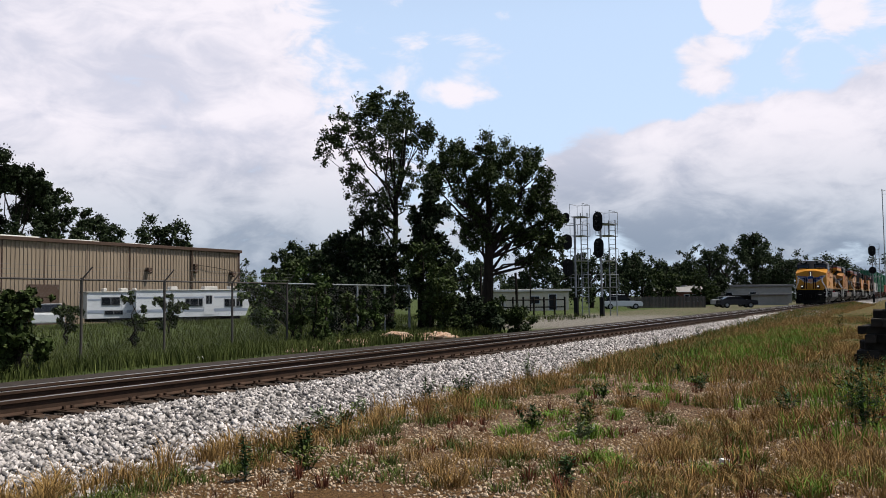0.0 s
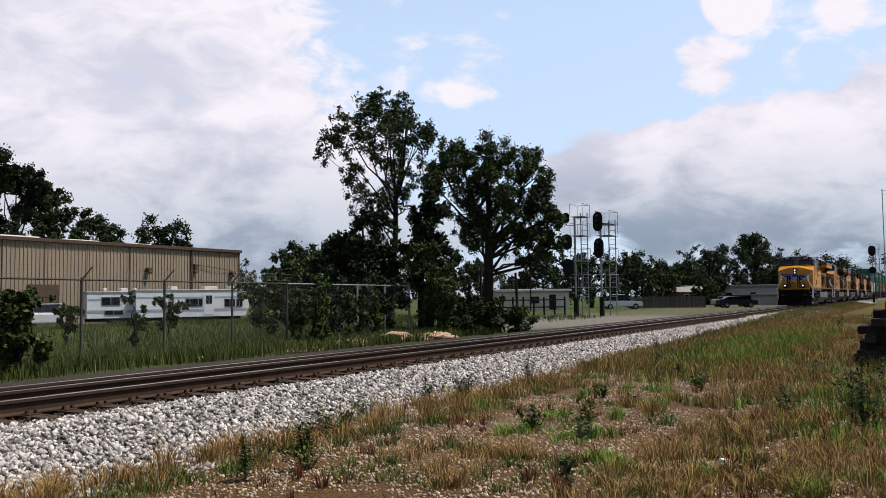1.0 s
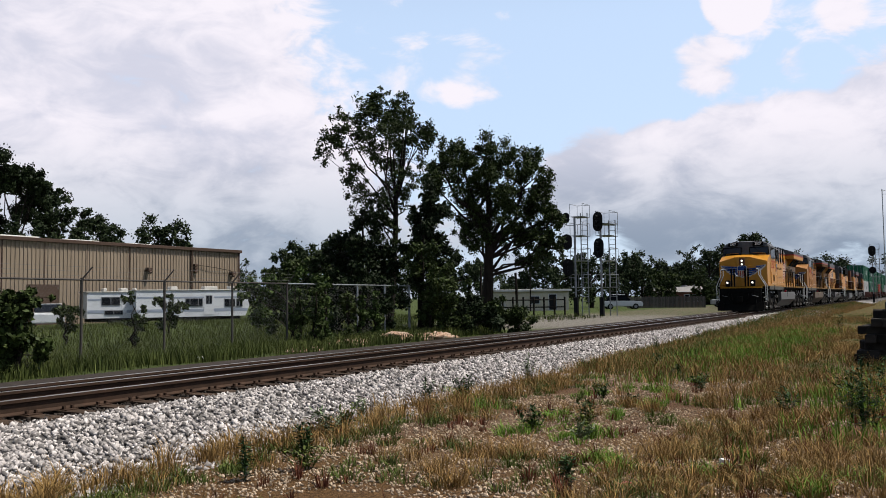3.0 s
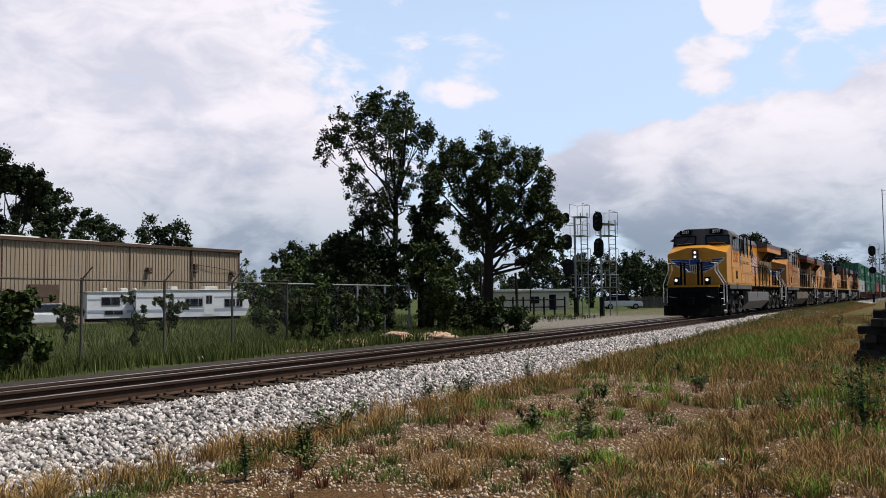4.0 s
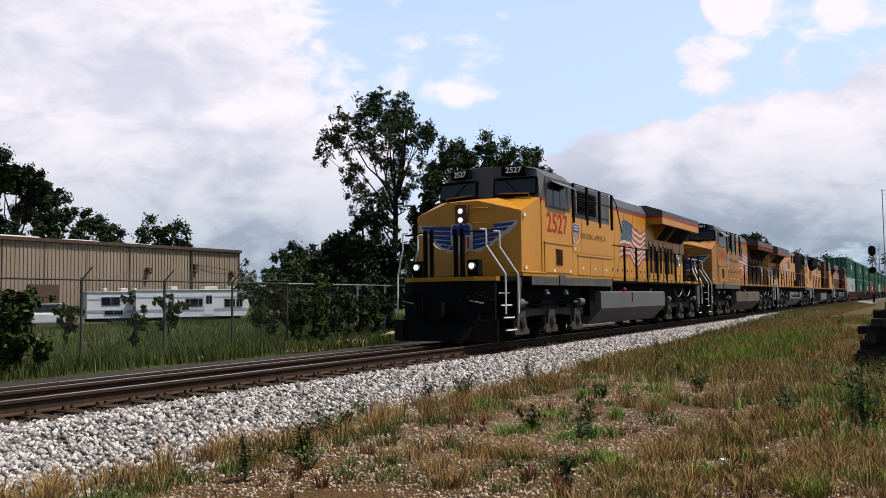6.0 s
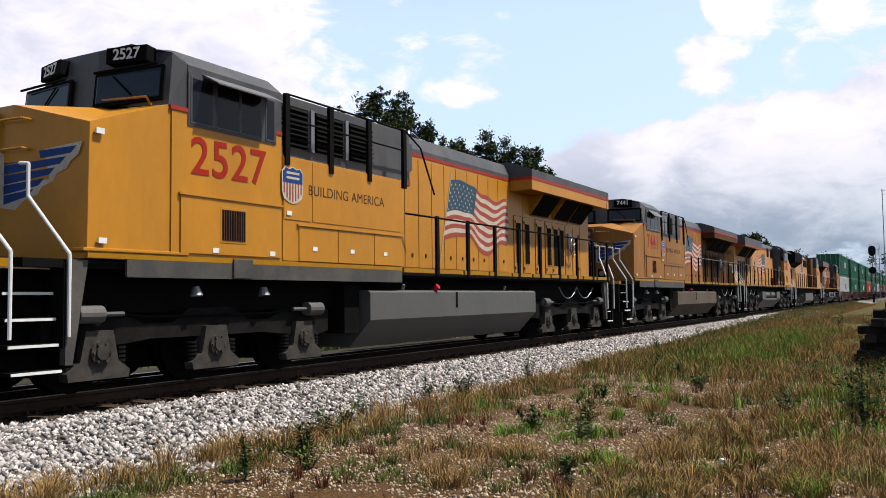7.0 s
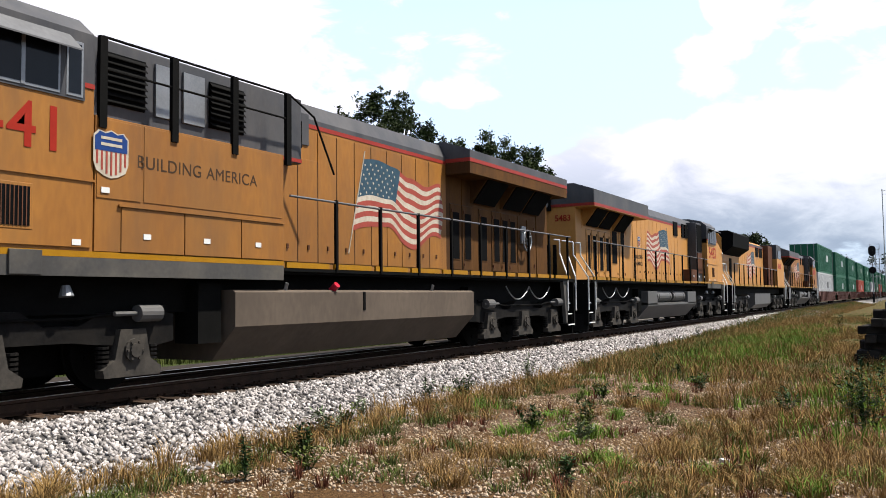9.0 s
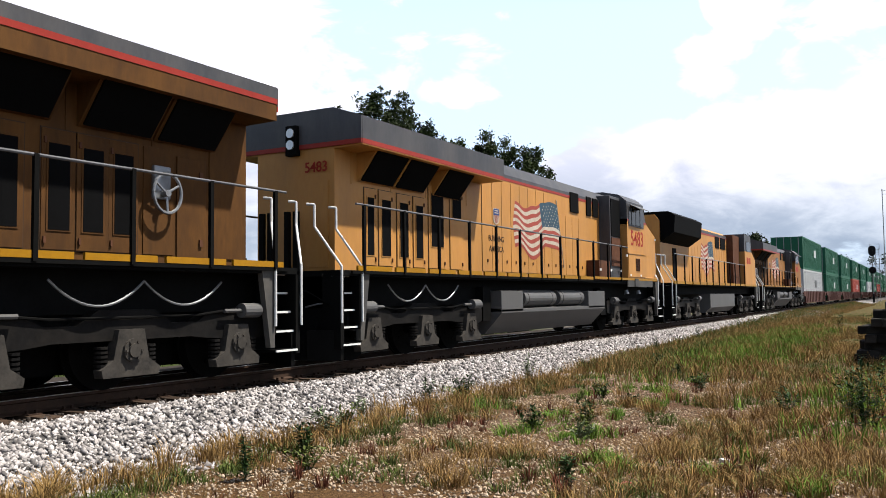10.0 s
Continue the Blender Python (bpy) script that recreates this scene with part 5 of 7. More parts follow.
        o.matrix_basis = pose(-12.04, sg * 0.86, 4.09, 0, 6, an)
        bm = B((-0.05, 0.16, -0.33, 0.33, -0.115, 0.115), bevel=0.015)
        o = part("number_board", bm, M["deepblack"], cab)
        o.matrix_basis = pose(-12.0, sg * 0.80, 4.55, 0, 2, an * 2.2)
        o = part("board_number", text_mesh(number, 0.215, M["white"], 0.004), None, cab)
        o.matrix_basis = pose(-12.0, sg * 0.80, 4.55, 0, 2, an * 2.2) @ pose(-0.055, 0, 0, 90, 0, -90)
        bm = bmesh.new()
        pipe(bm, [(-12.10, sg * 0.6, 4.26), (-12.09, sg * 0.95, 3.96)], 0.012)
        pipe(bm, [(-12.07, sg * 1.45, 4.33), (-12.16, sg * 0.3, 4.33)], 0.02)
        part("wiper", bm, M["deepblack"], cab)
        # side windows
        part("window_recess", B((-11.62, -9.80, sg * W - 0.004, sg * W + 0.004, 3.56, 4.30)), M["grey"], cab)
        for xa, xb in ((-11.58, -11.14), (-11.10, -10.14), (-10.06, -9.83)):
            part("side_window_frame", B((xa, xb, sg * W - 0.012, sg * W + 0.012, 3.59, 4.26), bevel=0.004), M["alu"] if awning == "low" else M["grey"], cab)
            part("side_window", B((xa + 0.03, xb - 0.03, sg * W - 0.016, sg * W + 0.016, 3.625, 4.225)), M["glassdark"], cab, "dark cab window")
        part("window_bar", B((-10.64, -10.59, sg * W - 0.02, sg * W + 0.02, 3.6, 4.25)), M["alu"] if awning == "low" else M["grey"], cab)
        aw = bmesh.new()
        drop = 0.10 if awning == "low" else 0.18
        prism(aw, [(W - 0.02, 4.33), (W + 0.30 - drop * (awning == "low") * 0.8, 4.33 - drop * (2.2 if awning == "low" else 0.9)), (W + 0.30 - drop * (awning == "low") * 0.8, 4.31 - drop * (2.2 if awning == "low" else 0.9)), (W - 0.02, 4.30)] if sg > 0 else
              [(-a, b) for a, b in [(W - 0.02, 4.33), (W + 0.30 - drop * (awning == "low") * 0.8, 4.33 - drop * (2.2 if awning == "low" else 0.9)), (W + 0.30 - drop * (awning == "low") * 0.8, 4.31 - drop * (2.2 if awning == "low" else 0.9)), (W - 0.02, 4.30)]], "x", -11.35, -10.0)
        part("sun_shade", aw, M["shade_grey"], cab, "grey metal sun shade over the windows")
        # cab side: number, lower panel, vent, notices
        side_text("road_number", number, -10.80, 3.13, 0.74, M["numred"], top, sg, W - 0.005, 0.008, 1.06)
        part("cab_panel", B((-11.75, -9.70, sg * W - 0.012, sg * W + 0.012, 1.80, 2.60), bevel=0.006), paint, top)
        part("panel_lip", B((-11.78, -9.66, sg * W - 0.03, sg * W + 0.03, 2.595, 2.625)), paint, top)
        part("cab_vent", B((-11.02, -10.47, sg * W - 0.018, sg * W + 0.018, 1.97, 2.49), bevel=0.008), paint, top)
        vent = part("vent_grille", B((-10.98, -10.51, sg * W - 0.024, sg * W + 0.024, 2.01, 2.45)), M["deepblack"], top)
        for k in range(9):
            xa = -10.96 + 0.05 * k
            part("vent_bar", B((xa, xa + 0.012, sg * W - 0.030, sg * W + 0.030, 2.01, 2.45)), M["brown"], vent)
        part("jack_pad", B((-10.75, -10.35, sg * (W + 0.01) - 0.02, sg * (W + 0.01) + 0.02, 1.47, 1.75), bevel=0.008), M["grey_sill"], top)
        for xa, zz in ((-13.0, 1.90), (-13.05, 3.24), (-11.1, 1.86), (-9.9, 1.86), (-8.85, 1.98), (-7.8, 1.98), (-6.75, 1.98), (-9.5, 2.52)):
            part("notice", B((xa - 0.06, xa + 0.06, sg * (W + 0.006) - 0.012, sg * (W + 0.006) + 0.012, zz - 0.035, zz + 0.035)), M["white"], top)
        if sg > 0:
            continue
        # equipment box behind the cab
        part("equipment_box", B((-9.64, -6.15, sg * 0.2, sg * (W - 0.004), 1.765, 3.43), bevel=0.008), paint, top)
        for xa, xb in ((-9.25, -8.22), (-8.20, -7.12), (-7.10, -6.18)):
            part("box_panel", B((xa, xb, sg * W - 0.010, sg * W + 0.010, 1.77, 2.33), bevel=0.006), paint, top)
        part("box_lip", B((-9.3, -6.15, sg * W - 0.028, sg * W + 0.028, 2.335, 2.36)), paint, top)
        part("box_door", B((-9.62, -8.95, sg * W - 0.006, sg * W + 0.006, 2.42, 3.40), bevel=0.005), paint, top)
        part("box_door", B((-8.90, -6.20, sg * W - 0.004, sg * W + 0.004, 2.42, 3.40), bevel=0.005), paint, top)
        badge(top, sg, -9.42, W + 0.012, 2.97, 0.52, 0.60)
        side_text("slogan_word", "BUILDING" if number else "", -8.46, 2.93, 0.238, M["textdark"], top, sg, W + 0.005, 0.0, 1.06)
        side_text("slogan_word", "AMERICA" if number else "", -7.29, 2.93, 0.238, M["textdark"], top, sg, W + 0.005, 0.0, 1.06)
        # upper louvre section and its rail
        part("louvre_housing", B((-9.66, -5.3, sg * 0.3, sg * 1.22, 3.42, 4.52), bevel=0.02), M["grey"], top)
        for xa, xb in (((-9.36, -8.62), (-8.42, -7.62), (-7.44, -6.72)) if awning != "low" else ((-9.36, -8.62), (-7.44, -6.72))):
            lv = part("louvre", B((xa, xb, sg * 1.2, sg * 1.245, 3.68, 4.36)), M["deepblack"], top)
            for k in range(8):
                bm = bmesh.new()
                z = 3.70 + 0.083 * k
                prism(bm, [(sg * 1.24, z + 0.05), (sg * 1.29, z), (sg * 1.29, z + 0.012), (sg * 1.24, z + 0.065)], "x", xa, xb)
                part("louvre_slat", bm, M["black"], lv)
        for xa in (-8.55, -7.55) if awning != "low" else (-8.45, -7.95):
            part("louvre_post", B((xa, xa + (0.09 if awning != "low" else 0.4), sg * 1.2, sg * 1.255, 3.66, 4.38)), M["alu"], top)
        part("upper_red_line", B((-9.6, -5.3, sg * 1.2, sg * 1.228, 3.44, 3.50)), M["red"], top)
        rail = bmesh.new()
        pipe(rail, [(-9.55, sg * W, 4.02), (-6.0, sg * W, 4.02)], 0.016)
        pipe(rail, [(-9.55, sg * W, 4.42), (-6.0, sg * W, 4.42), (-5.25, sg * (W - 0.1), 4.2), (-4.7, sg * (W - 0.1), 3.3)], 0.018)
        part("upper_rail", rail, M["black"], top)
        for xa in (-9.55, -8.40, -7.25, -6.05):
            part("upper_stanchion", B((xa - 0.055, xa + 0.055, sg * W - 0.03, sg * W + 0.03, 3.28, 4.42)), M["black"], top)
    # long hood
    Hw = 0.92
    bm = bmesh.new()
    prism(bm, [(-Hw, 1.66), (-Hw, 4.32), (-Hw + 0.16, 4.62), (Hw - 0.16, 4.62), (Hw, 4.32), (Hw, 1.66)], "x", -9.64, 0.2)
    hood = part("hood", bm, paint, top)
    bm = bmesh.new()
    prism(bm, [(-Hw - 0.006, 4.24), (-Hw - 0.006, 4.33), (-Hw + 0.157, 4.63), (Hw - 0.157, 4.63), (Hw + 0.006, 4.33), (Hw + 0.006, 4.24)], "x", -9.62, 0.2)
    part("hood_roof", bm, M["grey"], top)
    part("hood_red_line", B((-9.62, 0.2, -Hw - 0.008, Hw + 0.008, 4.17, 4.245)), M["red"], top)
    part("exhaust", B((-4.2, -2.6, -0.45, 0.45, 4.60, 4.74), bevel=0.04), M["black"], top)
    part("roof_box", B((-2.2, -0.6, -0.55, 0.55, 4.60, 4.70), bevel=0.03), M["grey"], top)
    part("blower_cabinet", B((-9.62, -8.55, 0.2, 1.30, 1.70, 4.50), bevel=0.02), M["grey"], top)
    part("blower_grille", B((-9.55, -8.62, 1.28, 1.325, 3.15, 4.40)), M["deepblack"], top, "black intake grille")
    part("blower_door", B((-9.55, -8.62, 1.28, 1.33, 2.15, 3.10)), M["brown"], top, "brown mesh door")
    part("battery_box", B((-8.3, -7.25, 0.9, 1.35, 1.66, 2.30), bevel=0.015), M["brown"], top)
    for xa, xb in ((-8.4, -7.9), (-7.75, -7.3), (-6.55, -5.85)):
        part("hood_grille", B((xa, xb, Hw - 0.01, Hw + 0.035, 3.75, 4.36)), M["deepblack"], top)
    for sg in (-1, 1):
        if sg < 0:
            part("hood_grille_frame", B((-5.75, -4.75, sg * Hw - 0.02, sg * Hw + 0.02, 3.85, 4.40)), M["grey"], top)
            part("hood_grille", B((-5.45, -4.95, sg * Hw - 0.03, sg * Hw + 0.03, 3.78, 4.25)), M["deepblack"], top)
        xa = -5.6 if sg < 0 else -7.1
        while xa < -0.1:
            wd = 0.56
            dr = part("hood_door", B((xa, xa + wd - 0.025, sg * Hw - 0.014, sg * Hw + 0.014, 1.80, 4.12 if xa > -4.6 else 3.6), bevel=0.005), paint, top)
            part("door_gap", B((xa + wd - 0.022, xa + wd - 0.004, sg * Hw - 0.006, sg * Hw + 0.006, 1.80, 4.12 if xa > -4.6 else 3.6)), M["textdark"], dr)
            part("door_latch", B((xa + 0.25, xa + 0.29, sg * Hw - 0.035, sg * Hw + 0.035, 2.02, 2.10)), M["brown"], dr)
            xa += wd
        if sg > 0:
            side_text("slogan_word", "BUILDING" if number else "", -0.62, 2.62, 0.2, M["textdark"], top, sg, Hw + 0.018, 0.003)
            side_text("slogan_word", "AMERICA" if number else "", -0.62, 2.36, 0.2, M["textdark"], top, sg, Hw + 0.018, 0.003)
            badge(top, sg, -0.62, Hw + 0.02, 3.2, 0.36, 0.42)
        # flag
        fl = part("flag_decal", flag_mesh(3.05, 1.40), None, top, "waving flag painted in red, white and blue")
        fl.matrix_basis = pose(-3.08 if sg < 0 else -4.75, sg * (Hw + 0.020), 3.86) @ (Matrix.Identity(4) if sg < 0 else Matrix.Diagonal((1, -1, 1, 1)))
        bm = bmesh.new()
        fx = -3.03 if sg < 0 else -4.70
        rod(bm, (fx, sg * (Hw + 0.02), 4.0), (fx - 0.55, sg * (Hw + 0.02), 2.0), 0.012, 6)
        part("flag_pole_decal", bm, M["flagwhite"], top)
    # radiator section at the rear, with wide overhangs
    bm = bmesh.new()
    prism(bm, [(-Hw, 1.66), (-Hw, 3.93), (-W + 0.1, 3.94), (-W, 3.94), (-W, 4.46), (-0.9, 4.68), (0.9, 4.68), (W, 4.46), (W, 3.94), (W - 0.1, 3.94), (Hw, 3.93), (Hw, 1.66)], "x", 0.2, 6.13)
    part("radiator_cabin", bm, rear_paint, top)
    bm = bmesh.new()
    grey_z = 4.048 if style == "airtanks" else 4.275
    prism(bm, [(-W - 0.006, grey_z), (-W - 0.006, 4.465), (-0.9, 4.69), (0.9, 4.69), (W + 0.006, 4.465), (W + 0.006, grey_z)], "x", 0.19, 6.14)
    part("radiator_roof", bm, M["grey"], top)
    red_z = 3.965 if style == "airtanks" else 4.20
    part("radiator_red_line", B((0.188, 6.142, -W - 0.008, W + 0.008, red_z, red_z + 0.085)), M["red"], top)
    if style == "black":
        bm = bmesh.new()
        prism(bm, [(-W, 3.94), (-W, 4.195), (W, 4.195), (W, 3.94)], "x", 6.175, 6.36)
        part("roof_overhang", bm, rear_paint, top)
        part("overhang_line", B((6.175, 6.365, -W - 0.004, W + 0.004, 4.197, 4.277)), M["red"], top)
        bm = bmesh.new()
        prism(bm, [(-W - 0.004, 4.279), (-W - 0.004, 4.465), (-0.9, 4.685), (0.9, 4.685), (W + 0.004, 4.465), (W + 0.004, 4.279)], "x", 6.175, 6.36)
        part("overhang_roof", bm, M["grey"], top)
    for fan in (1.3, 3.0, 4.7):
        bm = bmesh.new()
        rod(bm, (fan, 0, 4.68), (fan, 0, 4.74), 0.62, 24)
        part("radiator_fan", bm, M["black"], top)
    drop, mid = (4.05, 4.05) if style == "airtanks" else (4.17, 4.02)
    bm = bmesh.new()
    prism(bm, [(-W, drop), (-W, 4.46), (-0.9, 4.68), (0.9, 4.68), (W, 4.46), (W, drop), (0.3, mid), (-0.3, mid)], "x", 6.142, 6.17)
    part("radiator_end_cap", bm, M["grey"], top)
    bm = bmesh.new()
    prism(bm, [(-W, drop - 0.085), (-W, drop), (-0.3, mid), (0.3, mid), (W, drop), (W, drop - 0.085), (0.3, mid - 0.085), (-0.3, mid - 0.085)], "x", 6.142, 6.168)
    part("end_cap_red_line", bm, M["red"], top)
    part("rear_wall_panel", B((6.125, 6.15, -0.78, 0.78, 1.75, 3.35)), rear_paint, top)
    back = 0.2 if style == "black" else 0.0
    part("rear_light_box", B((6.13 + back, 6.26 + back, -0.13, 0.13, 3.85, 4.42), bevel=0.015), M["black"], top)
    for z in (4.05, 4.27):
        bm = bmesh.new()
        rod(bm, (6.24 + back, 0, z), (6.29 + back, 0, z), 0.09, 16)
        part("rear_headlight", bm, M["lens"], top)
    side_rear = text_mesh(number, 0.27, M["numred"], 0.004)
    o = part("rear_number", side_rear, None, top)
    o.matrix_basis = pose(6.16, 0.52, 3.60, 90, 0, 90)
    for sg in (-1, 1):
        # sloping intake boxes that hang under the overhang, each with its screen
        for xa, xb in ((1.40, 2.62), (3.02, 4.20), (4.24, 5.42)):
            bm = bmesh.new()
            prism(bm, [(sg * (Hw - 0.02), 3.40), (sg * (Hw + 0.03), 3.40), (sg * (W - 0.10), 4.05), (sg * (Hw - 0.02), 4.05)], "x", xa, xb)
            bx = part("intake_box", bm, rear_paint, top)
            bm = bmesh.new()
            prism(bm, [(sg * (Hw + 0.055), 3.425), (sg * (W - 0.115), 4.04), (sg * (W - 0.085), 4.01), (sg * (Hw + 0.075), 3.405)], "x", xa + 0.05, xb - 0.05)
            part("radiator_screen", bm, M["deepblack"], bx, "black radiator intake screen")
        def grille_door(xa, xb, za, zb, frame_z=(1.80, 3.30)):
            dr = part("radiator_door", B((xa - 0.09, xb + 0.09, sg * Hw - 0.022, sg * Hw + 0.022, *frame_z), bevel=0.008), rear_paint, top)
            part("door_gap", B((xa - 0.105, xb + 0.105, sg * Hw - 0.010, sg * Hw + 0.010, frame_z[0] - 0.014, frame_z[1] + 0.014)), M["textdark"], dr)
            part("door_frame", B((xa - 0.025, xb + 0.025, sg * Hw - 0.032, sg * Hw + 0.032, za - 0.025, zb + 0.025), bevel=0.006), rear_paint, dr)
            part("door_grille", B((xa, xb, sg * Hw - 0.036, sg * Hw + 0.036, za, zb)), M["deepblack"], dr)
            for z in (frame_z[0] + 0.12, frame_z[1] - 0.15):
                part("door_latch", B((xa - 0.065, xa - 0.035, sg * Hw - 0.045, sg * Hw + 0.045, z - 0.04, z + 0.04)), M["brown"], dr)
        if sg < 0:
            for xc in (0.62, 1.20, 2.05, 2.76, 3.26, 3.74):
                grille_door(xc - 0.15, xc + 0.15, 2.05, 3.12)
            # a recessed bay with the hand brake, and a plain door
            part("brake_bay", B((4.08, 4.62, sg * Hw - 0.016, sg * Hw + 0.016, 1.80, 3.30), bevel=0.006), rear_paint, top)
            part("brake_case", B((4.22, 4.52, sg * Hw - 0.07, sg * Hw + 0.07, 2.58, 3.05), bevel=0.02), M["alu"], top, "grey hand brake case")
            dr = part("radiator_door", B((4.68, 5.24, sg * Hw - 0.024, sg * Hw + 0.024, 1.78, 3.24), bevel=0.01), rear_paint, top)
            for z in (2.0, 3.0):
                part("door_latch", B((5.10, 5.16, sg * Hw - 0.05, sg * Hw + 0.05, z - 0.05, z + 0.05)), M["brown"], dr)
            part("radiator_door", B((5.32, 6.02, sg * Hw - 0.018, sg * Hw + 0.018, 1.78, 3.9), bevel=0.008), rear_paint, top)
            wx, wy, wz = 4.38, sg * (Hw + 0.16), 2.66
            bm = bmesh.new()
            pipe(bm, [(wx + 0.25 * math.cos(a), wy, wz + 0.28 * math.sin(a)) for a in np.linspace(0, 2 * math.pi, 21)], 0.024, 6)
            for a in (0.5, 2.6, 4.7):
                rod(bm, (wx, wy - sg * 0.02, wz), (wx + 0.25 * math.cos(a), wy, wz + 0.28 * math.sin(a)), 0.018, 6)
            rod(bm, (wx, sg * Hw, wz), (wx, wy + sg * 0.02, wz), 0.05, 10)
            part("brake_wheel", bm, M["alu"], top, "grey hand brake wheel")
        else:
            for xc, hw in ((5.0, 0.11), (4.45, 0.16), (3.78, 0.16), (3.16, 0.14)):
                grille_door(xc - hw, xc + hw, 2.0, 3.12)
            grille_door(2.12, 2.66, 2.28, 3.46, (1.80, 3.62))
            grille_door(1.28, 1.70, 2.98, 3.46, (1.80, 3.62))
        # panel seams and rivets' lines above the doors
        for xa in (0.95, 2.85, 4.22, 5.6):
            part("panel_seam", B((xa, xa + 0.02, sg * Hw - 0.012, sg * Hw + 0.012, 3.32, 3.98)), rear_paint, top)
        # walkway rail
        bm = bmesh.new()
        pipe(bm, [(-6.0 if sg < 0 else -9.6, sg * W, 2.80), (6.35, sg * W, 2.84)], 0.02, 8)
        part("handrail", bm, M["shade_grey"] if style != "black" else M["black"], top)
        for k in range(0 if sg < 0 else -3, 9):
            xa = -4.78 + k * 1.36
            part("stanchion", B((xa - (0.055 if style == "black" else 0.03), xa + (0.055 if style == "black" else 0.03), sg * W - 0.025, sg * W + 0.025, 1.62, 2.84)), M["black"], top)
        bm = bmesh.new()
        for k in range(2):
            pts_ = [(2.3 + k * 1.4 + 1.4 * u, sg * 1.40, 1.42 - 0.32 * (1 - (2 * u - 1) ** 2)) for u in np.linspace(0, 1, 14)]
            pipe(bm, pts_, 0.016, 5)
        part("safety_chain", bm, M["alu"], top, "slack steel safety chain")
    # fuel tank
    bm = bmesh.new()
    Tw = 1.52
    if style == "airtanks":
        prism(bm, [(-Tw, 0.78), (-Tw, 0.86), (-1.0, 0.90), (-1.0, 1.30), (1.0, 1.30), (1.0, 0.90), (Tw, 0.86), (Tw, 0.78), (1.05, 0.27), (-1.05, 0.27)], "x", -7.19, 0.36)
        part("fuel_tank", bm, tank_paint, top)
        for sg in (-1, 1):
            s0, s1 = sorted((sg * 0.95, sg * Tw))
            for xa, xb in ((-7.19, -5.7), (-0.9, 0.36)):
                part("tank_end", B((xa, xb, s0, s1, 0.80, 1.31), bevel=0.01), tank_paint, top)
            for xa, xb in ((-5.5, -3.6), (-3.3, -1.2)):
                bm = bmesh.new()
                rod(bm, (xa, sg * 1.25, 1.12), (xb, sg * 1.25, 1.12), 0.21, 20)
                for xc in (xa + 0.25, xb - 0.25):
                    rod(bm, (xc - 0.03, sg * 1.25, 1.12), (xc + 0.03, sg * 1.25, 1.12), 0.22, 20)
                part("air_reservoir", bm, M["tank"], top, "cylindrical grey air tank")
    else:
        prism(bm, [(-Tw, 0.77), (-Tw, 1.27), (-Tw + 0.06, 1.31), (Tw - 0.06, 1.31), (Tw, 1.27), (Tw, 0.77), (1.05, 0.27), (-1.05, 0.27)], "x", -7.19, 0.36)
        part("fuel_tank", bm, tank_paint, top)
        for sg in (-1, 1):
            part("sight_glass", B((-3.95, -3.88, sg * Tw - 0.01, sg * Tw + 0.012, 0.95, 1.28)), M["black"], top)
            bm = bmesh.new()
            rod(bm, (-4.75, sg * (Tw - 0.1), 1.30), (-4.75, sg * (Tw + 0.02), 1.40), 0.06, 12)
            part("filler_cap", bm, M["redlamp"], top, "red fuel filler cap")
            for xa in (-6.0, -1.4):
                bm = bmesh.new()
                rod(bm, (xa, sg * (Tw - 0.08), 1.28), (xa, sg * (Tw - 0.03), 1.42), 0.03, 8)
                part("tank_vent", bm, M["alu"], top)
    for sg in (-1, 1):
        bm = bmesh.new()
        for xa in (-11.3, -9.9):
            rod(bm, (xa, sg * 1.38, 1.35), (xa, sg * 1.40, 1.22), 0.05, 10, 0.09)
        part("sand_nozzle", bm, M["alu"], top)
        part("air_filter_box", B((-7.75, -7.3, sg * 0.9, sg * 1.35, 0.55, 1.4)), M["black"], top)
        part("air_filter_box", B((0.5, 0.9, sg * 0.9, sg * 1.3, 0.6, 1.4)), M["black"], top)
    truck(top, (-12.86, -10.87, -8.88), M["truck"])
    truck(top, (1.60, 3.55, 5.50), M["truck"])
    # ends: pilot plough, steps, couplers, hoses
    for end, dr in ((-14.25, -1), (6.75, 1)):
        nose_out = 0.30 if dr < 0 else 0.0
        half = 1.28 if dr < 0 else 1.5
        bm = bmesh.new()
        prism(bm, [(end - dr * 0.1, -half), (end, -half), (end + dr * nose_out, -0.84), (end + dr * nose_out, 0.84), (end, half), (end - dr * 0.1, half)], "z", 0.30, 1.555)
        part("pilot_plate", bm, M["black"], top)
        bm = bmesh.new()
        fr = end + dr * (nose_out - 0.02)
        prism(bm, [(fr, 0.92), (fr + dr * 0.10, 0.50), (fr + dr * 0.30, 0.12), (fr + dr * 0.20, 0.10), (fr - dr * 0.10, 0.50)], "y", -1.0, 1.0)
        for s_ in (-1, 1):
            prism(bm, [(fr + dr * 0.30, s_ * 0.99), (fr - dr * 0.05, s_ * 1.45), (fr - dr * 0.13, s_ * 1.45), (fr, s_ * 0.99)], "z", 0.10, 0.62)
        part("plough", bm, M["black"], top)
        for y in (-0.95, 0.95):
            bm = bmesh.new()
            pipe(bm, [(fr + dr * 0.02, y - 0.16, 1.02), (fr + dr * 0.09, y - 0.16, 1.02), (fr + dr * 0.09, y + 0.16, 1.08), (fr + dr * 0.02, y + 0.16, 1.08)], 0.016)
            part("pilot_grab", bm, M["alu"], top)
        bm = B((end - dr * 0.4, end + dr * 0.42, -0.11, 0.11, 0.72, 0.98), (end + dr * 0.36, end + dr * 0.66, -0.17, 0.17, 0.66, 1.04), bevel=0.03)
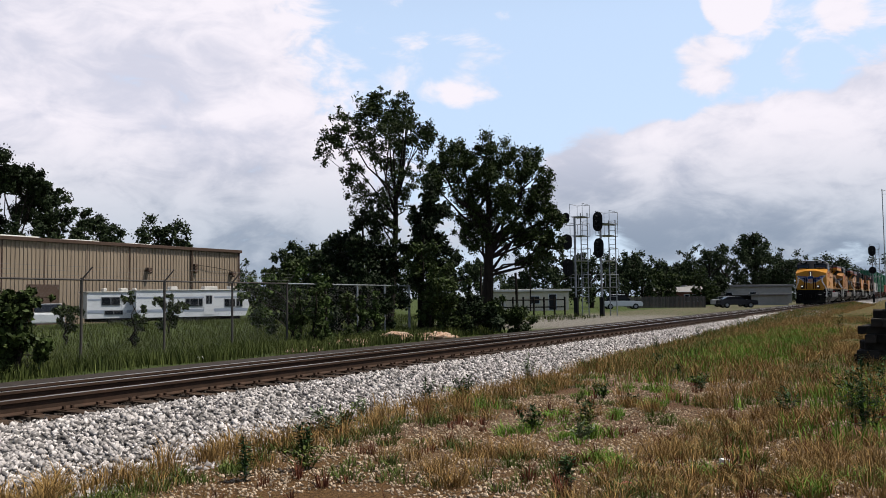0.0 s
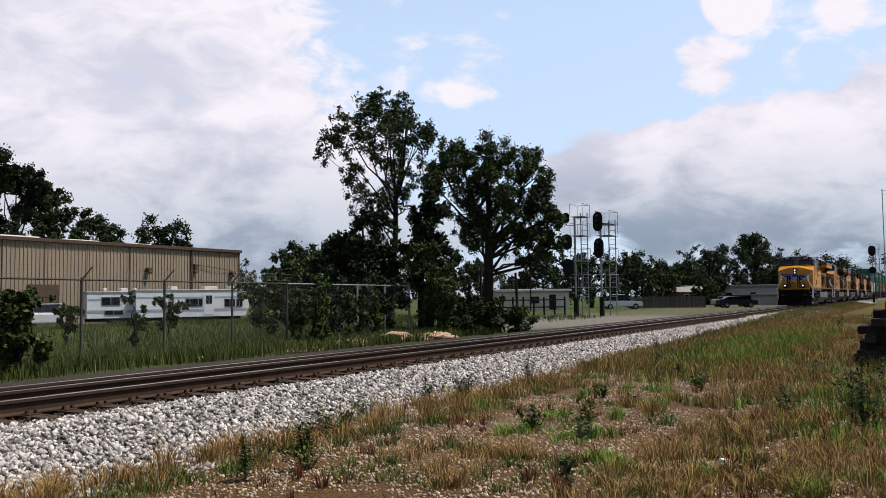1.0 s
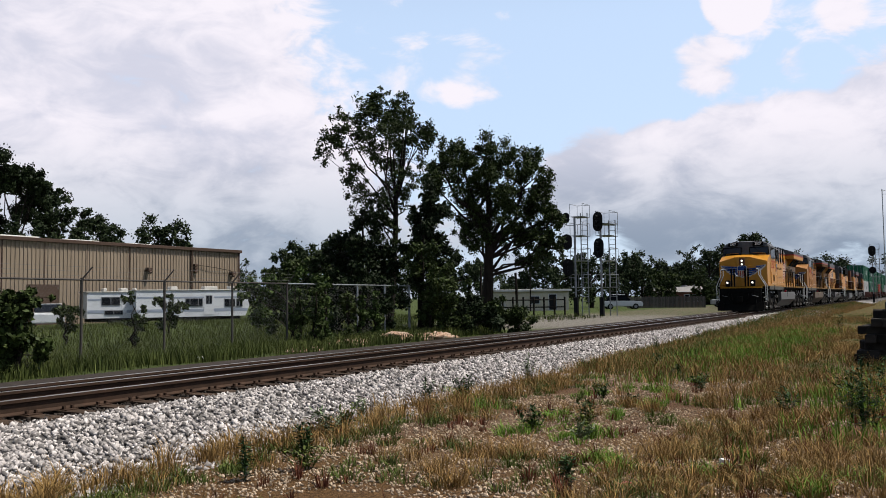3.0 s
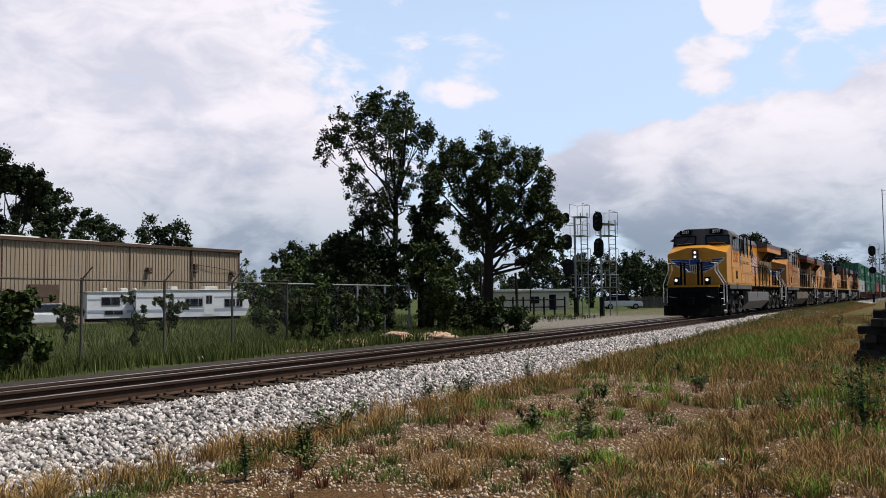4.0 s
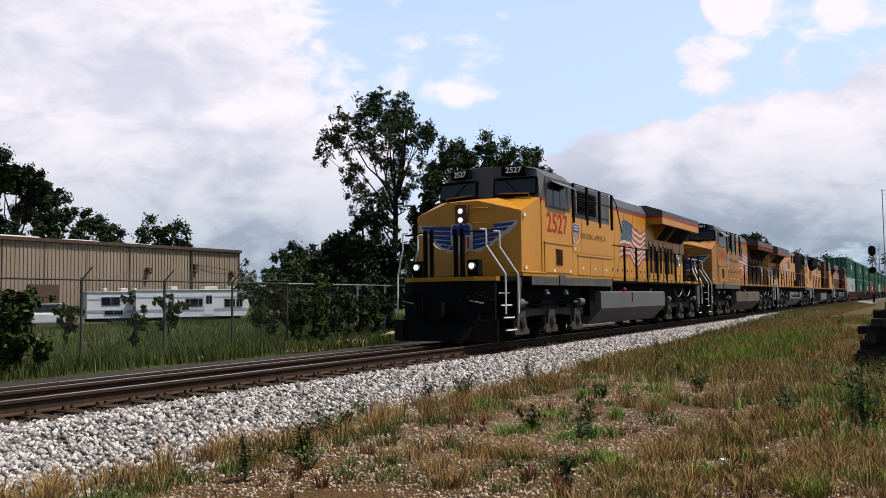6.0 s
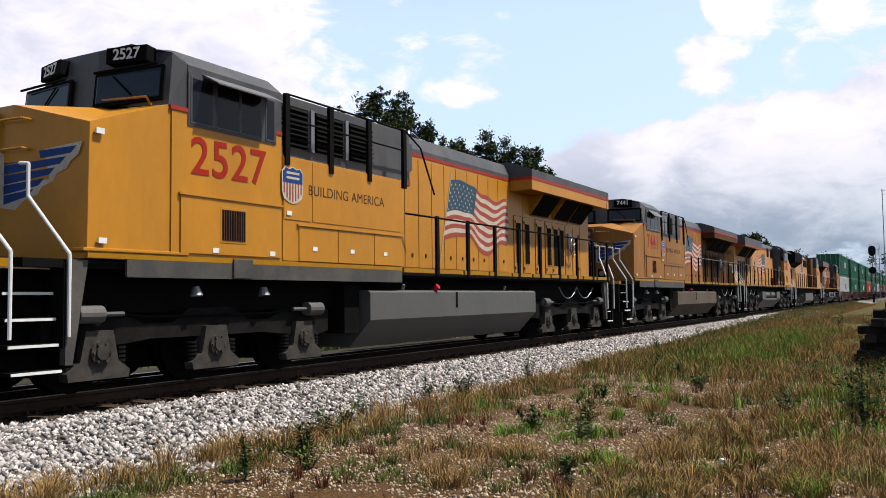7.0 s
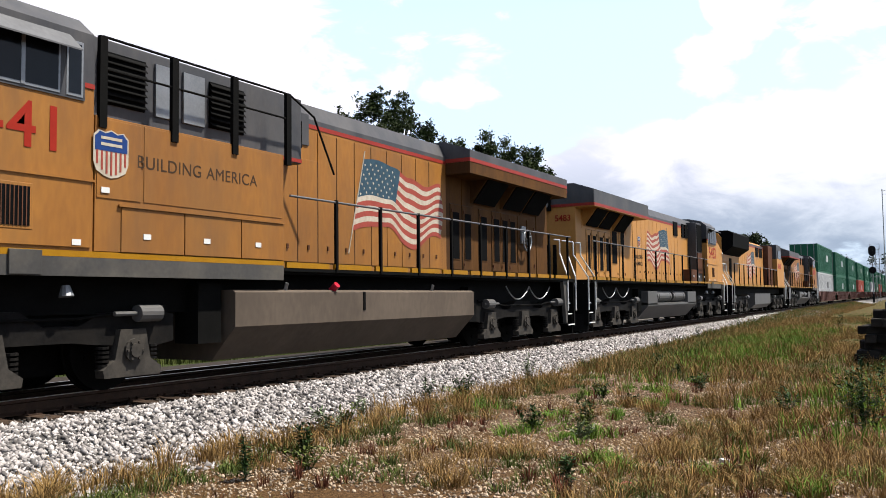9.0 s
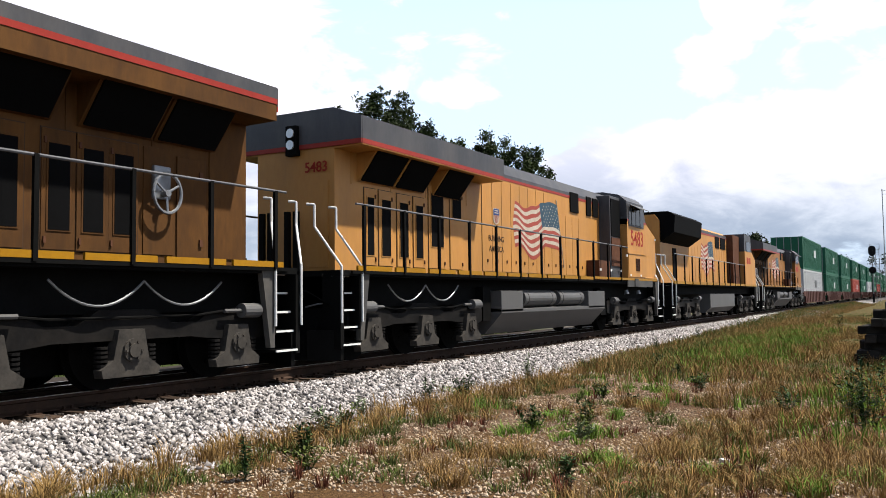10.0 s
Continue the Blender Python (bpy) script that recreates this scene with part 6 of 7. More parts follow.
        part("coupler", bm, M["black"], top)
        for y in (-0.75, -0.55, 0.5, 0.7):
            bm = bmesh.new()
            pipe(bm, [(fr, y, 1.25), (fr + dr * 0.18, y, 1.10), (fr + dr * 0.24, y * 0.9, 0.80), (fr + dr * 0.20, y * 0.7, 0.62), (fr + dr * 0.10, y * 0.6, 0.60)], 0.028, 6)
            part("brake_hose", bm, M["deepblack"], top)
        bm = bmesh.new()
        pipe(bm, [(end, -1.30, 1.05), (fr + dr * 0.08, -0.8, 1.30), (fr + dr * 0.08, 0.8, 1.30), (end, 1.30, 1.05)], 0.014)
        part("uncoupling_lever", bm, M["black"], top)
        for sg in (-1, 1):
            if dr < 0:
                steps(top, end + 0.10, end + 0.80, sg, -1)
            else:
                steps(top, end - 0.60, end - 0.02, sg, 1)
    bm = bmesh.new()
    for y in (-0.4, -0.2, 0.2, 0.4):
        box(bm, 6.55, 6.63, y - 0.05, y + 0.05, 1.64, 2.75)
    part("rear_stanchion", bm, M["black"], top)
    return top


def emd_loco(number, paint, label):
    """A wide-nose locomotive with a flared black radiator at its rear end."""
    top = tagged(new("locomotive"), label, "locomotive", "locomotives of the train")
    W, Hw = 1.55, 0.92
    part("underframe", B((-14.2, 6.75, -1.1, 1.1, 1.18, 1.60), (-14.0, 6.7, -W + 0.06, W - 0.06, 1.56, 1.66)), M["black"], top)
    bm = bmesh.new()
    prism(bm, [(-13.3, 1.68), (-11.4, 1.68), (-11.4, 3.75), (-12.0, 3.7), (-13.2, 3.2)], "y", -1.5, 1.5)
    part("nose", bm, paint, top)
    part("cab_wall", B((-11.9, -9.6, -W, W, 1.70, 3.62), bevel=0.02), paint, top)
    bm = bmesh.new()
    prism(bm, [(-11.95, 3.6), (-11.6, 4.55), (-9.6, 4.6), (-9.6, 3.6)], "y", -W + 0.02, W - 0.02)
    cab = part("cab_upper", bm, M["grey"], top)
    part("windscreen", B((-11.95, -11.80, -1.2, 1.2, 3.75, 4.2)), M["glassblue"], cab)
    bm = bmesh.new()
    prism(bm, [(-Hw, 1.66), (-Hw, 4.25), (-Hw + 0.2, 4.5), (Hw - 0.2, 4.5), (Hw, 4.25), (Hw, 1.66)], "x", -7.6, 6.2)
    part("hood", bm, paint, top)
    part("hood_roof", B((-7.6, 2.4, -Hw - 0.006, Hw + 0.006, 4.22, 4.36)), M["grey"], top)
    part("hood_red_line", B((-7.6, 2.4, -Hw - 0.008, Hw + 0.008, 4.15, 4.22)), M["red"], top)
    bm = bmesh.new()
    prism(bm, [(-Hw, 3.35), (-W + 0.05, 3.75), (-W, 4.45), (-W + 0.3, 4.62), (W - 0.3, 4.62), (W, 4.45), (W - 0.05, 3.75), (Hw, 3.35)], "x", 1.2, 6.1)
    part("radiator", bm, M["deepblack"], top, "flared black radiator")
    for sg in (-1, 1):
        s0, s1 = sorted((sg * (W - 0.04), sg * W))
        part("sill_stripe", B((-13.2, 6.45, s0, s1, 1.62, 1.74)), M["stripe_yellow"], top)
        part("side_window", B((-11.3, -10.1, sg * W - 0.012, sg * W + 0.012, 3.62, 4.2)), M["glassdark"], cab)
        side_text("road_number", number, -10.75, 3.1, 0.6, M["numred"], top, sg, W + 0.004, 0.012)
        part("blower_grille", B((-9.55, -7.7, sg * 0.5, sg * 1.25, 1.70, 4.45), bevel=0.02), M["brown"], top)
        part("dynamic_grille", B((-7.2, -5.9, sg * Hw - 0.03, sg * Hw + 0.03, 3.6, 4.2)), M["deepblack"], top)
        part("dynamic_grille", B((-5.6, -4.6, sg * Hw - 0.03, sg * Hw + 0.03, 3.6, 4.2)), M["deepblack"], top)
        for k in range(14):
            xa = -7.4 + k * 0.62
            part("hood_door", B((xa, xa + 0.58, sg * Hw - 0.014, sg * Hw + 0.014, 1.8, 3.5)), paint, top)
        part("door_grille", B((3.6, 4.2, sg * Hw - 0.03, sg * Hw + 0.03, 1.9, 3.2)), M["deepblack"], top)
        fl = part("flag_decal", flag_mesh(2.6, 1.5), None, top, "waving flag painted in red, white and blue")
        fl.matrix_basis = pose(-3.9, sg * (Hw + 0.020), 3.85) @ (Matrix.Identity(4) if sg < 0 else Matrix.Diagonal((1, -1, 1, 1)))
        bm = bmesh.new()
        pipe(bm, [(-9.4, sg * W, 2.8), (6.35, sg * W, 2.84)], 0.02, 6)
        part("handrail", bm, M["alu"], top)
        for k in range(12):
            xa = -9.3 + k * 1.4
            part("stanchion", B((xa - 0.03, xa + 0.03, sg * W - 0.025, sg * W + 0.025, 1.62, 2.84)), M["black"], top)
    bm = bmesh.new()
    rod(bm, (-7.0, 0, 0.82), (-0.2, 0, 0.82), 0.1, 8)
    prism(bm, [(-1.5, 0.55), (-1.5, 1.2), (1.5, 1.2), (1.5, 0.55), (1.2, 0.3), (-1.2, 0.3)], "x", -6.4, -0.4)
    part("fuel_tank", bm, M["tank"], top)
    truck(top, (-12.5, -10.8, -9.1), M["truck"])
    truck(top, (1.60, 3.40, 5.20), M["truck"])
    for end, dr in ((-14.25, -1), (6.75, 1)):
        part("pilot_plate", B((end, end + 0.06, -1.5, 1.5, 0.2, 1.55)), M["black"], top)
        part("coupler", B((end - dr * 0.4, end + dr * 0.66, -0.11, 0.11, 0.72, 0.98), bevel=0.03), M["rust"], top)
        for sg in (-1, 1):
            if dr < 0:
                steps(top, end + 0.10, end + 0.80, sg, -1)
            else:
                steps(top, end - 0.60, end - 0.02, sg, 1)
    return top


TRAIN = []      # each moving thing with its place along the train and whether it is turned round
TRAIN.append((ge_loco("2527", M["yellow"], M["tank"], True, "black", "clean yellow diesel locomotive with headlights lit, leading the train", "high", M["yellow"]), 0.0, False))
TRAIN.append((ge_loco("7441", M["yellow_dirty"], M["tank_dirty"], False, "plain", "grimy yellow diesel locomotive coupled second in the train", "low", M["sooty_shaded"]), 22.3, False))
TRAIN.append((ge_loco("5483", M["yellow_faded"], M["tank"], False, "airtanks", "faded yellow diesel locomotive running tail first", "high", M["yellow_faded"]), 36.9, True))
TRAIN.append((emd_loco("", M["yellow_faded"], "yellow diesel locomotive with a flared black radiator"), 59.2, True))
TRAIN.append((ge_loco("", M["yellow_dirty"], M["tank"], False, "airtanks", "dusty yellow diesel locomotive ahead of the containers", "high", M["sooty_shaded"]), 81.5, True))


def container(paint, label, length=16.15):
    top = tagged(new("container"), label, "container", "containers on the train")
    part("shell", B((-length / 2, length / 2, -1.27, 1.27, 0.02, 2.86)), paint, top)
    for sg in (-1, 1):
        for k in range(40):
            xa = -length / 2 + 0.25 + k * (length - 0.5) / 40
            part("corrugation", CORR, None, top).location = (xa, sg * 1.282, 0)
        part("top_rail", B((-length / 2, length / 2, sg * 1.27 - 0.03, sg * 1.27 + 0.03, 2.76, 2.88)), paint, top)
        part("bottom_rail", B((-length / 2, length / 2, sg * 1.27 - 0.03, sg * 1.27 + 0.03, 0.0, 0.16)), paint, top)
        part("side_mark", B((1.0, 2.6, sg * 1.30 - 0.02, sg * 1.30 + 0.02, 1.3, 2.0)), M["contwhite"] if paint != M["contwhite"] else M["grey"], top, "pale panel of unreadable marking")
        for xa in (-length / 2 + 0.06, length / 2 - 0.06, -6.1, 6.1):
            part("corner_post", B((xa - 0.07, xa + 0.07, sg * 1.28 - 0.03, sg * 1.28 + 0.03, 0, 2.88)), paint, top)
    for k in range(4):
        part("door_bar", B((-length / 2 - 0.03, -length / 2, -1.0 + k * 0.6, -0.95 + k * 0.6, 0.1, 2.8)), M["alu"], top)
    return top


def well_car(label):
    top = tagged(new("well_car"), label, "rail car", "well cars of the train")
    for sg in (-1, 1):
        bm = bmesh.new()
        prism(bm, [(-9.6, 0.95), (-8.4, 0.95), (-8.2, 0.35), (8.2, 0.35), (8.4, 0.95), (9.6, 0.95), (9.6, 1.25), (8.6, 1.38), (-8.6, 1.38), (-9.6, 1.25)], "y", sg * 1.36, sg * 1.48)
        part("side_sill", bm, M["wellcar"], top)
        for k in range(13):
            part("rib", B((-7.8 + 1.3 * k, -7.7 + 1.3 * k, sg * 1.50 - 0.03, sg * 1.50 + 0.03, 0.4, 1.36)), M["wellcar"], top)
    part("well_floor", B((-8.2, 8.2, -1.36, 1.36, 0.32, 0.42)), M["wellcar"], top)
    for sg in (-1, 1):
        part("end_deck", B((sg * 8.3, sg * 10.0, -1.3, 1.3, 0.95, 1.2)), M["wellcar"], top)
        part("truck_frame", B((sg * 9.3 - 1.3, sg * 9.3 + 1.3, -1.2, -1.0, 0.35, 0.75), (sg * 9.3 - 1.3, sg * 9.3 + 1.3, 1.0, 1.2, 0.35, 0.75)), M["truck"], top)
        for dx in (-0.85, 0.85):
            bm = bmesh.new()
            for s2 in (-0.75, 0.75):
                rod(bm, (0, s2 - 0.07, 0), (0, s2 + 0.07, 0), 0.46, 24)
            rod(bm, (0, -0.9, 0), (0, 0.9, 0), 0.08, 8)
            part("wheelset", bm, M["black"], top).location = (sg * 9.3 + dx, 0, 0.46)
    return top


CORR_BM = B((0, 0.2, -0.012, 0.012, 0.18, 2.74))
CORR = finish("corrugation", CORR_BM, M["green"])
CAR_GREEN = container(M["green"], "dark green steel intermodal container on a well car")
WELL = well_car("rust brown well car carrying stacked containers")
lower = {"w": None, "r": None}
pattern = "wggrgwgrggwg"
for k in range(12):
    off = 96.4 + 10.3 + k * 20.6
    wc = WELL if k == 0 else copy_thing(WELL, Matrix.Identity(4))
    tp = CAR_GREEN if k == 0 else copy_thing(CAR_GREEN, Matrix.Identity(4))
    c = pattern[k]
    if c == "g":
        lo = copy_thing(CAR_GREEN, Matrix.Identity(4))
    elif lower[c] is None:
        keep = CORR
        CORR = finish("corrugation", B((0, 0.2, -0.012, 0.012, 0.18, 2.74)), M["contwhite" if c == "w" else "contred"])
        lo = lower[c] = container(M["contwhite" if c == "w" else "contred"], "pale white steel container in a well car" if c == "w" else "faded red steel container in a well car")
        CORR = keep
    else:
        lo = copy_thing(lower[c], Matrix.Identity(4))
    TRAIN.append((wc, off, False))
    for ob, z in ((lo, 0.44), (tp, 3.34)):
        TRAIN.append((ob, off, False, z))

# ---- the warehouse ----
wh = tagged(new("warehouse"), "long tan metal-clad warehouse with a low gabled roof", "warehouse")
BY = 52.4
part("wall", B((-20, 56.4, BY + 0.10, BY + 28, -0.5, 5.4)), M["siding"], wh)
rib_bm = bmesh.new()
prism(rib_bm, [(-0.05, 0.0), (-0.025, -0.05), (0.025, -0.05), (0.05, 0.0)], "z", -0.45, 5.36)
RIB = finish("rib", rib_bm, M["siding"])
for k in range(110):
    r = new("rib", RIB)
    r.parent = wh
    r.location = (56.2 - 0.305 * k, BY + 0.10, 0)
SEAM = finish("seam", B((-0.03, 0.03, -0.055, 0.0, -0.45, 5.36)), M["trim"])
for x in (50.7, 44.5, 40.7, 37.3, 34.2):
    s = new("panel_seam", SEAM)
    s.parent = wh
    s.location = (x, BY + 0.10, 0)
part("eave_gutter", B((-20, 56.6, BY - 0.12, BY + 0.10, 5.32, 5.58), bevel=0.03), M["trim"], wh, "dark brown eave gutter")
bm = bmesh.new()
prism(bm, [(BY - 0.05, 5.55), (BY + 14, 6.7), (BY + 28, 5.55)], "x", -20, 56.5)
part("roof", bm, M["roofwhite"], wh)
part("corner_trim", B((56.28, 56.45, BY + 0.02, BY + 0.14, -0.5, 5.4)), M["trim"], wh)
bm = bmesh.new()
rod(bm, (50.75, BY - 0.05, -0.4), (50.75, BY - 0.05, 5.3), 0.06, 8)
part("downpipe", bm, M["trim"], wh)
for x, z in ((46.2, 3.6), (55.4, 3.5)):
    bm = B((x - 0.22, x + 0.22, BY - 0.32, BY + 0.06, z - 0.12, z + 0.18), bevel=0.04)
    rod(bm, (x, BY - 0.2, z - 0.1), (x, BY - 0.28, z - 0.25), 0.12, 10, 0.16)
    part("wall_lamp", bm, M["trim"], wh, "dark wall-mounted flood lamp")
for z in (3.5, 3.75, 4.0):
    part("meter_box", B((51.0, 51.35, BY - 0.12, BY + 0.06, z, z + 0.2), bevel=0.02), M["trim"], wh)
bm = bmesh.new()
pipe(bm, [(51.3, BY - 0.02, 4.15), (53.4, BY - 0.10, 3.95), (55.3, BY - 0.02, 3.75)], 0.02)
part("wall_cable", bm, M["deepblack"], wh)
for x0, x1, z in ((34.5, 37.5, 5.75), (39.5, 42.5, 5.72), (45, 47.5, 5.7)):
    part("roof_vent", B((x0, x1, BY + 1.0, BY + 2.0, 5.55, z), bevel=0.03), M["roofwhite"], wh)
part("loading_door", B((36.0, 38.4, BY + 0.02, BY + 0.08, -0.4, 2.4)), M["trim"], wh, "brown stained loading door")


# ---- travel trailers ----
def trailer(name, x0, y0, x1, y1, h, label, windows):
    d = Vector((x1 - x0, y1 - y0, 0))
    L = d.length
    top = tagged(new(name), label, "travel trailer", "trailers behind the fence")
    top.matrix_basis = pose(x0, y0, -0.45, 0, 0, math.degrees(math.atan2(d.y, d.x)))
    bm = bmesh.new()
    prism(bm, [(0.0, 0.5), (L - 0.3, 0.5), (L, 1.2), (L - 0.25, h - 0.1), (L - 0.5, h), (0.1, h), (0, h - 0.15)], "y", 0, 2.4)
    body = part("body", bm, M["rvwhite"], top)
    part("roof", B((-0.05, L - 0.3, -0.05, 2.45, h - 0.02, h + 0.05), bevel=0.02), M["roofwhite"], top)
    for xa, xb in ((L * 0.32, L * 0.38), (L * 0.62, L * 0.74), (L * 0.86, L * 0.90)):
        part("roof_unit", B((xa, xb, 0.8, 1.6, h + 0.05, h + 0.28), bevel=0.05), M["roofwhite"], top)
    for z0, z1 in ((0.85, 1.05), (h - 0.55, h - 0.45)):
        part("side_stripe", B((0.05, L - 0.15, -0.012, 0.01, z0, z1)), M["rvgrey"], top)
    for xa, xb, za, zb in windows:
        w = part("window_frame", B((L * xa - 0.04, L * xb + 0.04, -0.03, 0.01, za - 0.04, zb + 0.04), bevel=0.01), M["alu"], top)
        part("window_pane", B((L * xa, L * xb, -0.04, 0.0, za, zb)), M["glassdark"], w)
        part("window_bar", B((L * (xa + xb) / 2 - 0.02, L * (xa + xb) / 2 + 0.02, -0.045, 0.0, za, zb)), M["alu"], w)
    part("door", B((L * 0.58, L * 0.67, -0.025, 0.01, 0.62, h - 0.25), bevel=0.01), M["rvwhite"], top)
    for xa in (L * 0.45, L * 0.55):
        bm = bmesh.new()
        rod(bm, (xa, 0.05, 0.33), (xa, 0.28, 0.33), 0.34, 20)
        rod(bm, (xa, 0.04, 0.33), (xa, 0.06, 0.33), 0.18, 16)
        part("wheel", bm, M["rubber"], top)
    part("underbody_block", B((0.3, L - 0.6, 0.2, 2.2, 0.25, 0.55)), M["black"], top)
    return top


trailer("travel_trailer", 39.75, 46.2, 47.0, 42.7, 2.35, "long white travel trailer with grey stripes, parked in tall grass",
        ((0.42, 0.49, 1.25, 1.75), (0.49, 0.565, 1.25, 1.75), (0.60, 0.65, 1.4, 1.95), (0.77, 0.86, 1.2, 1.7), (0.88, 0.93, 1.2, 1.7)))
trailer("travel_trailer", 37.5, 48.3, 40.9, 46.6, 2.25, "small white trailer with blue-grey bands", ((0.25, 0.55, 1.4, 1.9), (0.3, 0.6, 0.75, 1.0)))


def car(x, y, rz, paint, label, length=4.5, h=1.45):
    top = tagged(new("car"), label, "car", "parked cars")
    top.matrix_basis = pose(x, y, ground_height(x, y), 0, 0, rz)
    bm = bmesh.new()
    L = length / 2
    prism(bm, [(-L, 0.35), (L, 0.35), (L, 0.75), (L - 0.15, 0.9), (L - 1.2, 0.98), (-L + 0.6, 1.0), (-L, 0.9)], "y", -0.88, 0.88)
    bmesh.ops.bevel(bm, geom=bm.edges[:], offset=0.05, segments=2, affect="EDGES")
    part("body", bm, paint, top)
    bm = bmesh.new()
    prism(bm, [(L - 1.3, 0.95), (L - 2.0, h), (-L + 1.0, h), (-L + 0.3, 0.98)], "y", -0.75, 0.75)
    bmesh.ops.bevel(bm, geom=bm.edges[:], offset=0.06, segments=2, affect="EDGES")
    part("glasshouse", bm, M["glassdark"], top)
    part("roof", B((-L + 1.0, L - 2.0, -0.74, 0.74, h - 0.02, h + 0.03), bevel=0.02), paint, top)
    for sx in (-L + 0.8, L - 0.85):
        for sy in (-0.8, 0.8):
            bm = bmesh.new()
            rod(bm, (sx, sy - 0.1, 0.33), (sx, sy + 0.1, 0.33), 0.33, 18)
            w = part("wheel", bm, M["rubber"], top)
            bm = bmesh.new()
            rod(bm, (sx, sy - 0.105, 0.33), (sx, sy + 0.105, 0.33), 0.19, 14)
            part("hub", bm, M["alu"], w)
    for sy in (-0.6, 0.6):
        part("headlamp", B((L - 0.04, L + 0.02, sy - 0.18, sy + 0.18, 0.65, 0.8)), M["lens"], top)
    return top


car(33.0, 46.0, 54, M["carwhite"], "white car half hidden in tall grass")
car(110.0, 20.7, -62, M["carsilver"], "silver car parked beyond the track", 4.6, 1.3)
car(104.0, 18.9, -62, M["cardark"], "dark car parked beyond the track", 4.4, 1.3)
car(97.0, 30.6, -60, M["carwhite"], "white van parked behind the signals", 4.6, 1.7)
car(81.0, 40.5, -60, M["carsilver"], "grey car parked under the trees", 4.4, 1.5)

# ---- chain-link fence ----
fence = tagged(new("chain_link_fence"), "galvanised chain-link fence with angled barbed wire arms", "fence")
FP = [(4.0, 16.12), (7.0, 16.44), (10.2, 16.78), (13.13, 17.10), (15.89, 17.39), (18.75, 17.70), (21.59, 18.0), (24.0, 18.26), (26.27, 18.5), (28.5, 18.74), (30.75, 18.98)]
for k, (x, y) in enumerate(FP):
    z0 = ground_height(x, y) - 0.1
    thick = 0.055 if k == len(FP) - 1 else 0.034
    bm = bmesh.new()
    rod(bm, (x, y, z0), (x, y, 1.72), thick, 10)
    p = part("post", bm, M["steel"] if k > 7 else M["fencepost"], fence)
    if k < 7:
        bm = bmesh.new()
        rod(bm, (x, y, 1.68), (x + 0.14, y - 0.20, 1.98), 0.018, 6)
        part("barb_arm", bm, M["fencepost"], p)
for (xa, ya), (xb, yb) in zip(FP, FP[1:]):
    bm = bmesh.new()
    rod(bm, (xa, ya, 1.68), (xb, yb, 1.68), 0.022, 8)
    part("top_rail", bm, M["steel"] if xa > 20 else M["fencepost"], fence)
bm = bmesh.new()
rod(bm, (28.5, 18.74, 0.75), (30.75, 18.98, 0.75), 0.02, 8)
part("mid_rail", bm, M["steel"], fence)
for j in range(3):
    bm = bmesh.new()
    f = (j + 1) / 3
    pipe(bm, [(x + 0.14 * f, y - 0.20 * f, 1.68 + 0.30 * f - 0.01 * (k % 2)) for k, (x, y) in enumerate(FP[:7])], 0.0025, 4)
    part("barbed_wire", bm, M["wire"], fence)
fv, ff = [], []
Lf = math.hypot(FP[-1][0] - FP[0][0], FP[-1][1] - FP[0][1])
ux, uy = (FP[-1][0] - FP[0][0]) / Lf, (FP[-1][1] - FP[0][1]) / Lf
hgt = 2.1
for k in range(int((Lf + hgt) / 0.10)):
    for sgn in (1, -1):
        a = k * 0.10 - (hgt if sgn > 0 else 0)
        ends = []
        for tt in (0.0, 1.0):
            pos_ = a + sgn * tt * hgt
            ends.append((pos_, -0.42 + tt * hgt))
        (p0, z0), (p1, z1) = ends
        c0, c1 = min(max(p0, 0), Lf), min(max(p1, 0), Lf)
        if p1 == p0 or c0 == c1:
            continue
        zz0, zz1 = z0 + (c0 - p0) / (p1 - p0) * (z1 - z0), z0 + (c1 - p0) / (p1 - p0) * (z1 - z0)
        b = len(fv)
        w = 0.0016
        A, C = (FP[0][0] + ux * c0, FP[0][1] + uy * c0), (FP[0][0] + ux * c1, FP[0][1] + uy * c1)
        fv += [(A[0] - ux * w, A[1] - uy * w, zz0), (A[0] + ux * w, A[1] + uy * w, zz0), (C[0] + ux * w, C[1] + uy * w, zz1), (C[0] - ux * w, C[1] - uy * w, zz1)]
        ff.append((b, b + 1, b + 2, b + 3))
tagged(part("wire_mesh", array_mesh("wire_mesh", fv, ff, M["wire"]), None, fence), kind="stuff")

# red earth and rubble by the fence's end
for k, (x, y, rx, ry, h) in enumerate(((23.6, 16.9, 1.3, 0.5, 0.16), (26.6, 17.0, 1.1, 0.5, 0.24), (28.6, 16.4, 1.4, 0.6, 0.24), (20.5, 16.6, 1.2, 0.4, 0.10))):
    bm = bmesh.new()
    bmesh.ops.create_icosphere(bm, subdivisions=4, radius=1.0)
    for v in bm.verts:
        nz = noise.noise(v.co * 2.2 + Vector((k * 9, 0, 0))) * 0.35 + noise.noise(v.co * 6 + Vector((k * 9, 4, 0))) * 0.2
        v.co = Vector((v.co.x * rx * (1 + nz), v.co.y * ry * (1 + nz), max(-0.1, v.co.z) * h * (1 + 1.6 * nz)))
    o = part("earth_mound", bm, M["mud"], None, "", True)
    o.matrix_basis = pose(x, y, ground_height(x, y) + 0.02, 0, 0, 6)
    tagged(o, "low mound of reddish earth and rubble", "earth mound", "mounds by the fence")
o = part("rubble_slab", B((-0.35, 0.35, -0.25, 0.25, 0, 0.10), bevel=0.03), M["mud"])
o.matrix_basis = pose(26.2, 16.75, ground_height(26.2, 16.75) + 0.20, 6, -5, 20)
tagged(o, "broken slab of reddish concrete on rubble", "rubble")
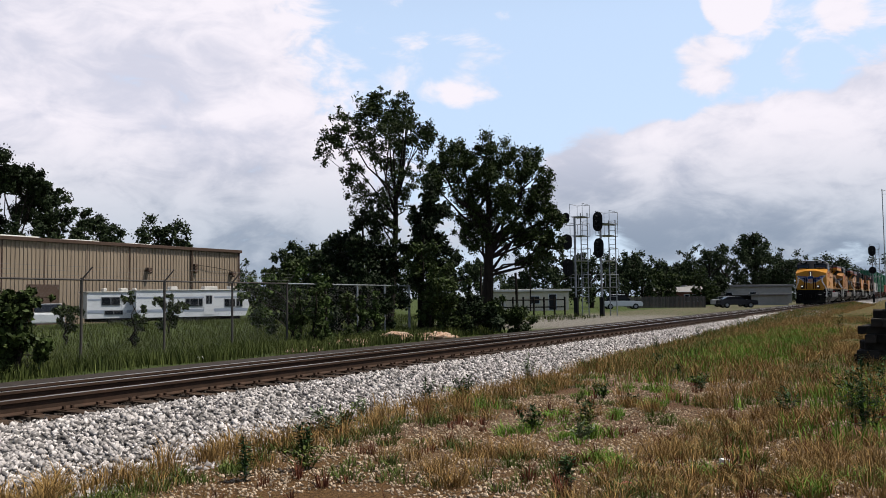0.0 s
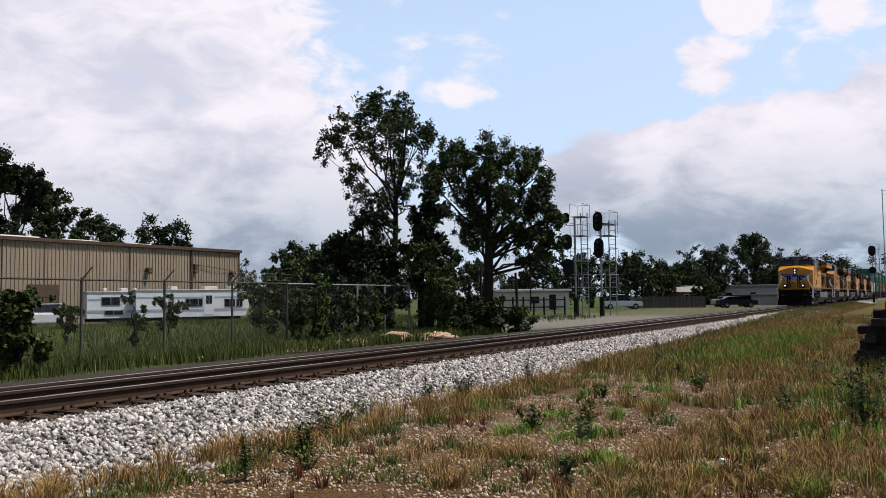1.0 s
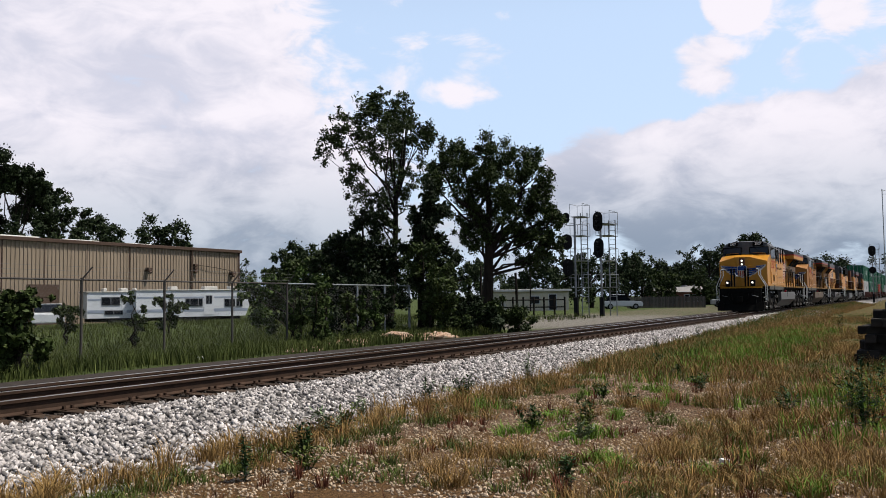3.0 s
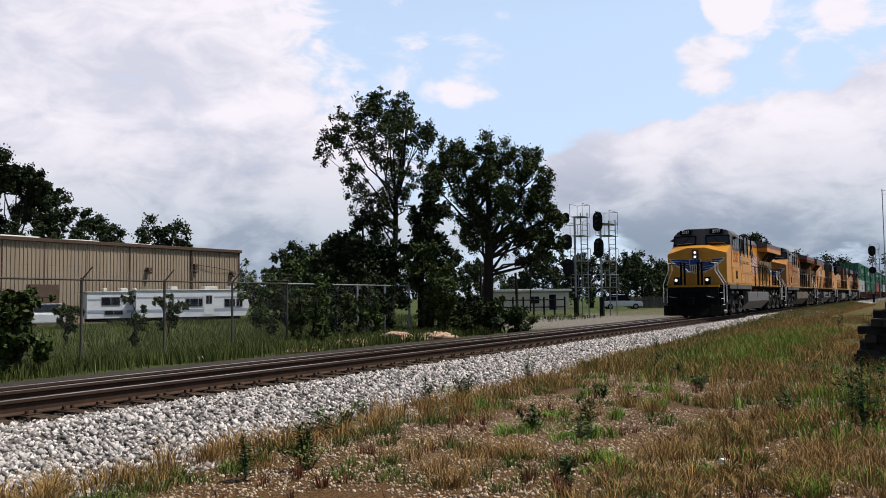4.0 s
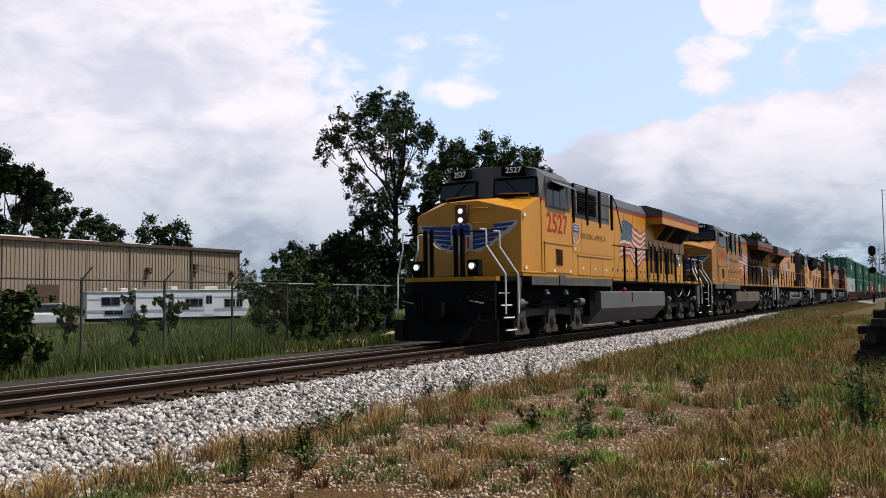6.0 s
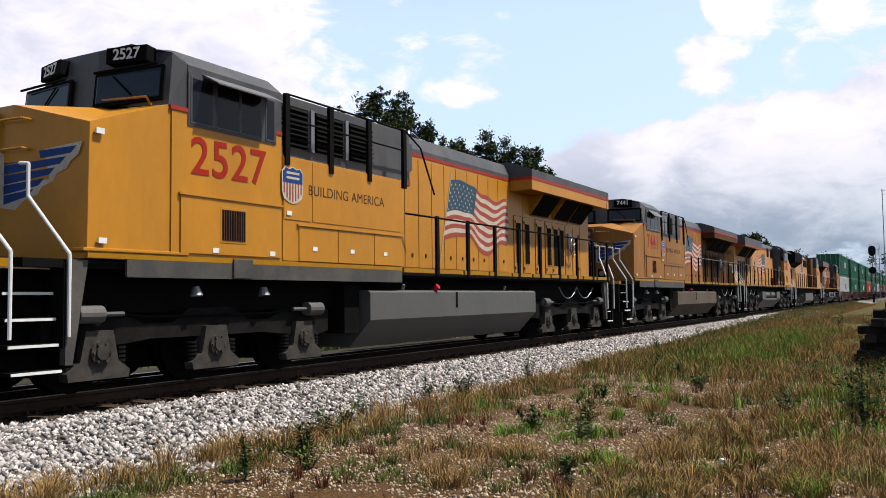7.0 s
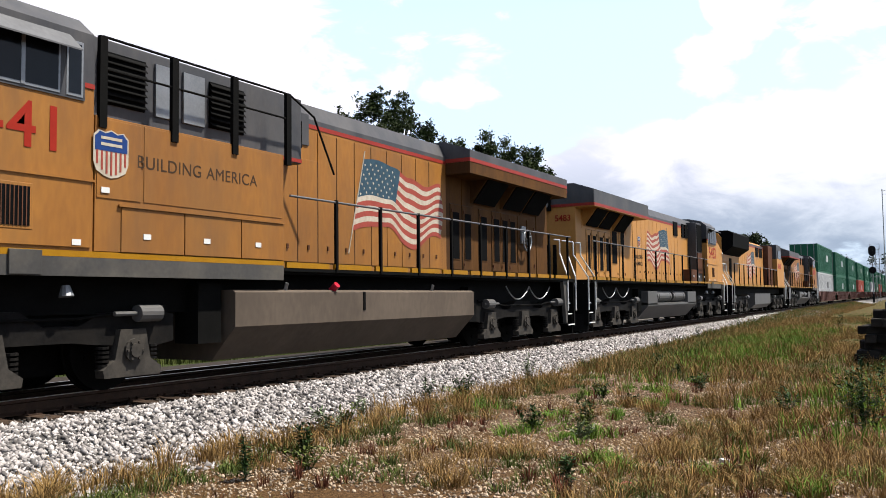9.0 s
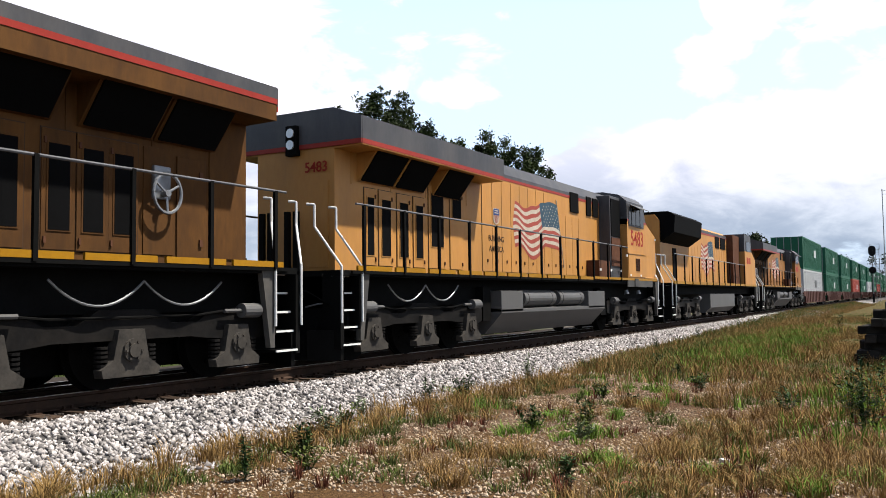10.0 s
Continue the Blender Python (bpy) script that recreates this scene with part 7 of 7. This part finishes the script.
o = part("white_litter", B((-0.16, 0.16, -0.07, 0.07, 0, 0.12), bevel=0.04), M["litter"])
o.matrix_basis = pose(16.3, 16.55, ground_height(16.3, 16.55), 0, 0, 15)
tagged(o, "piece of white litter in the grass", "litter")
o = part("white_litter", B((-0.05, 0.05, -0.04, 0.04, 0, 0.05), bevel=0.015), M["litter"])
o.matrix_basis = pose(8.75, 1.75, ground_height(8.75, 1.75), 0, 0, 40)
tagged(o, "scrap of white litter on the soil", "litter")
o = part("red_wrapper", B((-0.06, 0.06, -0.03, 0.03, 0, 0.012), bevel=0.004), M["redlamp"])
o.matrix_basis = pose(7.25, 2.3, ground_height(7.25, 2.3) + 0.02, 0, 0, -30)
tagged(o, "small red scrap lying on the gravel", "litter")


# ---- railway signals ----
def signal_head(parent, x, y, z, facing, w=0.62, h=1.15, name="signal_head"):
    """An oval black target with a hooded lamp housing. facing: degrees about z, 0 looks down -x."""
    hd = part(name, bmesh_oval(w, h), M["sigblack"], parent, "black oval signal target")
    hd.matrix_basis = pose(x, y, z, 0, 0, facing)
    for dz in (-0.3, 0.0, 0.3):
        bm = bmesh.new()
        rod(bm, (-0.02, 0, dz * h / 1.15), (-0.34, 0, dz * h / 1.15 - 0.03), 0.12, 12, 0.13)
        part("hood", bm, M["sigblack"], hd)
    part("lamp_case", B((0.0, 0.28, -0.17, 0.17, -h * 0.42, h * 0.42), bevel=0.03), M["sigblack"], hd)
    return hd


def bmesh_oval(w, h):
    bm = bmesh.new()
    pts = []
    r = w / 2
    for k in range(25):
        a = math.pi * k / 24
        pts.append((r * math.cos(a), h / 2 - r + r * math.sin(a)))
    for k in range(25):
        a = math.pi + math.pi * k / 24
        pts.append((r * math.cos(a), -h / 2 + r + r * math.sin(a)))
    prism(bm, pts, "x", -0.02, 0.02)
    return bm


def ladder_tower(parent, x, y, z0, z1, w=0.55):
    """An aluminium signal ladder with two rails, rungs and a safety cage."""
    for dy in (-w / 2, w / 2):
        bm = bmesh.new()
        rod(bm, (x, y + dy, z0), (x, y + dy, z1), 0.045, 8)
        part("ladder_rail", bm, M["alu"], parent)
    k = z0 + 0.4
    while k < z1:
        bm = bmesh.new()
        rod(bm, (x, y - w / 2, k), (x, y + w / 2, k), 0.018, 6)
        part("rung", bm, M["alu"], parent)
        k += 0.38


def signal_mast(name, x, y, heads, label, top_z, tower_dx, facing):
    s = tagged(new(name), label, "railway signal", "railway signals")
    gz = ground_height(x, y)
    bm = bmesh.new()
    rod(bm, (x, y, gz), (x, y, top_z), 0.085, 12)
    part("mast", bm, M["alu"], s)
    part("mast_base", B((x - 0.16, x + 0.16, y - 0.16, y + 0.16, gz, gz + 1.5), bevel=0.03), M["sigblack"], s)
    tx, ty = x + tower_dx[0], y + tower_dx[1]
    ladder_tower(s, tx, ty, gz, top_z + 0.35)
    for z in (gz + 2.3, gz + 4.4, gz + 6.4, top_z):
        if z > top_z:
            continue
        bm = B((min(x, tx) - 0.1, max(x, tx) + 0.4, min(y, ty) - 0.35, max(y, ty) + 0.35, z - 0.03, z))
        part("platform", bm, M["alu"], s)
        bm = bmesh.new()
        lo_y, hi_y, lo_x, hi_x = min(y, ty) - 0.35, max(y, ty) + 0.35, min(x, tx) - 0.1, max(x, tx) + 0.4
        pipe(bm, [(lo_x, lo_y, z + 1.0), (hi_x, lo_y, z + 1.0), (hi_x, hi_y, z + 1.0), (lo_x, hi_y, z + 1.0)], 0.02)
        for px, py in ((lo_x, lo_y), (hi_x, lo_y), (hi_x, hi_y), (lo_x, hi_y)):
            rod(bm, (px, py, z), (px, py, z + 1.0), 0.02, 6)
        part("platform_rail", bm, M["alu"], s)
    for hx, hy, hz, w, h in heads:
        signal_head(s, hx, hy, hz, facing, w, h)
        bm = bmesh.new()
        pipe(bm, [(hx + 0.15, hy, hz - 0.1), (hx + 0.15, hy, hz - h * 0.5 - 0.15), (x, y, hz - h * 0.5 - 0.15)], 0.03)
        part("head_bracket", bm, M["alu"], s)
    return s


FACE = -20
signal_mast("signal_mast", 63.6, 23.75, [(63.0, 24.25, 7.35, 0.55, 0.85), (63.1, 24.25, 5.45, 0.85, 1.25), (63.2, 24.2, 3.45, 0.85, 1.35)], "tall aluminium signal mast with three black heads and a ladder", 7.5, (1.2, -0.35), FACE + 48)
signal_mast("signal_mast", 64.4, 21.9, [(64.2, 22.05, 7.05, 0.95, 1.55), (64.2, 22.0, 4.95, 0.95, 1.55)], "aluminium signal mast with two large oval black heads", 6.9, (1.6, -0.42), FACE)
signal_mast("signal_mast", 156.9, 6.75, [(156.7, 6.75, 8.1, 1.1, 1.7), (156.7, 6.75, 4.9, 1.1, 1.15)], "distant two-headed signal mast beside the track", 8.3, (1.3, -0.7), 0)

# a leaning pole and wire poles behind
for x, y, z1, dx, lab in ((36.7, 16.6, 2.3, -0.25, "leaning dark timber post in the bushes"), (53.6, 27.1, 3.4, 0.0, "thin dark utility pole"), (83.0, 36.1, 4.6, 0.0, "thin dark utility pole")):
    bm = bmesh.new()
    rod(bm, (x, y, ground_height(x, y) - 0.1), (x + dx, y, z1), 0.08, 8, 0.06)
    tagged(part("post", bm, M["bark"]), lab, "post")
mast = tagged(new("antenna_mast"), "far thin antenna mast with cross arms", "antenna")
bm = bmesh.new()
rod(bm, (224.2, 7.0, -0.5), (224.2, 7.0, 25.6), 0.10, 6)
part("pole", bm, M["steel"], mast)
bm = bmesh.new()
for z in (24.4, 25.2):
    rod(bm, (224.2, 6.3, z), (224.2, 7.2, z), 0.06, 5)
part("cross_arm", bm, M["steel"], mast)

# ---- far buildings ----
def house(name, x, y, rz, w, d, h, roof_h, wall, roof, label, wins, flat=False):
    top = tagged(new(name), label, "building", "buildings beyond the track")
    top.matrix_basis = pose(x, y, FAR_Z - 0.1, 0, 0, rz)
    part("wall", B((0, w, 0, d, 0, h)), wall, top)
    bm = bmesh.new()
    if flat:
        box(bm, -0.3, w + 0.3, -0.4, d + 0.3, h, h + roof_h, 0.03)
    else:
        prism(bm, [(-0.4, h), (d / 2, h + roof_h), (d + 0.4, h)], "x", -0.4, w + 0.4)
    part("roof", bm, roof, top)
    for xa, xb, za, zb in wins:
        f = part("window_frame", B((xa - 0.08, xb + 0.08, -0.05, 0.02, za - 0.08, zb + 0.08)), M["carwhite"], top)
        part("window_pane", B((xa, xb, -0.07, 0.0, za, zb)), M["glassdark"], f)
    return top


house("house", 124.4, 34.4, -60, 7.6, 7.0, 2.1, 1.1, M["brick"], M["shingle"], "small red brick house with grey shingle roof", ((4.6, 5.3, 0.7, 1.7), (5.6, 6.3, 0.7, 1.7), (6.5, 7.1, 0.7, 1.7)))
house("warehouse", 143.5, 31.6, -60, 15.0, 8.0, 2.9, 0.35, M["concrete"], M["shingle"], "long low grey building behind the trees", ((1, 2, 0.8, 2.0), (4, 5, 0.8, 2.0), (8, 9, 0.8, 2.0)), True)
house("canopy", 133.5, 28.6, -60, 12.0, 2.5, 1.1, 0.45, M["deepblack"], M["black"], "low dark canopy across the yard", (), True)
house("shed", 126.8, 20.0, -60, 4.2, 3.0, 1.5, 0.2, M["concrete"], M["shingle"], "small pale shed by the yard", (), True)
house("depot", 85.6, 41.9, -60, 8.6, 6.0, 2.25, 0.25, M["cream"], M["roofwhite"], "low cream-coloured yard building", ((4.3, 5.3, 0.9, 1.7), (6.4, 7.2, 0.2, 1.9)), True)
yard = tagged(new("board_fence"), "weathered grey timber board fence", "fence")
BOARD = finish("board", B((-0.075, 0.075, -0.012, 0.012, 0, 1.7)), M["fencewood"])
for k in range(58):
    f = k / 58
    b = new("board", BOARD)
    b.parent = yard
    b.matrix_basis = pose(102.9 + 4.8 * f, 31.7 - 8.5 * f, FAR_Z - 0.3 + 0.04 * math.sin(k * 2.7), 0, 0, -60)
pick = tagged(new("picket_fence"), "dark posts and rails of a yard fence", "fence")
for k in range(11):
    f = k / 10
    part("post", B((-0.06, 0.06, -0.06, 0.06, -0.2, 1.55)), M["bark"], pick).location = (62.0 + 4.4 * f, 33.2 - 7.4 * f, FAR_Z)
for z in (0.7, 1.3):
    bm = bmesh.new()
    rod(bm, (62.0, 33.2, FAR_Z + z), (66.4, 25.8, FAR_Z + z), 0.05, 6)
    part("fence_rail", bm, M["bark"], pick)

# ---- stack of old ties ----
stack = tagged(new("tie_stack"), "stack of weathered black railway ties", "tie stack")
OLD = finish("old_tie", B((-0.115, 0.115, -1.3, 1.3, -0.09, 0.09), bevel=0.015), M["oldtie"])
rs = random.Random(4)
SX, SY = 22.6, 0.62
for lay in range(8):
    n = 7 if lay % 2 == 0 else 10
    shift = -0.5 - 0.07 * lay + rs.uniform(-0.1, 0.1)
    for k in range(n):
        t = new("old_tie", OLD)
        t.parent = stack
        off = 0.238 * (k - (n - 1) / 2)
        z = -0.42 + lay * 0.181
        if lay % 2 == 0:
            t.matrix_basis = pose(SX + off, SY + shift + rs.uniform(-0.12, 0.12), z, 0, 0, 0.6 * (lay - 3))
        else:
            t.matrix_basis = pose(SX + rs.uniform(-0.3, 0.3), SY + shift + off, z, 0, 0, 90 + 0.6 * (lay - 3))

# ---- what moves ----
GO = [(0.0, 112.0), (0.5, 105.5), (1.0, 98.9), (1.5, 92.15), (2.0, 85.35), (2.5, 78.6), (4.0, 58.55), (4.5, 51.93), (5.0, 45.43), (5.5, 39.04), (5.7, 36.48), (6.8, 22.45), (7.0, 19.92),
      (7.5, 13.34), (8.0, 7.02), (8.5, 0.67), (9.0, -5.85), (9.5, -12.1), (10.0, -18.3)]


def place(t):
    for (a, x), (b, y) in zip(GO, GO[1:]):
        if t <= b + 1e-6:
            return x + (y - x) * (t - a) / (b - a)
    return GO[-1][1]


def motions():
    for thing, off, turned, *z in TRAIN:
        walk(thing, [(t, pose(x + off, TRACK_Y, z[0] if z else 0.0, 0, 0, 180 if turned else 0)) for t, x in GO])
    turned_of = {thing: turned for thing, off, turned, *z in TRAIN}
    spin = [k / 30 for k in range(301)]
    for ws, a in WHEELS:
        sign = 1 if not turned_of[ws.parent] else -1
        walk(ws, [(t, pose(a, 0, 0.53, 0, sign * math.degrees((place(t) - place(0)) / 0.53) * 0.999, 0)) for t in spin])


motions()
